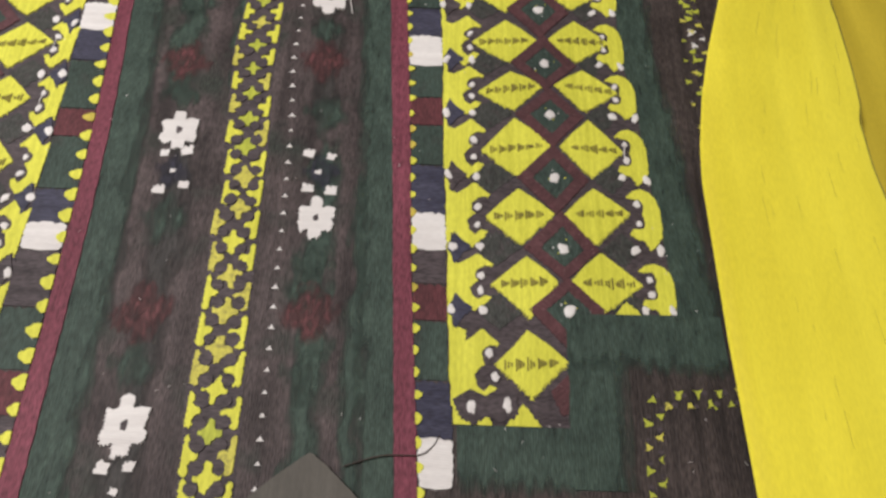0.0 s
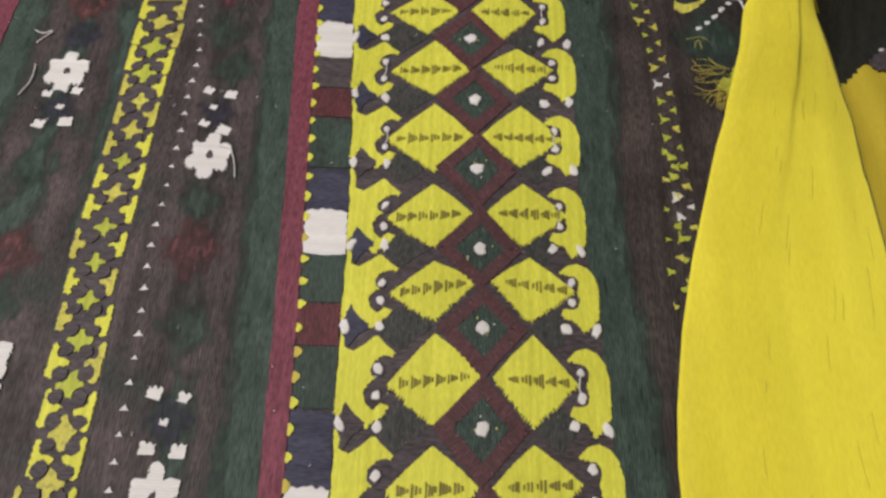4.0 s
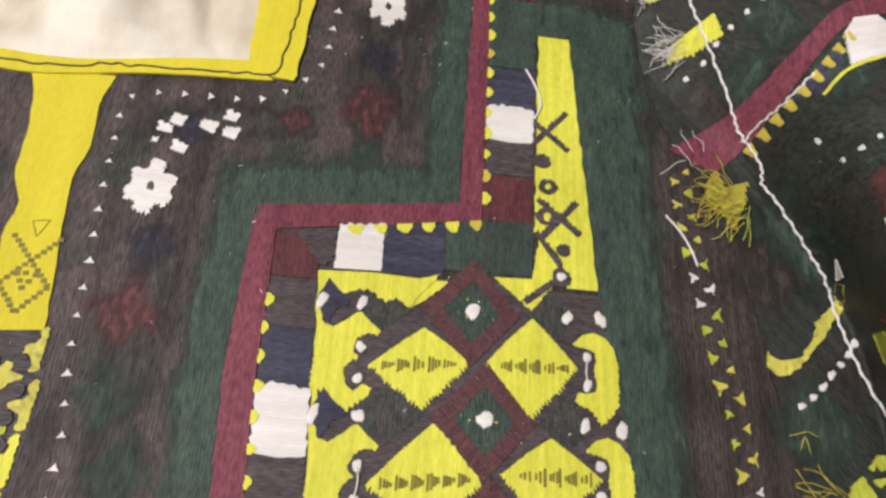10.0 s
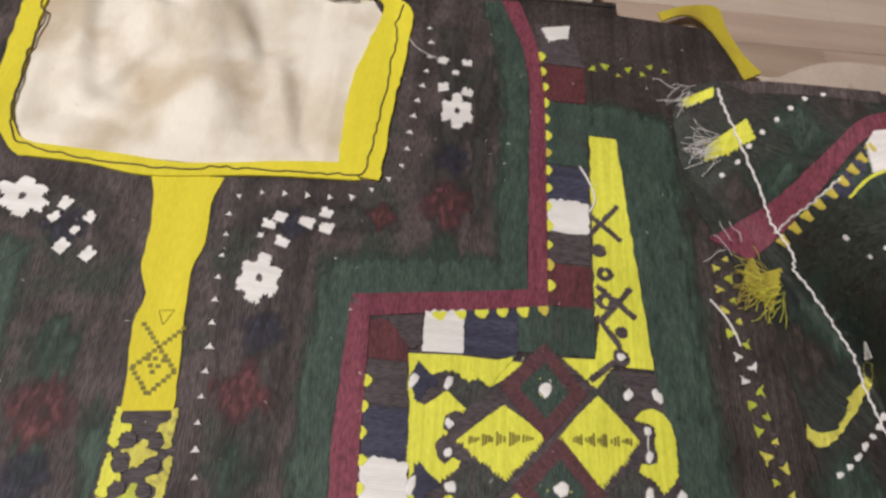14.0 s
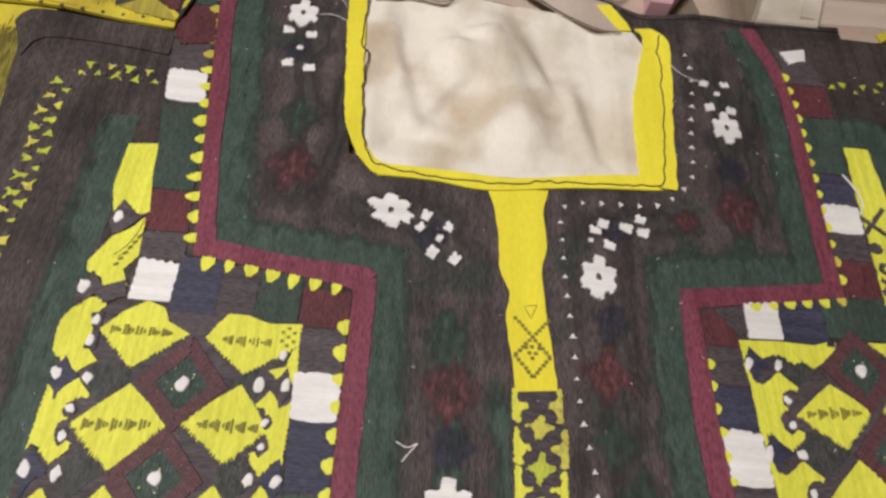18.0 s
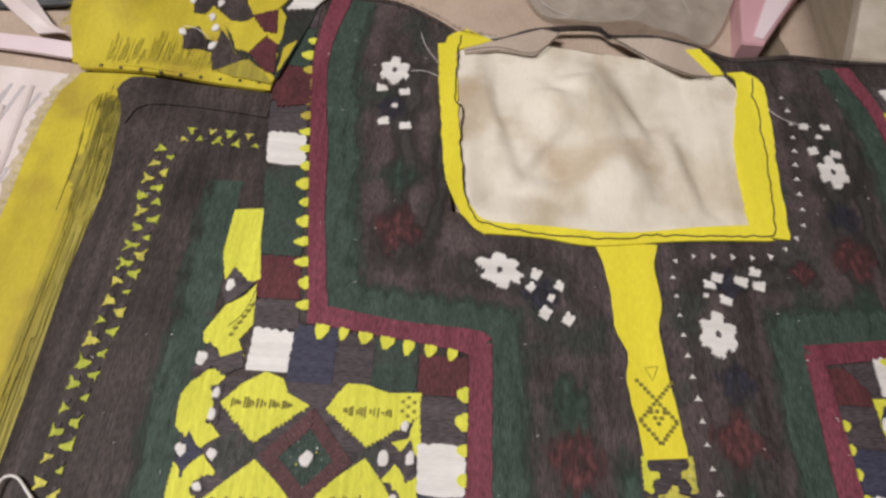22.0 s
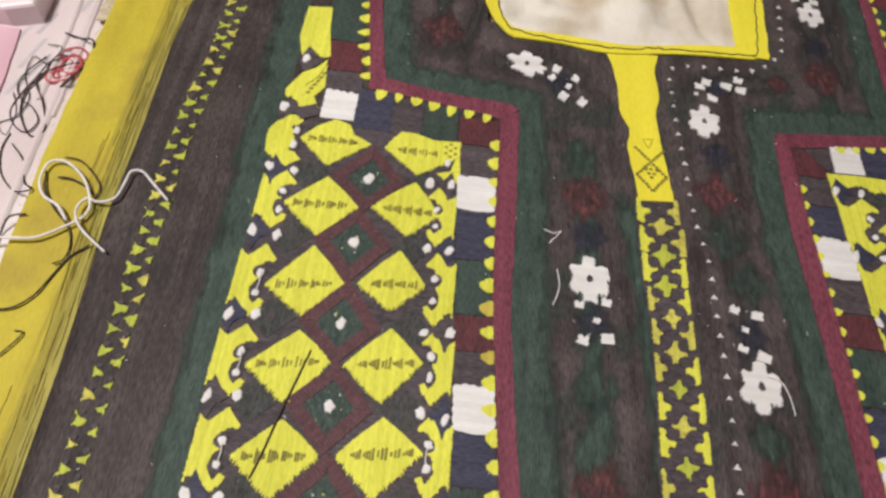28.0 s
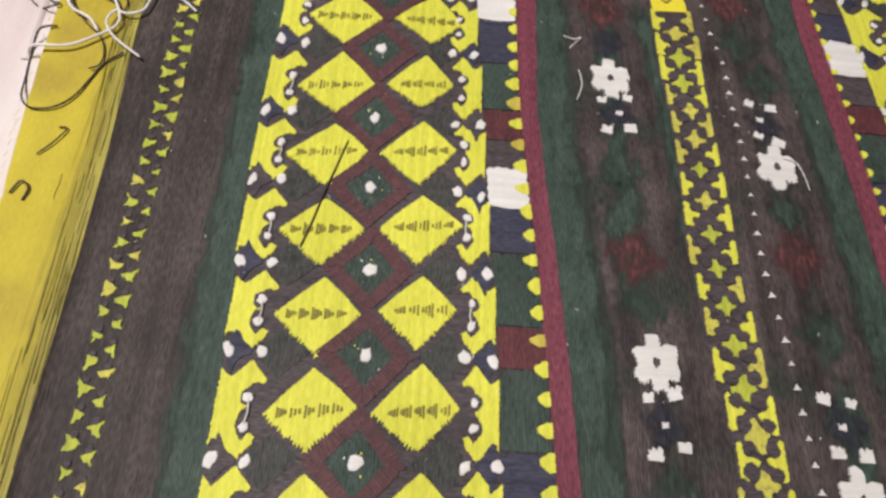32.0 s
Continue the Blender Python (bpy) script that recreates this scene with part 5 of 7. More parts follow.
def rosette(name, x, y, s, material, strength=1.0, parent=None, base=hill):
    """A faded rosette, dense in the middle and thinning out to its rim."""
    bm = bmesh.new()
    blend = bm.verts.layers.float.new("blend")
    n, rings, ph = 28, [], rnd.uniform(-0.3, 0.3)
    for f, g in ((0.3, 0.75), (0.6, 0.8), (0.8, 0.58), (1.0, 0.3), (1.3, 0.0)):
        row = []
        for k in range(n):
            a = 2 * math.pi * k / n
            r = f * s * (1 + 0.16 * math.cos(4 * (a + ph)) + 0.06 * math.cos(8 * a + 1))
            px, py = x + r * math.cos(a), y + r * math.sin(a) * 1.1
            v = bm.verts.new((px * CM, py * CM, (base(px, py) + 1.42 - 0.1 * f) * MM))
            v[blend] = g * strength
            row.append(v)
        rings.append(row)
    mid = bm.verts.new((x * CM, y * CM, (base(x, y) + 1.42) * MM))
    mid[blend] = 0.8 * strength
    for k in range(n):
        bm.faces.new((rings[0][k], rings[0][(k + 1) % n], mid))
        for p, q in zip(rings, rings[1:]):
            bm.faces.new((p[k], p[(k + 1) % n], q[(k + 1) % n], q[k]))
    return smooth(part(name, bm, material, parent or dress, "faded stitched rosette"))


for x, y, s in ((11.2, 50.1, 1.0), (4.5, 24.8, 1.05), (5.4, 9.3, 1.05), (3.5, 40.3, 0.95), (-12.2, 49.7, 1.0), (-3.7, 39.0, 1.1), (-3.2, 24.0, 1.0), (-2.3, 9.0, 1.05), (8.2, 49.0, 0.5)):
    rosette("red_rosette", x, y, s * 1.1, SOFT_RED, 0.82)
for x, y, s, mat in ((5.0, 21.0, 1.0, GREEN), (5.6, 6.3, 1.0, GREEN), (3.8, 43.0, 0.8, NAVY), (-3.4, 28.6, 1.0, GREEN), (-2.4, 14.0, 1.0, GREEN), (4.6, 34.9, 0.9, GREEN), (-3.4, 31.8, 0.8, NAVY), (-2.5, 16.8, 0.8, NAVY), (4.3, 32.2, 0.8, NAVY), (5.1, 17.2, 0.8, NAVY), (-13.2, 57.6, 0.8, NAVY), (-5.0, 46.6, 0.8, NAVY), (4.2, 48.0, 0.7, NAVY),
                     (3.6, 37.3, 0.9, GREEN), (-3.6, 36.6, 0.9, NAVY), (-2.2, 6.4, 0.9, GREEN), (11.3, 52.6, 0.8, NAVY), (11.2, 47.6, 0.8, GREEN), (-3.9, 41.6, 0.9, GREEN), (-12.4, 53.0, 0.9, GREEN), (4.4, 27.0, 0.8, GREEN), (5.2, 11.9, 0.8, GREEN), (-2.9, 21.7, 0.8, GREEN)):
    rosette("dim_rosette", x, y, s, SOFT_GREEN if mat is GREEN else SOFT_NAVY, 0.7)


# ---- trails of small yellow and white darts along the outer borders ----
def trail(line, gap, half, whites=(), start=0.2, size=0.42, parent=None, base=hill, z=1.3):
    for i, (x, y, a) in enumerate(along(spline(line, 6), gap, start)):
        k = 1 if i % 2 else -1
        s = size * rnd.uniform(0.7, 1.25) * (1.0 if k > 0 else 0.88)
        white = any(c - 0.8 < y < c + 0.8 for c in whites)
        dart = [(-0.75 * s, 0.55 * s), (0.0, 0.42 * s), (0.8 * s, 0.6 * s), (0.42 * s, 0.05 * s), (0.12 * s, -0.7 * s), (-0.16 * s, -0.62 * s), (-0.38 * s, 0.0)]
        dart = [(u + rnd.uniform(-0.22, 0.22) * s, v + rnd.uniform(-0.2, 0.2) * s) for u, v in dart]
        px, py = x - math.sin(a) * half * k, y + math.cos(a) * half * k
        if gap < 0.7 and parent is None:
            w = 0.13 * rnd.uniform(0.8, 1.2)
            qx, qy = px + 0.3 * math.cos(a), py + 0.3 * math.sin(a)
            patch("dark_knot", [(qx + w * math.cos(b), qy + w * math.sin(b)) for b in (q * math.pi / 3.5 for q in range(7))], BLACK, dress, z=z + 0.35, thick=0.2, jag=0.04, step=0.12)
        patch("white_dart" if white else "yellow_dart", turned([(u, k * v) for u, v in dart], px, py, math.degrees(a))[::k], WHITE if white else rnd.choice((LIME, LIME, WORN_YELLOW)), parent or dress, z=z, thick=0.35, jag=0.07, step=0.12, base=base)


trail([(26.9, 22.5), (26.8, 25.5), (26.75, 28.7), (26.6, 31.6), (26.45, 35.0), (26.15, 38.3), (25.65, 41), (25.25, 43.8), (24.85, 46.6), (24.7, 49.5)], 0.55, 0.28, whites=(28.4, 35.6, 43.5), size=0.34)
trail([(26.4, 31.4), (26.0, 25.5), (26.3, 20), (26.5, 14)], 0.8, 0.25, size=0.28)
trail([(21.2, -2), (21.2, 2.3), (21.5, 5.5), (23.1, 5.85), (25.4, 6.1), (27.5, 6.2)], 0.5, 0.26, size=0.3)
trail([(-23.9, -2), (-24.1, 13.3), (-24.3, 17.7), (-24.5, 24), (-24.55, 29), (-24.75, 33.4), (-24.9, 38.7), (-24.75, 42), (-24.55, 45.2), (-24.5, 49.4), (-24.8, 51), (-24.6, 53.9)], 0.5, 0.32, size=0.4)
trail([(-24.3, 54.5), (-23.6, 54.75), (-21.8, 54.7), (-19.7, 54.5)], 0.5, 0.28, size=0.38)
trail([(18.6, 60.0), (20.4, 59.8), (23.0, 60.6)], 0.7, 0.2, size=0.3)


# ---- neckline: yellow facing, black run stitches, cream lining of the back ----
def lining_hill(x, y):
    """Soft swells with a few sharp creases, flat along the facing, in mm."""
    e = min(1.0, max(0.0, min(x + 8.7, 5.2 - x, y - 51.2, 63.6 - y) / 1.4))
    z = 0.0
    for ax, ay, bx, by, high, wl, wr in ((-8.3, 61.4, -6.7, 53.2, 2.4, 0.8, 1.6), (-5.6, 61.0, -3.4, 57.0, 1.6, 0.8, 1.8), (-2.9, 64.4, 0.5, 50.8, 5.6, 2.4, 3.4), (1.6, 57.6, 3.9, 51.6, 2.0, 0.8, 1.6), (-6.6, 53.6, -3.3, 57.4, 1.4, 1.4, 0.6), (-0.4, 60.4, 0.9, 56.0, 1.2, 0.6, 0.8), (-5.8, 59.4, -2.6, 58.6, 1.3, 0.7, 1.4), (-7.8, 54.4, -3.4, 52.4, 1.2, 0.8, 0.8), (-3.9, 60.2, -1.9, 60.9, 1.2, 0.7, 0.7)):
        dx, dy = bx - ax, by - ay
        d = math.hypot(dx, dy)
        u = ((x - ax) * dx + (y - ay) * dy) / d / d
        v = ((x - ax) * dy - (y - ay) * dx) / d + 0.25 * math.sin(3.0 * u + ax)
        p = max(0.0, 1 - abs(v) / (wl if v < 0 else wr) / 1.25)
        z += 0.62 * high * p * p * (3 - 2 * p) * max(0.0, 1 - (2 * u - 1) ** 2 * 0.8 if -0.1 < u < 1.1 else 0.0)
    z += 0.4 * math.sin(0.7 * x - 0.8 * y + 1) + 0.2 * math.sin(1.1 * y + 1.3 * math.sin(0.9 * x))
    return hill(x, y) + 0.9 + e * (3.3 * z - 3.6)


def neckline():
    ribbon("cream_lining", [(-8.3, 50.25), (-9.4, 52.2), (-9.9, 57), (-10.1, 63.8), (-10.0, 64.3)], [(6.8, 51.0), (7.2, 53.0), (7.5, 57), (7.4, 60.5), (6.2, 62.8)], LINING, dress, z=0.3, thick=0.3, across=120, step=0.15, jag=0, base=lining_hill, label="creased cream cotton lining inside the neck")
    seg = [([(-10.9, 63.0), (-10.5, 57.6), (-10.0, 52.9)], [(-9.85, 63.3), (-9.5, 57.7), (-9.0, 51.9)]),
           ([(-10.0, 53.2), (-9.4, 51.4), (-8.4, 50.1), (-7.8, 49.8)], [(-9.0, 52.3), (-8.6, 51.3), (-8.1, 50.7), (-7.4, 50.5)]),
           ([(-8.0, 49.8), (-5.0, 49.8), (-2.4, 49.6), (1.8, 50.2), (7.1, 50.7)], [(-8.0, 50.5), (-3.8, 50.5), (-0.9, 50.5), (3.6, 51.2), (5.8, 51.5)]),
           ([(7.9, 50.8), (8.2, 55.5), (8.5, 58.8), (8.6, 61.9), (7.6, 62.8)], [(5.9, 51.0), (5.85, 55.3), (6.4, 58.8), (7.1, 61.8), (6.6, 62.6)]),
           ([(5.2, 64.5), (5.9, 63.4), (6.4, 62.4)], [(4.3, 64.3), (5.0, 63.2), (5.6, 62.3)]),
           ([(-10.6, 62.6), (-10.3, 63.8), (-9.2, 64.5)], [(-9.9, 62.6), (-8.6, 63.2), (-7.6, 63.7)])]
    for a, b in seg:
        ribbon("neck_facing", a, b, YELLOW_CLOTH, dress, z=2.3, thick=0.7, across=3, step=0.35, jag=0.05, label="yellow cotton neck facing")
    run = [(-9.6, 64.0), (-9.7, 61), (-9.7, 58.6), (-9.25, 57.9), (-9.3, 55.4), (-9.1, 53.2), (-8.7, 51.2), (-8.2, 50.5), (-6.7, 50.15), (-3.8, 49.95), (-0.5, 50.2), (0.6, 50.45), (3.6, 50.6), (6.6, 50.95), (7.2, 51.4), (7.5, 54), (7.65, 56), (7.9, 59.6), (7.8, 61), (8.1, 62.4)]
    pts = [(x + rnd.uniform(-0.08, 0.08), y + rnd.uniform(-0.07, 0.07), hill(x, y) + 3.15 + 0.15 * (i % 2)) for i, (x, y, _) in enumerate(along(spline(run, 5), 0.38))]
    tube("run_stitch", pts, 0.42, YARN_DARK, dress, per=3, label="black running stitch")
    # the folded back edge of the collar, and the back layer below it, shaded by a darker lining colour
    patch("back_lining", [(-0.3, 64.7), (0.9, 63.8), (2.0, 63.0), (4.2, 62.1), (5.7, 62.1), (5.6, 63.6), (5.1, 64.6), (2.7, 65.1)], LINING_BACK, dress, z=2.3, thick=0.3, label="back lining with its shade put into a darker colour")
    patch("back_lining", [(-9.3, 62.4), (-7.4, 62.9), (-5.1, 62.7), (-4.2, 63.8), (-3.4, 64.9), (-4.6, 65.1), (-7.5, 63.7), (-9.4, 63.9)], LINING_BACK, dress, z=2.3, thick=0.3, label="back lining with its shade put into a darker colour")
    fold = [(-19.0, 66.4), (-13.8, 66.2), (-10.9, 64.9), (-9.4, 63.9), (-7.5, 63.75), (-4.6, 65.1), (-1.2, 65.6), (-0.2, 64.9), (2.7, 65.15), (5.1, 64.7), (7.4, 63.85), (11.2, 64.6), (14.9, 64.5), (20.5, 64.9)]
    for lo, hi in ((0, 3), (9, 13)):
        run_up = fold[lo:hi + 1]
        ribbon("collar_edge", [(x, y + 0.05) for x, y in run_up], [(x, 62.6) for x, y in run_up], BROWN_SIDE, dress, z=0.0, thick=0.9, across=4, step=0.5, jag=0.08, label="dark stitched upper edge of the bib")
    ribbon("collar_fold", [(x, y + 0.24) for x, y in fold], [(x, y - 0.12) for x, y in fold], BROWN_SIDE, dress, z=0.9, thick=1.0, across=3, step=0.2, jag=0.09, label="dark stitched back edge of the collar")
    for x, y, a in along(spline(fold[:5], 6), 0.09):
        b = a + math.pi / 2 + rnd.uniform(-0.9, 0.9)
        ln = rnd.uniform(0.15, 0.45)
        tube("fray_thread", [(x, y + 0.15, 1.5), (x + ln * 0.5 * math.cos(b), y + 0.15 + ln * 0.5 * math.sin(b), 1.2), (x + ln * math.cos(b + 0.3), y + 0.15 + ln * math.sin(b + 0.3), 0.4)], 0.13, rnd.choice((YARN_DARK, DULL_RED)), dress, per=2, sides=4)
    tube("lining_seam", [(-9.3, 62.4, 2.0), (-7.4, 62.9, 2.4), (-5.1, 62.7, 2.4), (-3.4, 64.9, 2.2)], 0.25, YARN_DARK, dress)
    tube("lining_seam", [(-0.3, 64.7, 2.0), (2.0, 63.0, 2.4), (4.2, 62.0, 2.4), (5.7, 62.0, 2.4)], 0.3, YARN_DARK, dress)


neckline()


# ---- sleeves and side cloths of the dress ----
SLEEVE_EDGE = [(29, 30.8), (33.5, 29.6), (37, 28.4), (41, 27.6), (46, 27.0), (49.2, 25.2), (51.5, 24.0), (55, 23.2), (58.4, 23.4), (60.3, 25.8)]


def sleeve_hill(x, y):
    f = min(1.0, max(0.0, (x - ip(SLEEVE_EDGE, y)) / 3.0))
    return hill(x, y) + 0.9 + f * (1.8 + 0.9 * math.sin(0.5 * x + 0.3 * y) + 0.6 * math.sin(0.7 * y - 0.3 * x))


# The sleeve lies flat near the bib and then climbs over a bulky fold of cloth. Its pattern is laid out flat as the
# camera sees it at 12 s (at 8 s for the low one), and each point is drawn up towards that viewpoint by the height of
# the fold there.
VIEWPOINT, VIEWPOINT_LOW = (10.7, 35.65, 25.1), (13.4, 25.9, 25.4)
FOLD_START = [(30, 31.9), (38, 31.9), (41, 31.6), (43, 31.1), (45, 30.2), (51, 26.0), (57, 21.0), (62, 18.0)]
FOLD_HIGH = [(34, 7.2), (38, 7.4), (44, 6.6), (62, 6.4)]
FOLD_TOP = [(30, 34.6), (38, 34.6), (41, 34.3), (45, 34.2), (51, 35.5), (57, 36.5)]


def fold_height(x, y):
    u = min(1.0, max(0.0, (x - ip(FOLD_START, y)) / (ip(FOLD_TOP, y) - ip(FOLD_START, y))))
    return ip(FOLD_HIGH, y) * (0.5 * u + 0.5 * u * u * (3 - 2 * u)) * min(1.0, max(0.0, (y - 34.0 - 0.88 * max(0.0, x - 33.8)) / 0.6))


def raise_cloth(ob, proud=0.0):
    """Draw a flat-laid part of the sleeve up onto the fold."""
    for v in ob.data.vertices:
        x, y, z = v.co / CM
        k = 1 - fold_height(x, y) / VIEWPOINT[2]
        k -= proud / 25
        v.co = Vector((VIEWPOINT[0] + (x - VIEWPOINT[0]) * k, VIEWPOINT[1] + (y - VIEWPOINT[1]) * k, VIEWPOINT[2] + (z - VIEWPOINT[2]) * k)) * CM


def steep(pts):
    """Pieces on the steep face of the fold, from a layout drawn towards the lower camera viewpoint into that of the
    sleeve.
    """
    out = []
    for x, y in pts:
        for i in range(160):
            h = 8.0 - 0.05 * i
            k, q = 1 - h / VIEWPOINT_LOW[2], 1 - h / VIEWPOINT[2]
            u = VIEWPOINT[0] + (VIEWPOINT_LOW[0] + (x - VIEWPOINT_LOW[0]) * k - VIEWPOINT[0]) / q
            v = VIEWPOINT[1] + (VIEWPOINT_LOW[1] + (y - VIEWPOINT_LOW[1]) * k - VIEWPOINT[1]) / q
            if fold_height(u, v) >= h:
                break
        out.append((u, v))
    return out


def right_sleeve():
    sl = ribbon("sleeve", [(30.8, 29), (29.6, 33.5), (28.4, 37), (27.6, 41), (27.0, 46), (25.2, 49.2), (24.0, 51.5), (23.2, 55), (23.4, 58.4), (25.8, 60.3)],
                [(44, 29), (45, 33.5), (45, 37), (45, 41), (45, 46), (45, 49.3), (45, 51.5), (45, 55), (45, 59), (44, 61.5)], DARK_SLEEVE, dress, z=0, thick=1.2, across=110, step=0.35, jag=0.08, base=sleeve_hill, label="dark embroidered sleeve folded over the bib")
    kw = dict(base=sleeve_hill)
    for x, y, r, m in ((30.0, 46.4, 1.8, SOFT_GREEN), (33.4, 54.4, 1.6, SOFT_GREEN), (29.0, 53.6, 1.7, SOFT_GREEN), (35.2, 50.0, 1.7, SOFT_GREEN), (29.2, 38.4, 1.5, SOFT_GREEN), (28.0, 44.4, 1.4, SOFT_BROWN), (26.2, 52.4, 1.2, SOFT_BROWN), (30.4, 57.4, 1.5, SOFT_GREEN), (32.4, 47.6, 1.4, SOFT_BROWN), (33.8, 59.6, 1.2, SOFT_BROWN), (38.6, 48.0, 1.8, SOFT_GREEN), (38.0, 54.0, 1.8, SOFT_GREEN)):
        rosette("worn_area", x, y, r, m, 0.8, sl, lambda u, v: sleeve_hill(u, v) - 0.1)
    ribbon("maroon_band", [(24.3, 50.0), (27.6, 52.3), (31.3, 56.0), (34.3, 59.0), (37.2, 60.2)], [(26.2, 48.9), (28.0, 50.6), (30.5, 53.4), (34.2, 57.6), (37.2, 59.0)], MAROON, sl, z=1.3, thick=0.5, step=0.5, **kw)
    ribbon("brown_band", [(26.0, 60.2), (31.0, 60.8), (36.0, 61.3)], [(27.5, 59.4), (31.0, 60.0), (36.0, 60.4)], BROWN, sl, z=1.25, thick=0.4, **kw)
    for x, y, a in along(spline([(27.7, 50.5), (29.8, 52.7), (31.7, 54.6), (34.0, 57.3)], 5), 1.15):
        patch("yellow_tooth", turned([(-0.3, -0.15), (0.3, -0.15), (0.1, -0.75), (-0.15, -0.7)], x + 0.05, y, math.degrees(a)), GOLD, sl, z=1.8, thick=0.5, jag=0.06, **kw)
    patch("white_block", [(34.1, 57.2), (34.8, 58.2), (36.2, 58.6), (37.4, 57.6), (36.4, 56.2), (34.0, 55.2)], WHITE, sl, z=1.5, thick=0.9, jag=0.08, **kw)
    patch("navy_block", [(30.6, 53.0), (33.9, 57.0), (33.6, 55.2), (32.3, 53.4)], NAVY, sl, z=1.3, thick=0.3, jag=0.08, **kw)
    ribbon("yellow_edging", [(32.2, 53.4), (33.8, 55.0), (36.2, 56.2)], [(32.3, 53.3), (33.9, 54.85), (36.3, 56.0)], YELLOW, sl, z=1.4, thick=0.3, across=1, step=0.4, **kw)
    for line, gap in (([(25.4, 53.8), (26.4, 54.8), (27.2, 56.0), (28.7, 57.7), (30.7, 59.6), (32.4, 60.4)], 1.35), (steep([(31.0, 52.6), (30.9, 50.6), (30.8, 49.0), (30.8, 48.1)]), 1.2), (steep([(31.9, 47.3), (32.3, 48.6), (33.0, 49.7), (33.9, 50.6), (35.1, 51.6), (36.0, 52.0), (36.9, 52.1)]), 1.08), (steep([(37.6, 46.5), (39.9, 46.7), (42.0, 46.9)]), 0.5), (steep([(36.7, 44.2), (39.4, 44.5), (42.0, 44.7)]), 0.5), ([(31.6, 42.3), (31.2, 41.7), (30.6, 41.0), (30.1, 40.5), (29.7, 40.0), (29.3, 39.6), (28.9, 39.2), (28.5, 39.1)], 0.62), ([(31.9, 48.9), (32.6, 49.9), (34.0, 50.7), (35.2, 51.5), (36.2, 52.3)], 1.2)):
        for x, y, a in along(spline(line, 5), gap):
            knot(sl, x, y, 0.2 * rnd.uniform(0.8, 1.1), z=1.3, ry=0.13 * rnd.uniform(0.9, 1.3), base=sleeve_hill, turn=a + rnd.uniform(-0.3, 0.3), name="white_stitch", height=0.5)
    rosette("red_rosette", 34.4, 48.3, 1.0, SOFT_RED, 0.9, sl, sleeve_hill)
    ribbon("yellow_bar", [(27.6, 41.2), (28.0, 40.85), (28.9, 41.05), (29.4, 41.75), (29.9, 42.7), (30.8, 43.6), (31.05, 44.3)], [(27.5, 40.6), (28.0, 40.2), (28.8, 40.65), (29.6, 41.5), (30.4, 42.5), (31.2, 43.4), (31.4, 44.2)], WORN_YELLOW, sl, z=1.3, thick=0.4, across=3, step=0.25, jag=0.1, **kw)
    # pieces stitched on the steep face of the fold, outlines solved along the camera's lines of sight
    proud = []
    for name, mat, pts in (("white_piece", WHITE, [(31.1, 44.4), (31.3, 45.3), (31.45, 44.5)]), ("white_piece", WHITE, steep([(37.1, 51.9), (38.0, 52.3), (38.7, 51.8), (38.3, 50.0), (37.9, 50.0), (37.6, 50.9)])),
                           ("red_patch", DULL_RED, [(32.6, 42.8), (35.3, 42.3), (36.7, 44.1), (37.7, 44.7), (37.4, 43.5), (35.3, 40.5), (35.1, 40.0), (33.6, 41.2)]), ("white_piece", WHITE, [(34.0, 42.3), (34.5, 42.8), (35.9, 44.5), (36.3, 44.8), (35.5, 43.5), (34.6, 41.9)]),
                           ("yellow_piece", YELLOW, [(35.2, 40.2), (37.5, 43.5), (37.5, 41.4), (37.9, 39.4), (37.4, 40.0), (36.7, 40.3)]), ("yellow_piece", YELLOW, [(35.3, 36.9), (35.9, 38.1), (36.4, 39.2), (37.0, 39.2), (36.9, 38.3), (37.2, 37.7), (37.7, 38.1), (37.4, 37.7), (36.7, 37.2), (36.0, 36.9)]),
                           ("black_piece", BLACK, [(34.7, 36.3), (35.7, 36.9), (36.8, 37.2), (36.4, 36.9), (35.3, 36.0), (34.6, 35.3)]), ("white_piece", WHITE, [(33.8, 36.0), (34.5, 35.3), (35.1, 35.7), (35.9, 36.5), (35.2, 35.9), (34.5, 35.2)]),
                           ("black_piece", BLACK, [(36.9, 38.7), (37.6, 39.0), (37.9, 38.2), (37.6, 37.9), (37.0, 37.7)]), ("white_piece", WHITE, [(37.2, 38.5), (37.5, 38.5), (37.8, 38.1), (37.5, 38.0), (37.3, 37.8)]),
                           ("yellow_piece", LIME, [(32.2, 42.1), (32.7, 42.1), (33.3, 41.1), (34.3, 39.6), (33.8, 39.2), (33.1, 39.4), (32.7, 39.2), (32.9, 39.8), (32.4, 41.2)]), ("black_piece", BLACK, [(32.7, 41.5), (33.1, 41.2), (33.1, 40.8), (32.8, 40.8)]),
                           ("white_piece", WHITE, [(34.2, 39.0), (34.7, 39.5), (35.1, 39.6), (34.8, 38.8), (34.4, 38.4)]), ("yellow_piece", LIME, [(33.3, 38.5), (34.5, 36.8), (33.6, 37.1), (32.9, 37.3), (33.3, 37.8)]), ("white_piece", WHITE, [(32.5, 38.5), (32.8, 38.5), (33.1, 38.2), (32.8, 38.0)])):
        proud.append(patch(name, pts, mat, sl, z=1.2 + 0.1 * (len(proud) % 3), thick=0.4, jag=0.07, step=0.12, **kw))
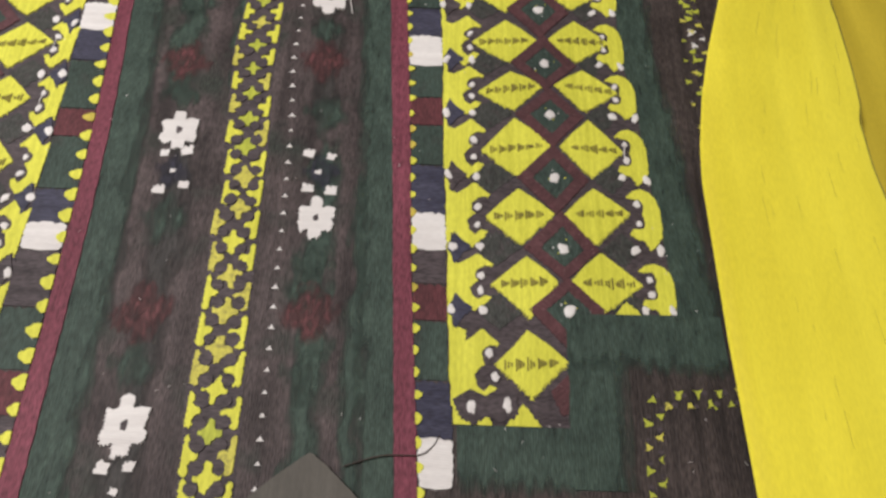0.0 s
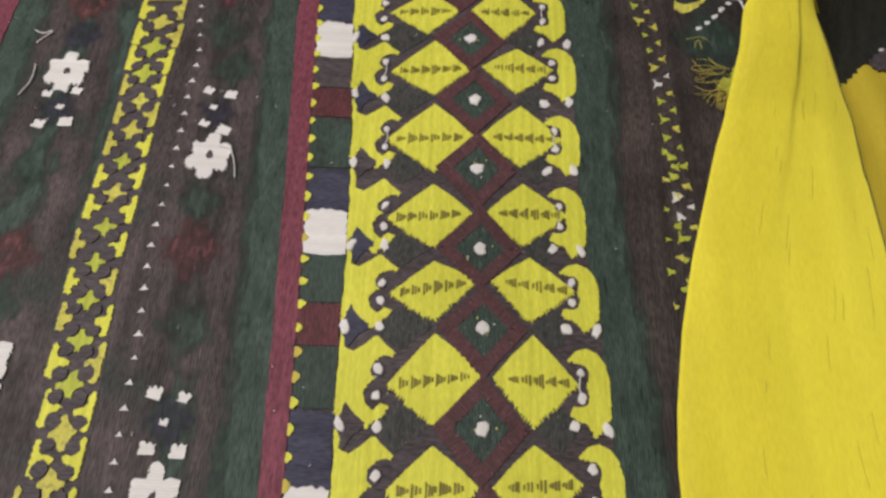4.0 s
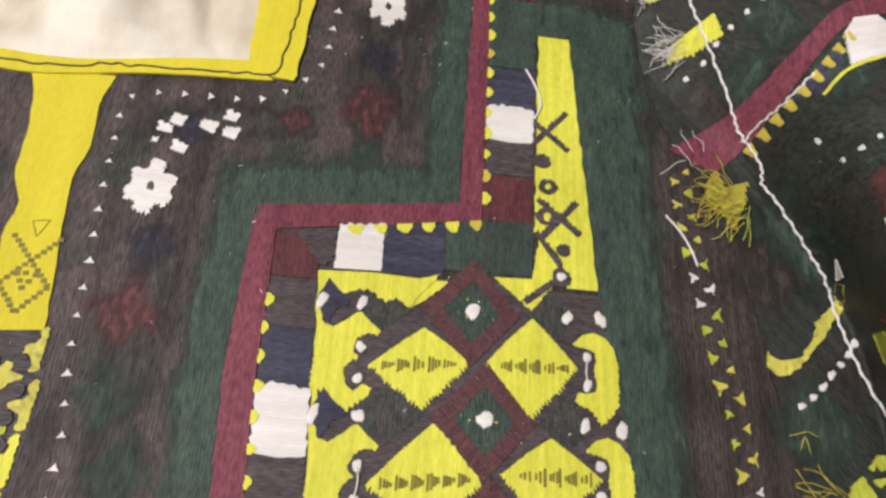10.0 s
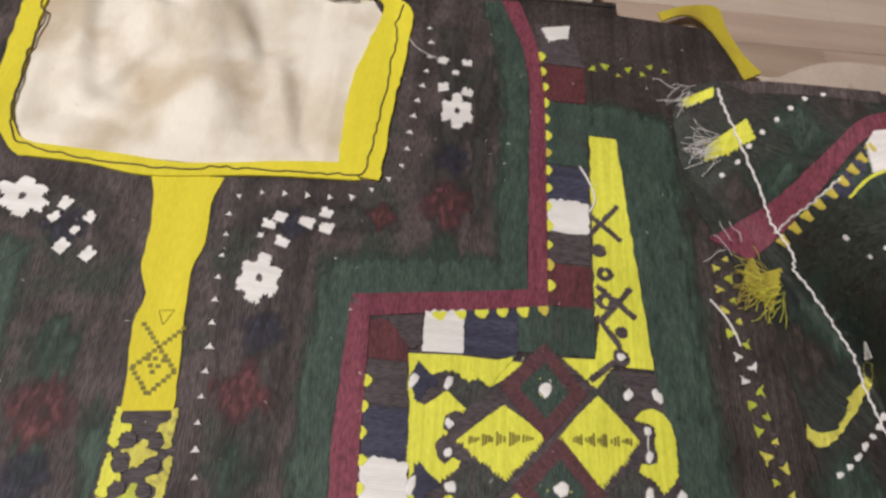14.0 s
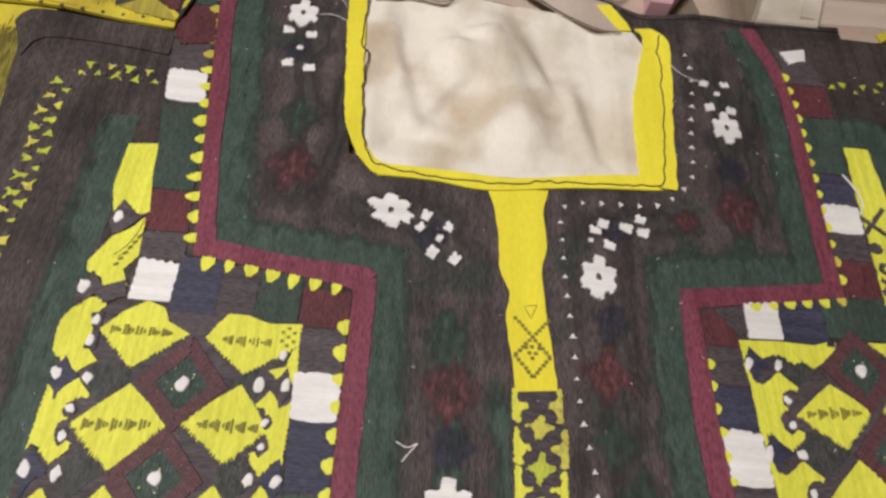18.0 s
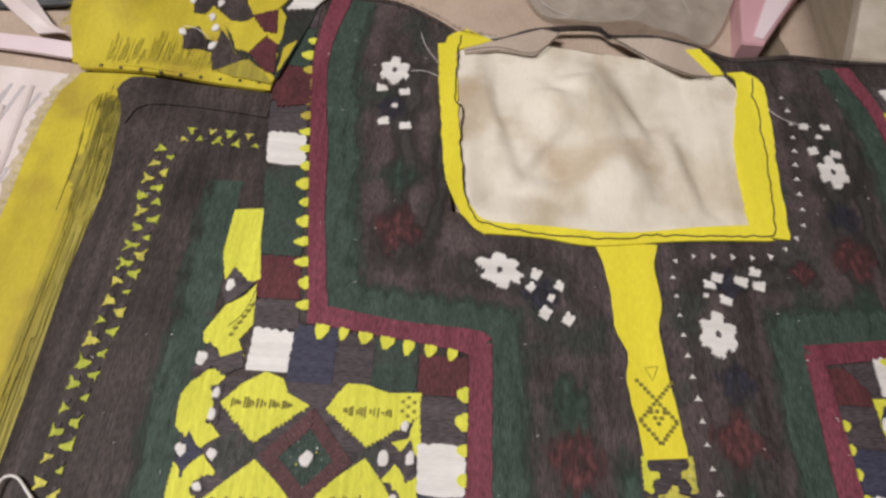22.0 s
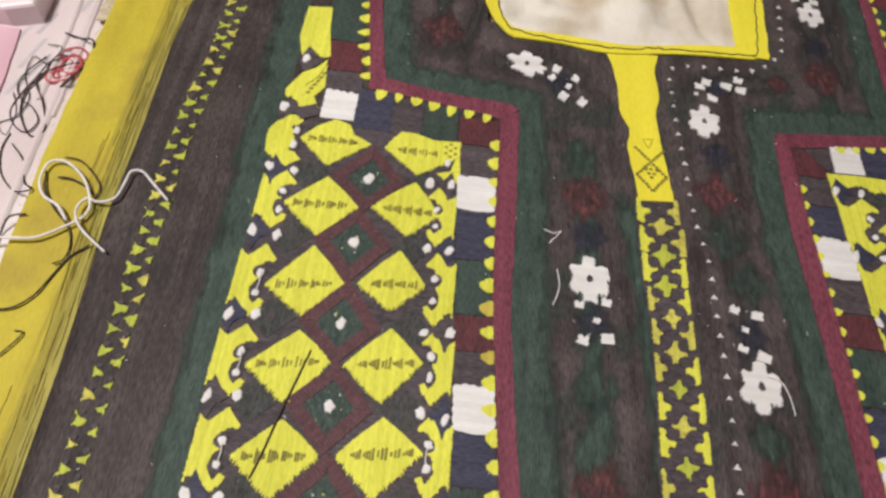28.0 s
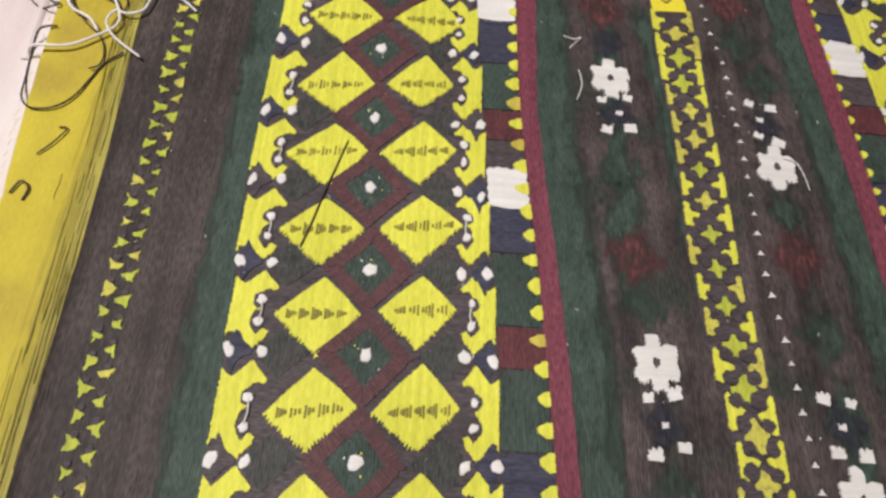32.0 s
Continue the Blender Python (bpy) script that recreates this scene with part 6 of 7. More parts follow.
    # torn yellow tail with dark gaps beside the skirt, outlined along the camera's lines of sight
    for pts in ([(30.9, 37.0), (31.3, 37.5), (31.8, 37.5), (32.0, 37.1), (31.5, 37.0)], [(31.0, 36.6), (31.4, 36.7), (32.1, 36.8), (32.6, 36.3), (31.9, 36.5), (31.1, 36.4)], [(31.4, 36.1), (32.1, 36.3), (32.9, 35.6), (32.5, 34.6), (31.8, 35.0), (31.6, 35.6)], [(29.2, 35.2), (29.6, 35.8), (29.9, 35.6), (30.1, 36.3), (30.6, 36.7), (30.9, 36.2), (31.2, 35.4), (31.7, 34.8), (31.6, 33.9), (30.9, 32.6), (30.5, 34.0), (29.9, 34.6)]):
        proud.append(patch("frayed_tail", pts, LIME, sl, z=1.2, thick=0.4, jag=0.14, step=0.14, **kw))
    patch("frayed_tail", [(25.7, 48.2), (26.3, 49.2), (26.6, 48.3), (27.7, 48.7), (27.4, 47.5), (26.9, 46.3), (26.4, 47.1), (25.9, 47.5)], WORN_OLIVE, sl, z=1.6, thick=0.4, jag=0.15, **kw)
    patch("frayed_tail", [(27.1, 57.6), (27.5, 56.4), (25.6, 55.0), (24.5, 54.6), (24.8, 55.6)], YELLOW, sl, z=1.4, thick=0.5, jag=0.15, **kw)
    patch("frayed_tail", [(23.6, 58.4), (25.6, 59.7), (25.4, 58.9), (23.9, 57.9)], YELLOW, sl, z=1.4, thick=0.5, jag=0.1, **kw)
    tube("fray_thread", [(27.7, 37.9, 6), (28.1, 38.0, 6.4), (28.5, 38.1, 6.2), (28.9, 37.9, 5.8)], 0.2, GOLD, sl, per=3, sides=4)
    tube("fray_thread", [(28.1, 37.4, 5.6), (28.3, 37.9, 6.4), (28.5, 37.3, 5.6)], 0.2, GOLD, sl, per=3, sides=4)
    for ax, ay, deg, n, mat in ((24.8, 55.0, 195, 30, YARN_WHITE), (23.8, 58.3, 200, 12, YARN_WHITE), (26.4, 47.6, 185, 22, GOLD), (26.9, 47.2, 200, 16, YELLOW), (29.4, 35.2, 205, 30, GOLD), (25.1, 49.0, 160, 4, YARN_WHITE)):
        for i in range(n):
            a = radians(deg + rnd.uniform(-42, 42))
            x, y = ax + rnd.uniform(-0.5, 0.5), ay + rnd.uniform(-0.9, 0.9)
            pts = [(x, y, 6.8)]
            for _ in range(4):
                a += rnd.uniform(-0.75, 0.75)
                d = rnd.uniform(0.2, 0.5)
                x, y = x + d * math.cos(a), y + d * math.sin(a)
                pts.append((x, y, max(2.6, pts[-1][2] - rnd.uniform(0.3, 1.3))))
            tube("fray_thread", pts, 0.16, mat, sl, per=4, sides=4)
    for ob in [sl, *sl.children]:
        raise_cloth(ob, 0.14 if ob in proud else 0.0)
    # the turned-in rim under the sleeve's free edge
    bm = bmesh.new()
    rows = []
    for y in np.arange(36, 60.2, 0.6):
        x = ip(SLEEVE_EDGE, y)
        k = 1 - fold_height(x, y) / VIEWPOINT[2]
        px, py, pz = VIEWPOINT[0] + (x - VIEWPOINT[0]) * k, VIEWPOINT[1] + (y - VIEWPOINT[1]) * k, VIEWPOINT[2] * (1 - k)
        rows.append([bm.verts.new(((px + 0.02) * CM, py * CM, pz * CM - 0.0005)), bm.verts.new(((px + 0.25) * CM, py * CM, pz * CM * 0.5 - 0.0005)), bm.verts.new(((px + 0.7) * CM, py * CM, -0.0015))])
    for r, q in zip(rows, rows[1:]):
        for k in range(2):
            bm.faces.new((r[k], r[k + 1], q[k + 1], q[k]))
    smooth(part("turned_rim", bm, DARK_SLEEVE, sl))
    return sl


right_sleeve()


def yellow_skirt():
    """Plain yellow cloth bunched over the right side: a puffed front fold, higher towards its tip, over a lower layer."""
    flat = lambda x, y: 0.0
    bleft = [(30.5, -4), (30.5, 6), (30.5, 14), (30.5, 21), (31.0, 28), (32.0, 34), (33.4, 38)]
    bright = [(50, -4), (50, 6), (50, 14), (49, 21), (47, 28), (43, 34), (39.0, 39.4)]
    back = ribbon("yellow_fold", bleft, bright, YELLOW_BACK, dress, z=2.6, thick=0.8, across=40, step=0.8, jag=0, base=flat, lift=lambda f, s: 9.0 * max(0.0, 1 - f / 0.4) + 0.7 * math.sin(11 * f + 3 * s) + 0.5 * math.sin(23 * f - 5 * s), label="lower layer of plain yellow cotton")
    for pts in ([(36.6, 39.2), (38.4, 40.7), (40.0, 40.6), (39.4, 38.8), (37.9, 38.6)], [(38.6, 36.4), (40.4, 37.6), (41.6, 36.2), (39.8, 35.2)]):
        patch("yellow_piece", pts, YELLOW, back, z=4.6, thick=0.4, jag=0.08, base=flat)
    patch("olive_leaf", [(36.0, 38.9), (37.3, 40.1), (38.3, 40.5), (38.8, 39.4), (37.8, 38.4), (36.6, 38.4)], WORN_YELLOW, back, z=4.7, thick=0.4, jag=0.08, base=flat)
    patch("dark_piece", [(36.9, 38.3), (38.2, 38.4), (39.6, 38.4), (40.6, 37.8), (38.6, 36.6), (37.4, 36.8)], BLACK, back, z=4.5, thick=0.4, jag=0.1, base=flat)
    for x, y in ((37.9, 38.2), (39.0, 37.4)):
        knot(back, x, y, 0.3, z=4.9, base=flat)
    brow = [(-4, 24.1), (8, 23.9), (16, 23.95), (18, 24.15), (20.9, 24.6), (23.5, 25.2), (28.5, 26.5), (30.0, 27.0), (33.0, 27.6), (34.7, 27.8), (35.2, 28.3), (35.9, 29.3), (36.9, 30.1), (37.8, 30.5)]
    high = [(-4, 3.3), (18, 3.3), (24, 3.7), (28, 4.5), (30.5, 5.0), (33, 6.3), (35, 6.9), (37.8, 7.1)]
    seam = [(-4, 34.6), (8, 34.4), (14, 34.1), (16, 33.8), (17.8, 33.6), (20.9, 33.65), (22, 34.0), (25.3, 34.1), (28.5, 34.1), (31.5, 33.7), (33.0, 33.2), (34.8, 32.2), (36.0, 31.4), (37.0, 30.9), (37.8, 30.7)]
    seam_high = [(-4, 2.0), (22, 2.1), (29, 2.4), (33, 3.6), (35.5, 5.2), (37.8, 6.8)]
    crease = [(-4, 28.6), (10, 28.4), (20, 28.3), (26.8, 28.9), (28.2, 29.3), (31.5, 30.0), (35, 30.1), (37.8, 30.6)]
    under = [(1.0, 0.0), (0.58, 0.3), (0.2, 0.62), (0.033, 0.8), (0.0, 0.9)]

    def top(x, y):
        """Height of the fold's upper side, in cm."""
        a, b = ip(brow, y) + 1.2, ip(seam, y)
        f = min(1.0, max(0.0, (x - a) / max(0.1, b - a)))
        depth = 0.05 + 0.28 * min(1.0, max(0.0, (y - 24) / 8))
        d = x - ip(crease, y) - 0.12 * math.sin(0.5 * y)
        step = depth / (1 + math.exp(-max(-30.0, min(30.0, d * 14))))
        return ip(high, y) * (1 - f * f) + ip(seam_high, y) * f * f - step + 0.05 * math.sin(1.1 * x + 0.2 * y) + 0.03 * math.sin(2.3 * x - 0.3 * y)

    bm = bmesh.new()
    rows = []
    for y in np.arange(-4, 37.9, 0.35):
        xl, xr, h = ip(brow, y), ip(seam, y), ip(high, y)
        span = max(0.15, xr - xl)
        q = min(1.0, span / 6.0)
        foot = max(xl + 4.5 * q, ip([(20, 28.0), (30, 31.5), (34, 34.4), (38, 35.4)], y))
        row = [(xl + (foot - xl) * u, h * g) for u, g in under] + [(xl + 0.15 * q, h * 0.96), (xl + 0.7 * q, h)]
        n = 46
        for i in range(1, n + 1):
            x = xl + 0.7 * q + (span - 0.7 * q) * i / n
            row.append((x, top(x, y)))
        zr = row[-1][1]
        row += [(xr + 0.02, zr - 0.12), (xr - 0.1 * q, zr - 0.4), (max(xr - 0.9 * q, foot + 0.2), 0.4)]
        rows.append([bm.verts.new((x * CM, y * CM, z * CM)) for x, z in row])
    for r, q in zip(rows, rows[1:]):
        for k in range(len(r) - 1):
            bm.faces.new((r[k], r[k + 1], q[k + 1], q[k]))
    front = smooth(part("yellow_fold", bm, YELLOW_CLOTH, dress, "plain yellow cotton cloth of the dress bunched over its side"))
    # thin dark olive tube along the right edge of the fold
    tube("hem_line", [(ip(seam, y) + 0.03, y, top(ip(seam, y), y) * 10 + 0.1) for y in np.arange(-3.5, 37.6, 0.8)], 0.32, OLIVE, front, per=3, sides=5, label="dark edge of the fold")
    # thin pulled lines in the weave
    for _ in range(44):
        f, y, ln = rnd.uniform(0.15, 0.97), rnd.uniform(2, 33), rnd.uniform(0.4, 1.8)
        pts = []
        for g in (0, 0.5, 1):
            yy = y + ln * g
            x = ip(brow, yy) + 0.8 + (ip(seam, yy) - ip(brow, yy) - 0.9) * f
            pts.append((x, yy, top(x, yy) * 10 + 0.02))
        tube("pulled_line", pts, 0.07, OLIVE, front, per=2, sides=4)


yellow_skirt()


def left_border():
    out = [(-29.6, -3), (-29.7, 14), (-30.0, 22), (-30.6, 28), (-31.0, 34), (-31.2, 40), (-31.3, 47), (-31.5, 52.4), (-31.4, 56.4), (-30.6, 58.5)]
    inn = [(-25.8, -3), (-26.0, 14), (-26.2, 22), (-26.4, 28), (-26.8, 34), (-26.9, 40), (-27.0, 47), (-27.2, 52.4), (-27.6, 56.4), (-26.5, 58.8)]
    ribbon("yellow_border", out, inn, OCHRE_CLOTH, dress, z=-0.6, thick=0.9, across=8, step=0.8, jag=0.05, label="yellow cotton side border with a frayed selvedge")
    # run of dark pulled threads in the yellow
    ribbon("beige_selvedge", [(x - 0.65, y) for x, y in out[6:]], [(x + 0.2, y) for x, y in out[6:]], SELVEDGE, dress, z=-1.6, thick=0.5, across=4, step=0.2, jag=0.14, label="frayed beige selvedge")
    for i in range(300):
        y = rnd.uniform(-2, 55) if i < 190 else rnd.uniform(49, 57)
        k = rnd.randint(0, 7) if rnd.random() < 0.85 else rnd.randint(0, 13)
        x = ip([(b, a) for a, b in inn], y) - 0.12 - 0.15 * k + rnd.uniform(-0.04, 0.04)
        ln = min(rnd.uniform(1.0, 5.0), 57 - y)
        pts = []
        for f in (0, 0.25, 0.5, 0.75, 1.0):
            yy = y + ln * f
            xx = ip([(b, a) for a, b in inn], yy) - (ip([(b, a) for a, b in inn], y) - x) + rnd.uniform(-0.03, 0.03)
            pts.append((xx, yy, hill(xx, yy) + 0.5))
        tube("pulled_thread", pts, 0.15, OLIVE, dress, per=2, sides=4)
    ribbon("worn_edge", [(x - 1.5, y) for x, y in inn[:-1]], inn[:-1], SOFT_OLIVE, dress, z=0.28, thick=0.06, across=8, step=0.5, jag=0.06, fade=(0.9, 0), label="olive stitching along the dark edge")
    worn = [(-27.3, 48.6), (-27.3, 50), (-27.4, 51.5), (-27.5, 53.2), (-27.6, 54.6)]
    ribbon("worn_patch", [(x - w, y) for (x, y), w in zip(worn, (0.2, 1.0, 1.5, 1.3, 0.3))], worn, WORN_OLIVE, dress, z=0.3, thick=0.12, across=4, step=0.2, jag=0.18, label="worn olive patch")
    for i in range(110):
        y = -2 + i * 0.55
        x = ip([(b, a) for a, b in out], y)
        tube("fray_thread", [(x, y, -0.5), (x - 0.15, y + rnd.uniform(-0.1, 0.1), -1.0), (x - rnd.uniform(0.2, 0.45), y + rnd.uniform(-0.2, 0.2), -3.5)], 0.14, YELLOW_CLOTH, dress, per=2, sides=4)


left_border()


def left_sleeve():
    def puff(x, y):
        return 0.5 + 9.0 * math.exp(-((x + 30.0) / 2.6) ** 2 - ((y - 64.3) / 2.6) ** 2) + 0.9 * math.sin(0.8 * x + 0.4 * y) - 3.4 * math.exp(-((x + 27.4 - 0.25 * (y - 64)) / 0.55) ** 2) * max(0, min(1, (y - 62) / 2))

    sl = ribbon("sleeve", [(-31.2, 59.0), (-32.3, 62.3), (-32.4, 64.2), (-31.7, 65.6), (-30.3, 66.7)], [(-20.0, 58.6), (-19.4, 61.0), (-18.8, 63.5), (-18.5, 64.8), (-18.4, 65.9)], OCHRE_CLOTH, dress, z=0, thick=1.0, across=24, step=0.5, jag=0.04, base=puff, label="yellow cotton sleeve with an embroidered cuff, folded back")
    kw = dict(base=puff)
    for pts in ([(-25.8, 65.4), (-25.2, 65.6), (-24.5, 65.0), (-24.1, 65.6), (-23.0, 65.4), (-21.9, 63.7), (-22.5, 63.1), (-23.3, 63.2), (-23.9, 63.8), (-24.5, 64.4), (-24.9, 63.6), (-25.6, 63.7)],
                [(-25.8, 62.2), (-25.0, 62.6), (-24.4, 61.6), (-23.7, 61.4), (-23.7, 62.5), (-23.0, 61.6), (-22.5, 60.6), (-22.0, 60.3), (-22.1, 59.9), (-23.5, 59.2), (-23.9, 60.6), (-24.6, 60.8), (-25.5, 60.6)]):
        patch("black_piece", pts, BROWN_SIDE, sl, z=1.0, thick=0.4, jag=0.08, step=0.14, **kw)
    patch("dark_ground", [(-23.1, 65.9), (-20.4, 66.3), (-19.9, 65.6), (-19.8, 62.0), (-19.9, 59.2), (-22.0, 59.9), (-22.7, 61.0), (-23.6, 62.9), (-22.4, 63.2)], DARK_SLEEVE, sl, z=0.8, thick=0.3, jag=0.06, **kw)
    patch("dark_ground", [(-20.4, 66.3), (-18.5, 66.2), (-18.3, 65.8), (-18.7, 63.5), (-19.3, 61.0), (-19.8, 58.8), (-20.2, 59.2), (-19.9, 62.0)], DARK_SLEEVE, sl, z=0.8, thick=0.3, jag=0.04, **kw)
    for pts in ([(-23.0, 65.7), (-20.8, 66.2), (-20.1, 65.8), (-20.7, 64.5), (-22.0, 63.7), (-22.5, 64.8)], [(-23.6, 62.8), (-22.1, 63.2), (-20.9, 62.2), (-21.7, 60.7), (-22.5, 60.9), (-23.0, 62.1)], [(-23.3, 59.2), (-22.0, 60.0), (-21.6, 60.1), (-20.5, 59.1), (-20.0, 58.4), (-22.2, 58.8)]):
        patch("yellow_diamond", pts, OCHRE_CLOTH if pts[0][1] > 60 else WORN_OLIVE, sl, z=1.4, thick=0.4, jag=0.06, step=0.12, **kw)
    for pts in ([(-22.0, 63.7), (-20.7, 64.5), (-20.4, 62.4), (-21.2, 62.5)], [(-21.7, 60.7), (-20.9, 62.0), (-20.2, 61.5), (-20.0, 59.2), (-20.6, 59.3)]):
        patch("red_patch", pts, DULL_RED, sl, z=1.45, thick=0.3, jag=0.08, **kw)
    patch("red_patch", [(-19.9, 59.0), (-18.0, 59.4), (-17.7, 57.4), (-19.5, 57.0)], DULL_RED, sl, z=2.4, thick=0.3, jag=0.08, base=hill)
    patch("white_block", [(-19.7, 66.0), (-17.9, 66.1), (-18.6, 64.9), (-20.2, 64.6)], WHITE, sl, z=1.5, thick=0.8, jag=0.08, **kw)
    for x, y in ((-25.8, 64.7), (-24.1, 64.6), (-23.9, 65.6), (-24.4, 63.4), (-24.0, 62.5), (-25.8, 62.0), (-23.9, 61.1)):
        knot(sl, x, y, 0.2, z=1.4, ry=0.32, turn=rnd.uniform(-0.5, 0.5), **kw)
    tube("white_thread", [(-25.6, 62.0, 6), (-24.8, 61.8, 6.4), (-24.0, 61.2, 5.5)], 0.2, YARN_WHITE, sl)
    for i in range(86):
        x = -29.4 + i * 0.105 + rnd.uniform(-0.04, 0.04)
        y0 = 59.0 + rnd.uniform(0, 0.5)
        ln = rnd.uniform(0.5, 2.6) * (0.75 if x < -27.6 else 1.0) * (0.6 if x > -22.4 else 1.0)
        tube("pulled_thread", [(x, y0, puff(x, y0) + 1.15), (x + 0.02, y0 + ln / 2, puff(x, y0 + ln / 2) + 1.15), (x + 0.03, y0 + ln, puff(x, y0 + ln) + 1.2)], rnd.uniform(0.1, 0.19), rnd.choice((OLIVE, OLIVE, YARN_DARK)), sl, per=2, sides=4)
    for i in range(40):
        a, y0 = radians(rnd.uniform(150, 215)), rnd.uniform(61.8, 64.0)
        x0, ln = -32.2 + rnd.uniform(-0.1, 0.1), rnd.uniform(0.3, 0.9)
        tube("fray_thread", [(x0, y0, 1.5), (x0 + ln * 0.5 * math.cos(a), y0 + ln * 0.5 * math.sin(a), 1.2), (x0 + ln * math.cos(a + 0.3), y0 + ln * math.sin(a + 0.3), 0.2)], 0.13, GOLD, sl, per=2, sides=4)
    for i in range(26):
        x, y0, ln = -29.2 + i * 0.085 + rnd.uniform(-0.03, 0.03), 55.2 + rnd.uniform(0, 1.4), rnd.uniform(0.6, 1.7)
        tube("pulled_thread", [(x, y0, hill(x, y0) + 0.6), (x + 0.02, y0 + ln / 2, hill(x, y0 + ln / 2) + 0.6), (x + 0.03, y0 + ln, hill(x, y0 + ln) + 0.7)], rnd.uniform(0.1, 0.18), rnd.choice((OLIVE, YARN_DARK)), dress, per=2, sides=4)
    ribbon("shoulder_seam", [(-31.0, 59.1), (-26.3, 59.2), (-23.1, 58.9), (-20.0, 58.6)], [(-30.6, 58.5), (-26.3, 58.65), (-23.1, 58.3), (-20.0, 58.0)], OCHRE_CLOTH, dress, z=2.4, thick=1.6, across=4, step=0.5, jag=0.03, label="yellow shoulder seam with dark knots")
    for i in range(9):
        x = -29.5 + i * 1.1
        knot(dress, x, 58.75 - 0.03 * i, 0.1, z=4.3, name="seam_knot", material=YARN_DARK, height=0.4)
    ribbon("dark_cuff", [(-28.3, 57.3), (-27.5, 58.4), (-23.5, 58.2), (-19.9, 57.9)], [(-27.2, 55.0), (-26.5, 56.4), (-23.5, 56.6), (-19.9, 56.2)], BROWN_SIDE, dress, z=1.4, thick=0.8, across=5, step=0.6)
    return sl


left_sleeve()
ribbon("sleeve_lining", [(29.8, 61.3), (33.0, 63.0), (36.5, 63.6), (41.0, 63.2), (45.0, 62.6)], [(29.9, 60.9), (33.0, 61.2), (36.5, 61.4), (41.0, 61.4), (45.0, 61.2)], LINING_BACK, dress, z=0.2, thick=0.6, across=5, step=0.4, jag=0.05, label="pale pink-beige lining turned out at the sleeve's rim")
ribbon("yellow_hem", [(23.0, 64.9), (24.9, 65.9), (26.9, 66.3), (27.2, 64.9), (27.9, 62.9), (29.0, 61.5)], [(23.2, 64.3), (24.7, 65.1), (25.7, 64.9), (26.5, 63.7), (27.3, 62.0), (27.8, 60.7)], OCHRE_CLOTH, dress, z=0.8, thick=0.8, across=4, step=0.5, label="ochre cotton hem at the shoulder")


# ---- loose threads on the dress ----
def yarn(name, label, pts, radius, material, lift=3.6, category="thread"):
    line = [(x, y, (-5.2 if x < -31.3 else hill(x, y) + lift) + 0.4 * math.sin(i * 1.3)) for i, (x, y) in enumerate(pts)]
    return tagged(tube(name, line, radius, material, wobble=0.12, per=8), label, category)


yarn("white_yarn", "loose loop of thick white yarn lying on the dress border", [(-31.6, 32.2), (-31.2, 32.3), (-29.7, 32.5), (-28.7, 33.2), (-27.9, 34.0), (-27.9, 34.8), (-28.6, 36.0), (-29.7, 36.8), (-30.5, 36.7), (-30.6, 35.7), (-30.1, 34.8), (-29.2, 34.3), (-28.6, 33.6)], 0.7, YARN_WHITE)
yarn("white_yarn", "curling end of thick white yarn on the dark border", [(-26.3, 32.2), (-27.7, 33.2), (-28.3, 34.1), (-28.1, 34.9), (-27.5, 34.8), (-26.8, 35.1), (-26.6, 36.0), (-26.5, 36.7), (-26.0, 36.8), (-25.3, 36.2), (-24.3, 35.3)], 0.62, YARN_WHITE, lift=4.4)
yarn("dark_yarn", "dark brown yarn looped over the yellow border", [(-30.6, 33.8), (-31.3, 33.5), (-31.6, 32.7), (-31.4, 30.9), (-31.0, 29.6), (-30.4, 29.0), (-29.4, 29.1), (-28.7, 29.8), (-28.3, 30.9), (-27.9, 31.9), (-27.2, 32.6)], 0.5, YARN_DARK, lift=1.6)
yarn("dark_yarn", "short thick dark yarn lying inside the white loop", [(-29.9, 36.0), (-29.3, 36.0), (-28.5, 35.7), (-28.0, 35.3)], 0.55, YARN_DARK, lift=1.8)
yarn("dark_yarn", "thin dark yarn bent round the white loop", [(-30.0, 37.2), (-29.2, 37.1), (-28.3, 36.4), (-27.8, 35.7), (-27.9, 35.0)], 0.4, YARN_DARK, lift=1.8)
yarn("dark_yarn", "dark yarn running down through the white loop", [(-30.6, 36.3), (-30.2, 35.2), (-29.4, 34.2), (-28.5, 33.4), (-28.1, 32.5), (-28.1, 31.7), (-28.5, 31.4)], 0.45, YARN_DARK, lift=1.7)
yarn("dark_yarn", "dark brown yarn trailing off the yellow border", [(-33.5, 38.6), (-33.5, 37.5), (-33.0, 36.2), (-32.1, 35.3), (-31.2, 35.0), (-30.9, 35.2), (-31.7, 35.8), (-32.2, 37.0), (-33.2, 38.0)], 0.45, YARN_DARK, lift=1.8)
yarn("dark_yarn", "tangle of dark brown yarn beside the dress", [(-33.4, 45.9), (-32.4, 45.6), (-31.3, 45.0), (-31.5, 44.1), (-33.1, 44.2), (-33.4, 42.7), (-33.8, 41.4), (-33.5, 39.9), (-32.5, 38.6), (-32.0, 39.2), (-32.7, 40.8), (-33.6, 42.4), (-32.4, 43.6), (-31.6, 43.9), (-31.3, 42.8), (-32.2, 42.0), (-31.9, 42.9)], 0.55, YARN_DARK, lift=1.6)
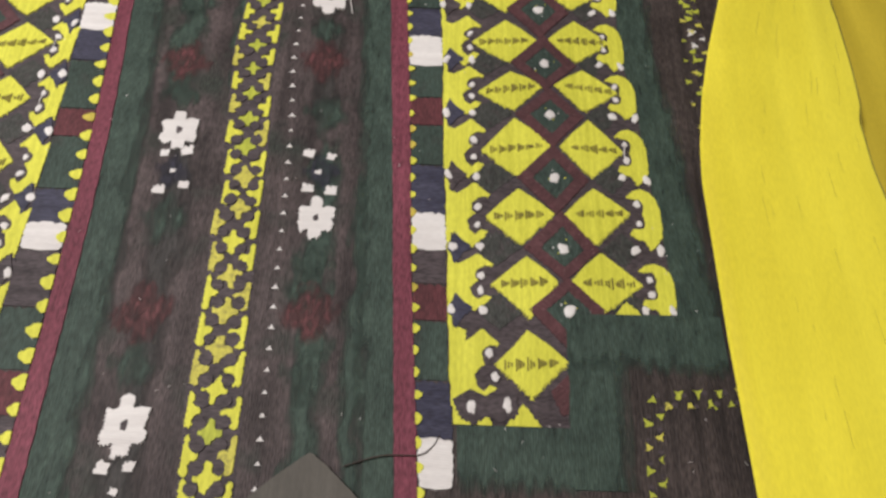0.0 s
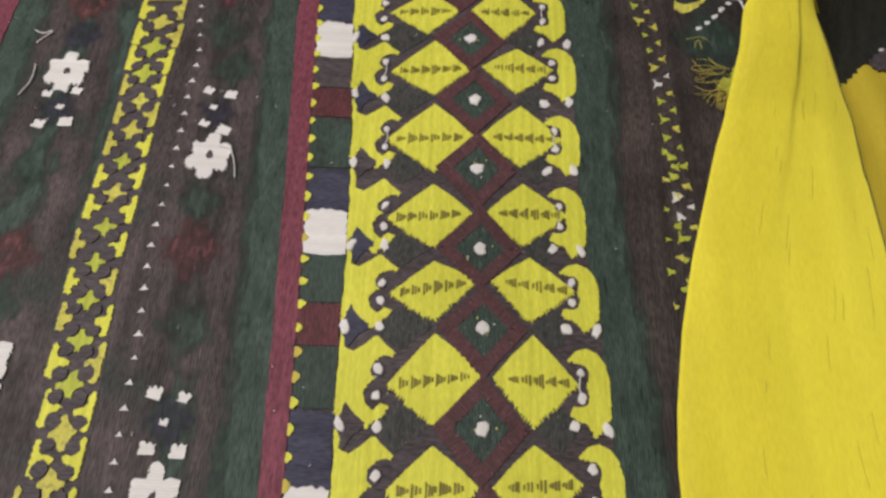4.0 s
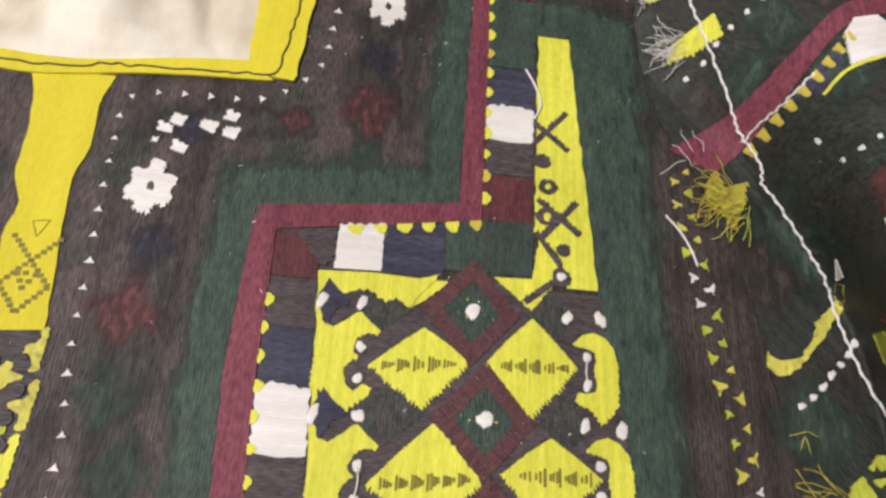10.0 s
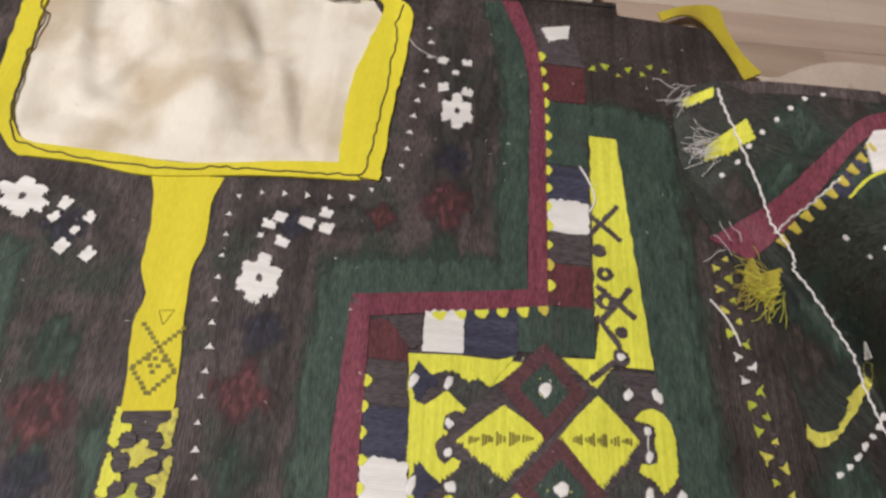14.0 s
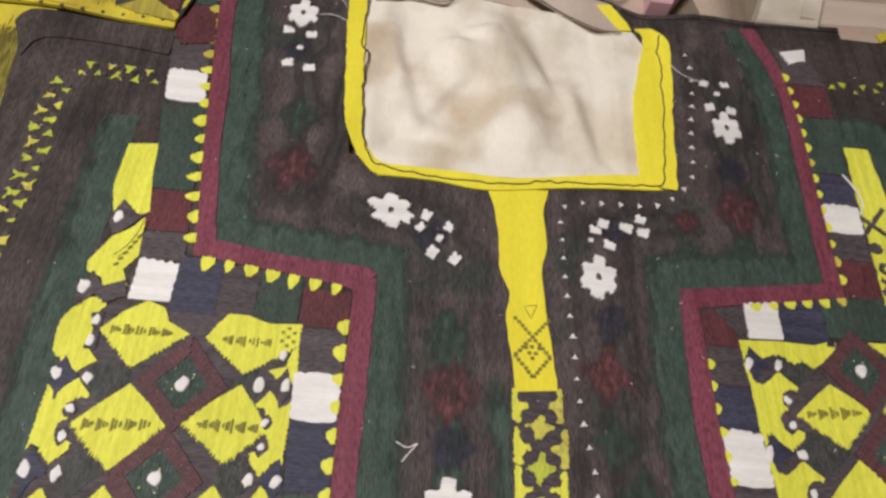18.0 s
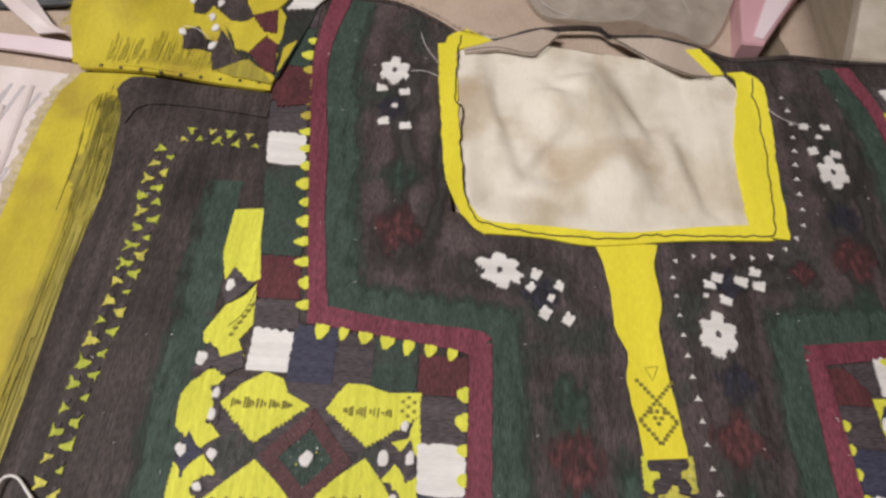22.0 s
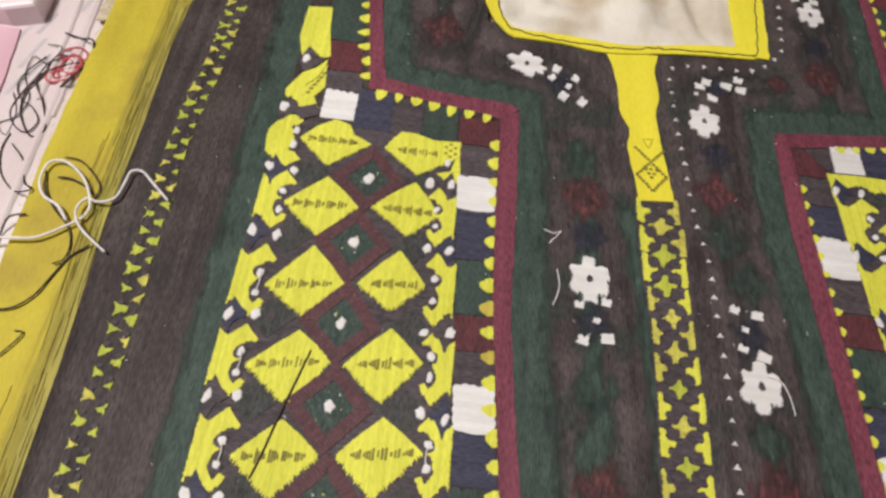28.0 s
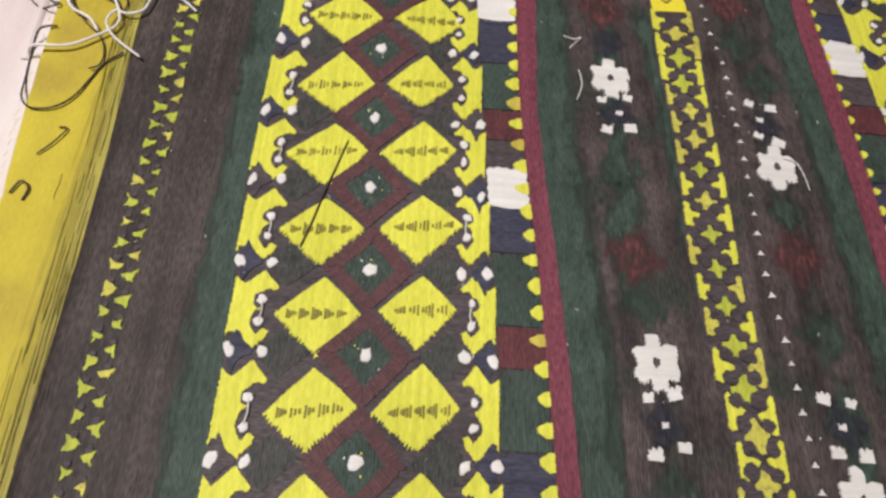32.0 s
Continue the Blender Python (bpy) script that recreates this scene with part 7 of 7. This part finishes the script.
yarn("dark_yarn", "loose loops of dark brown yarn on the white sheet", [(-33.7, 44.0), (-34.2, 42.9), (-34.4, 41.8), (-33.9, 40.9), (-33.1, 40.4), (-32.5, 39.6), (-32.7, 38.8), (-33.4, 39.0), (-34.1, 40.0), (-34.0, 41.3), (-33.7, 42.3), (-33.3, 43.6), (-32.2, 44.3), (-31.8, 43.4), (-31.8, 42.0)], 0.4, YARN_DARK, lift=1.8)
yarn("dark_yarn", "thin dark yarn crossing the loose loops", [(-34.0, 44.9), (-33.1, 44.7), (-33.5, 43.5), (-34.4, 43.9), (-34.3, 42.5), (-33.5, 41.0), (-33.6, 39.7), (-34.3, 39.1), (-33.7, 38.5), (-33.8, 40.0), (-34.4, 41.2)], 0.3, YARN_DARK, lift=1.8)
yarn("red_yarn", "small tangle of red yarn caught in the dark yarn", [(-32.9, 43.9), (-32.0, 44.3), (-31.8, 43.2), (-32.8, 42.6), (-33.0, 43.4), (-32.2, 43.0), (-31.6, 43.5), (-32.4, 44.4), (-32.8, 43.1), (-32.1, 42.4)], 0.5, YARN_RED, lift=2.4)
yarn("red_yarn", "loose loops of pinkish red yarn under the dark yarn", [(-33.0, 44.6), (-32.2, 44.9), (-31.6, 44.4), (-31.9, 43.6), (-32.7, 43.2), (-33.2, 42.7), (-32.9, 42.2), (-32.2, 42.5), (-31.7, 43.0), (-32.3, 43.9), (-33.1, 44.1)], 0.6, YARN_RED, lift=2.0)
yarn("dark_yarn", "short curl of dark yarn on the yellow border", [(-29.9, 24.6), (-29.6, 25.2), (-29.2, 24.9), (-29.3, 24.3)], 0.5, YARN_DARK, lift=1.4)
yarn("dark_yarn", "short dark thread curl on the yellow border", [(-29.4, 26.6), (-28.9, 27.2), (-28.5, 28.0), (-28.9, 28.1)], 0.4, YARN_DARK, lift=1.4)
zig = [(25.8, 59.6), (25.9, 58.6), (26.2, 57.4), (26.7, 55.7), (27.2, 53.9), (27.5, 52.2), (27.6, 51.2), (28.1, 50.3), (28.5, 49.4), (28.4, 48.7), (29.0, 47.9), (29.7, 46.6), (30.2, 45.4), (30.6, 44.3), (30.6, 43.1), (30.9, 41.9), (31.3, 40.6), (32.1, 39.0), (32.8, 37.8)]


def on_sleeve(line, over):
    """Points of a thread that lies on the raised sleeve, in cm and mm."""
    out = []
    for i, (x, y) in enumerate(spline(line, 4)):
        x += (0.05 if i % 2 else -0.05) * rnd.uniform(0.3, 1.6)
        k = 1 - fold_height(x, y) / VIEWPOINT[2]
        p = Vector((VIEWPOINT[0] + (x - VIEWPOINT[0]) * k, VIEWPOINT[1] + (y - VIEWPOINT[1]) * k, VIEWPOINT[2] + ((sleeve_hill(x, y) + 1.3) / 10 - VIEWPOINT[2]) * k))
        p += (Vector(VIEWPOINT) - p).normalized() * over
        out.append((p.x, p.y, p.z * 10))
    return out


basting = tube("white_yarn", on_sleeve(zig, 0.1), 0.58, YARN_WHITE, wobble=0.3, per=3)
tagged(basting, "long white basting yarn running across the dark sleeve", "thread")
basting = tube("white_yarn", on_sleeve([(27.7, 50.6), (28.8, 51.7), (29.9, 52.6), (31.0, 53.6), (32.0, 54.6)], 0.08), 0.5, YARN_WHITE, wobble=0.3, per=3)
tagged(basting, "thin white basting stitch beside the maroon band", "thread")
yarn("white_thread", "short stiff white thread lying on the dark border", [(23.9, 46.7), (24.5, 45.9), (24.9, 45.1), (25.1, 44.5)], 0.5, YARN_WHITE, lift=2.2)
yarn("white_thread", "fine pale thread curling from the neck facing", [(8.4, 60.3), (9.0, 59.4), (10.0, 58.9), (10.9, 58.8)], 0.2, YARN_WHITE, lift=2.4)
yarn("white_thread", "fine pale thread sticking out of the neck facing", [(-10.7, 60.3), (-11.5, 60.6), (-12.4, 60.5)], 0.2, YARN_WHITE, lift=2.4)
yarn("white_thread", "fine pale thread on the collar", [(-10.8, 61.4), (-11.6, 62.6), (-12.0, 63.8)], 0.2, YARN_WHITE, lift=2.4)
yarn("white_thread", "white thread tail hanging from a stitched flower", [(4.7, 30.1), (5.3, 29.9), (5.6, 29.2), (5.75, 28.4)], 0.3, YARN_WHITE, lift=2.8)
yarn("white_thread", "white thread scrap beside the long panel", [(17.8, 53.2), (18.2, 52.4), (18.5, 51.4), (18.2, 50.6)], 0.5, YARN_WHITE, lift=2.6)
yarn("white_thread", "tuft of white thread on the maroon band", [(-5.9, 36.6), (-5.4, 36.4), (-5.0, 36.6), (-5.4, 36.1), (-5.6, 35.8)], 0.3, YARN_WHITE, lift=2.2)
yarn("white_thread", "thin white thread lying along the green band", [(-5.2, 34.4), (-5.1, 33.4), (-5.4, 32.4)], 0.3, YARN_WHITE, lift=2.0)
yarn("dark_thread", "thin black thread over a white block", [(7.6, 2.4), (9.2, 2.9), (10.8, 3.0), (11.4, 3.4), (11.7, 3.9)], 0.3, YARN_DARK, lift=2.6)


# ---- things round the dress ----
def sheet_thing(name, label, category, left, right, material, z, relief, across=16, step=0.8, thick=1.2):
    ob = ribbon(name, left, right, material, None, z=z, thick=thick, across=across, step=step, jag=0.04, base=relief)
    return tagged(ob, label, category)


def soft_waves(a, f):
    return lambda x, y: a * (math.sin(f * x + 0.6 * f * y) + 0.7 * math.sin(0.8 * f * y - 1.3 * f * x + 1) + 0.5 * math.sin(2.1 * f * x + 1.7 * math.sin(f * y)))


def amber_bowl(x, y, r):
    bowl = thing("bowl", "glossy amber brown bowl turned upside down on the mat", "bowl")
    bm = bmesh.new()
    prof = [(1.03, 0), (1.04, 2), (1.0, 3), (0.99, 10), (0.94, 20), (0.84, 30), (0.68, 38), (0.46, 43.5), (0.44, 47), (0.40, 47.5), (0.38, 44.5), (0.01, 44.5)]
    rings = [[bm.verts.new(((x + r * f * math.cos(a)) * CM, (y + r * f * math.sin(a)) * CM, (h - 7.5) * MM)) for a in (2 * math.pi * k / 40 for k in range(40))] for f, h in prof]
    for p, q in zip(rings, rings[1:]):
        for k in range(40):
            bm.faces.new((p[k], p[(k + 1) % 40], q[(k + 1) % 40], q[k]))
    bm.faces.new(rings[0]), bm.faces.new(rings[-1])
    smooth(part("body", bm, AMBER, bowl))


amber_bowl(-10.2, 73.4, 4.7)


def plastic_bag():
    bag = sheet_thing("plastic_bag", "crumpled clear plastic bag lying beyond the collar", "bag", [(-1.6, 66.0), (-4.8, 66.9), (-6.0, 69.0), (-6.0, 71.6), (-4.7, 74.3), (-3, 80)], [(5.0, 65.0), (6.2, 65.5), (7.6, 68.1), (8.3, 70.8), (6.8, 75.0), (5.5, 80)], FILM, -4.0,
                      lambda x, y: 6 + 3.0 * math.sin(0.55 * x + 0.3 * y) + 2.2 * math.sin(0.9 * y - 0.5 * x) + 1.2 * math.sin(1.7 * x + math.sin(y)), across=40, step=0.35, thick=0.4)
    for i in range(9):
        for j in range(4):
            knot(bag, 3.6 + i * 0.40 - 0.1 * j, 72.0 + j * 0.6 - 0.16 * i, 0.11, z=-3.4, name="printed_dot", material=FILM_PALE, height=0.2, base=lambda x, y: 6 + 3.0 * math.sin(0.55 * x + 0.3 * y) + 2.2 * math.sin(0.9 * y - 0.5 * x) + 1.2 * math.sin(1.7 * x + math.sin(y)))


    flat = lambda x, y: 6 + 3.0 * math.sin(0.55 * x + 0.3 * y) + 2.2 * math.sin(0.9 * y - 0.5 * x) + 1.2 * math.sin(1.7 * x + math.sin(y))
    blue = plain("blue_print", (0.22, 0.38, 0.62), (0.34, 0.52, 0.74), rough=0.3)
    patch("blue_print", [(1.2, 73.6), (1.3, 71.2), (1.5, 69.3), (1.7, 69.5), (1.6, 71.6), (1.6, 73.5)], blue, bag, z=-3.5, thick=0.1, base=flat)
    # whitish tubes put the highlights of the film's creases into colour
    for pts in ([(1.9, 70.7), (2.0, 68.5), (1.5, 66.4), (0.1, 65.6)], [(3.6, 73.9), (4.5, 71.7), (4.7, 68.9), (4.9, 67.3)], [(-5.4, 70.3), (-4.5, 67.6), (-3.0, 66.6), (-1.3, 66.4)], [(-3.8, 73.0), (-2.6, 70.6), (-2.2, 68.4)]):
        tube("crease", [(x, y, flat(x, y) - 3.4) for x, y in pts], 0.35, FILM_PALE, bag, per=4, sides=5)


plastic_bag()


def slab(name, label, category, pts, z0, z1, material, panels=()):
    """A flat-topped moulded piece with softened upper edges; panels: (outline, material) laid on it."""
    bm = bmesh.new()
    cx, cy = sum(p[0] for p in pts) / len(pts), sum(p[1] for p in pts) / len(pts)
    levels = [(1.0, z0), (1.0, z1 - 2), (0.985, z1 - 0.6), (0.96, z1)]
    rings = [[bm.verts.new(((cx + (x - cx) * f) * CM, (cy + (y - cy) * f) * CM, z * MM)) for x, y in pts] for f, z in levels]
    for p, q in zip(rings, rings[1:]):
        for k in range(len(pts)):
            bm.faces.new((p[k], p[(k + 1) % len(pts)], q[(k + 1) % len(pts)], q[k]))
    bm.faces.new(rings[-1]), bm.faces.new(rings[0])
    ob = tagged(part(name, bm, material), label, category)
    for n, out, m in panels:
        patch(n, out, m, ob, z=z1 + 0.2, thick=1.0, base=lambda x, y: 0.0)
    return ob


slab("pink_tray", "pink plastic tray with a paler slanted rim", "tray", [(7.6, 64.6), (9.0, 64.6), (11.8, 69.0), (18.0, 77.6), (20.5, 82), (6.0, 82), (6.6, 76.0), (8.4, 70.2)], -8.5, 8, PINK, (("rim", [(8.3, 65.0), (8.9, 64.9), (11.7, 69.2), (17.8, 77.7), (20.2, 81.6), (16.4, 81.6), (11.2, 72.0)], PINK_PALE),))
# dark sheet added to stand for the shaded gap between tray and board
sheet_thing("taupe_cloth", "dark taupe sheet added as the shade between tray and board", "cloth", [(8.6, 63.8), (11.8, 69.0), (18.4, 78)], [(16.0, 63.8), (18.0, 69.0), (22, 78)], GAP_SHADE, -9.0, soft_waves(0.4, 0.3), across=8)
slab("cream_board", "cream painted wooden board with a long groove", "board", [(14.7, 64.6), (18.9, 64.8), (21.2, 71.0), (24.0, 79.0), (20.2, 79.0), (17.2, 71.0)], -8.5, 3, CREAM_WOOD, (("raised_strip", [(17.7, 65.2), (18.6, 65.2), (23.6, 78.6), (22.6, 78.6)], CREAM_WOOD),))


def charcoal_cloth():
    sheet_thing("dark_cloth", "blackish green cloth lying beside the charcoal print", "cloth", [(-25.6, 66.0), (-26.2, 68), (-26.6, 71), (-26.8, 74)], [(-17.0, 66.0), (-16.7, 68), (-17.0, 71), (-17.4, 74)], DARK_SLEEVE, -6.1, soft_waves(1.6, 0.35), across=12, step=0.9)
    ob = sheet_thing("printed_cloth", "charcoal cloth printed with small white spots and pale ribbons", "cloth", [(-46, 62.5), (-47, 70), (-47, 80), (-46, 90)], [(-16.5, 66.0), (-16.0, 70), (-18, 80), (-18, 90)], CHARCOAL, -6.5, soft_waves(1.6, 0.35), across=36, step=0.9)
    f = soft_waves(1.6, 0.35)
    for pts in ([(-38.5, 69.5), (-37.2, 66.5), (-33.4, 62.0), (-32.4, 61.4), (-34.0, 61.2), (-36.6, 63.4), (-39.5, 66)], [(-31.7, 66.3), (-29.6, 68.5), (-28.8, 68.0), (-30.8, 65.8)], [(-22.0, 68.0), (-22.6, 70.4), (-21.2, 70.6), (-20.7, 68.2)], [(-20.6, 71.2), (-17.4, 72.6), (-17.2, 73.4), (-21.0, 72.2)]):
        patch("pale_ribbon", pts, PALE, ob, z=-5.2, thick=0.4, step=0.5, jag=0.03, base=f)
    for i in range(60):
        x, y = rnd.uniform(-38, -19), rnd.uniform(66, 78)
        knot(ob, x, y, rnd.uniform(0.1, 0.22), z=-5.3, name="white_spot", material=WHITE, height=0.3, base=f)


charcoal_cloth()
sheet_thing("plastic_film", "crumpled pale plastic film beside the bowl", "film", [(-18.6, 66.9), (-18.2, 69.5), (-17.8, 73)], [(-14.8, 66.4), (-14.6, 69.2), (-15.4, 73)], FILM_PALE, -4.5, soft_waves(1.5, 0.9), across=10, step=0.4, thick=0.4)


def pale_cloth():
    f = soft_waves(0.5, 0.35)
    ob = sheet_thing("printed_sheet", "white sheet with faint lilac stripes beside the dress", "sheet", [(-52, 10), (-52, 30), (-52, 50), (-52, 59.8)], [(-28.6, 10), (-29.6, 30), (-30.6, 50), (-30.8, 58.6)], PALE, -7.6, f, across=30, step=1.0)
    lilac = cloth("lilac_print", (0.42, 0.38, 0.40), (0.60, 0.56, 0.58), pitch=0.7, bump=0.1)
    for i in range(26):
        y = rnd.uniform(40, 57)
        x = -32.0 - rnd.random() * 4.5
        ln = rnd.uniform(0.8, 3.0)
        patch("printed_dash", turned([(-0.1, -ln / 2), (0.12, -ln / 2), (0.1, ln / 2), (-0.12, ln / 2)], x, y, -14 + rnd.uniform(-8, 8)), lilac, ob, z=-6.35, thick=0.05, step=0.6, base=f)
    slab("pink_tray", "large pale pink plastic tray beside the yarn", "tray", [(-52, 46.0), (-36.4, 46.0), (-34.9, 46.6), (-35.2, 50.0), (-36.4, 55.0), (-52, 55.0)], -8.0, 7, PINK_PALE)
    sheet_thing("pink_cloth", "soft pink cloth lying on the white sheet", "cloth", [(-52, 20), (-52, 30), (-52, 38), (-52, 45.8)], [(-34.6, 20), (-34.4, 30), (-34.7, 38), (-35.9, 45.8)], PINK_CLOTH, -6.2, f, across=20, step=0.8)
    for line, w in (([(-33.2, 57.5), (-32.9, 52), (-32.5, 46), (-32.2, 40), (-31.8, 32)], 0.22), ([(-34.2, 56), (-33.8, 51), (-33.4, 46.5), (-33.0, 41)], 0.16), ([(-32.6, 50), (-32.2, 45), (-31.9, 40)], 0.12)):
        ribbon("sheet_fold", [(x - w, y) for x, y in line], [(x + w, y) for x, y in line], PALE, ob, z=-6.6, thick=0.5, across=4, step=0.5, jag=0.03, base=f, lift=lambda a, b: 1.3 * math.sin(math.pi * a))
    sheet_thing("pink_ribbon", "pale pink folded band above the white sheet", "band", [(-44, 59.9), (-38, 60.2), (-31.6, 59.7)], [(-44, 61.6), (-38, 61.4), (-31.8, 60.9)], PINK_PALE, -6.0, f, across=3)


pale_cloth()
sheet_thing("grey_cloth", "folded corner of plain grey-brown cloth on the bib", "cloth", [(6.1, 2.9), (4.0, 1.2), (1.0, -2.0)], [(6.3, 2.9), (8.4, 1.1), (11.2, -2.0)], GREY_CLOTH, 2.5, hill, across=10, step=0.4, thick=1.0)


def lint():
    """Specks of pale fluff caught all over the dark stitching."""
    bm = bmesh.new()
    for _ in range(260):
        x, y = rnd.uniform(-26, 27), rnd.uniform(0, 63)
        a, ln, z = rnd.uniform(0, math.pi), rnd.uniform(0.02, 0.09), hill(x, y) + 2.0
        w = rnd.uniform(0.008, 0.02)
        p = turned([(-ln, -w), (ln, -w), (ln, w), (-ln, w)], x, y, math.degrees(a))
        low = [bm.verts.new((u * CM, v * CM, z * MM)) for u, v in p]
        top = bm.verts.new((x * CM, y * CM, (z + 0.25) * MM))
        for k in range(4):
            bm.faces.new((low[k], low[(k + 1) % 4], top))
        bm.faces.new(low)
    tagged(part("lint", bm, YARN_WHITE), "pale specks of lint caught on the dark stitching", "lint", kind="stuff")


lint()
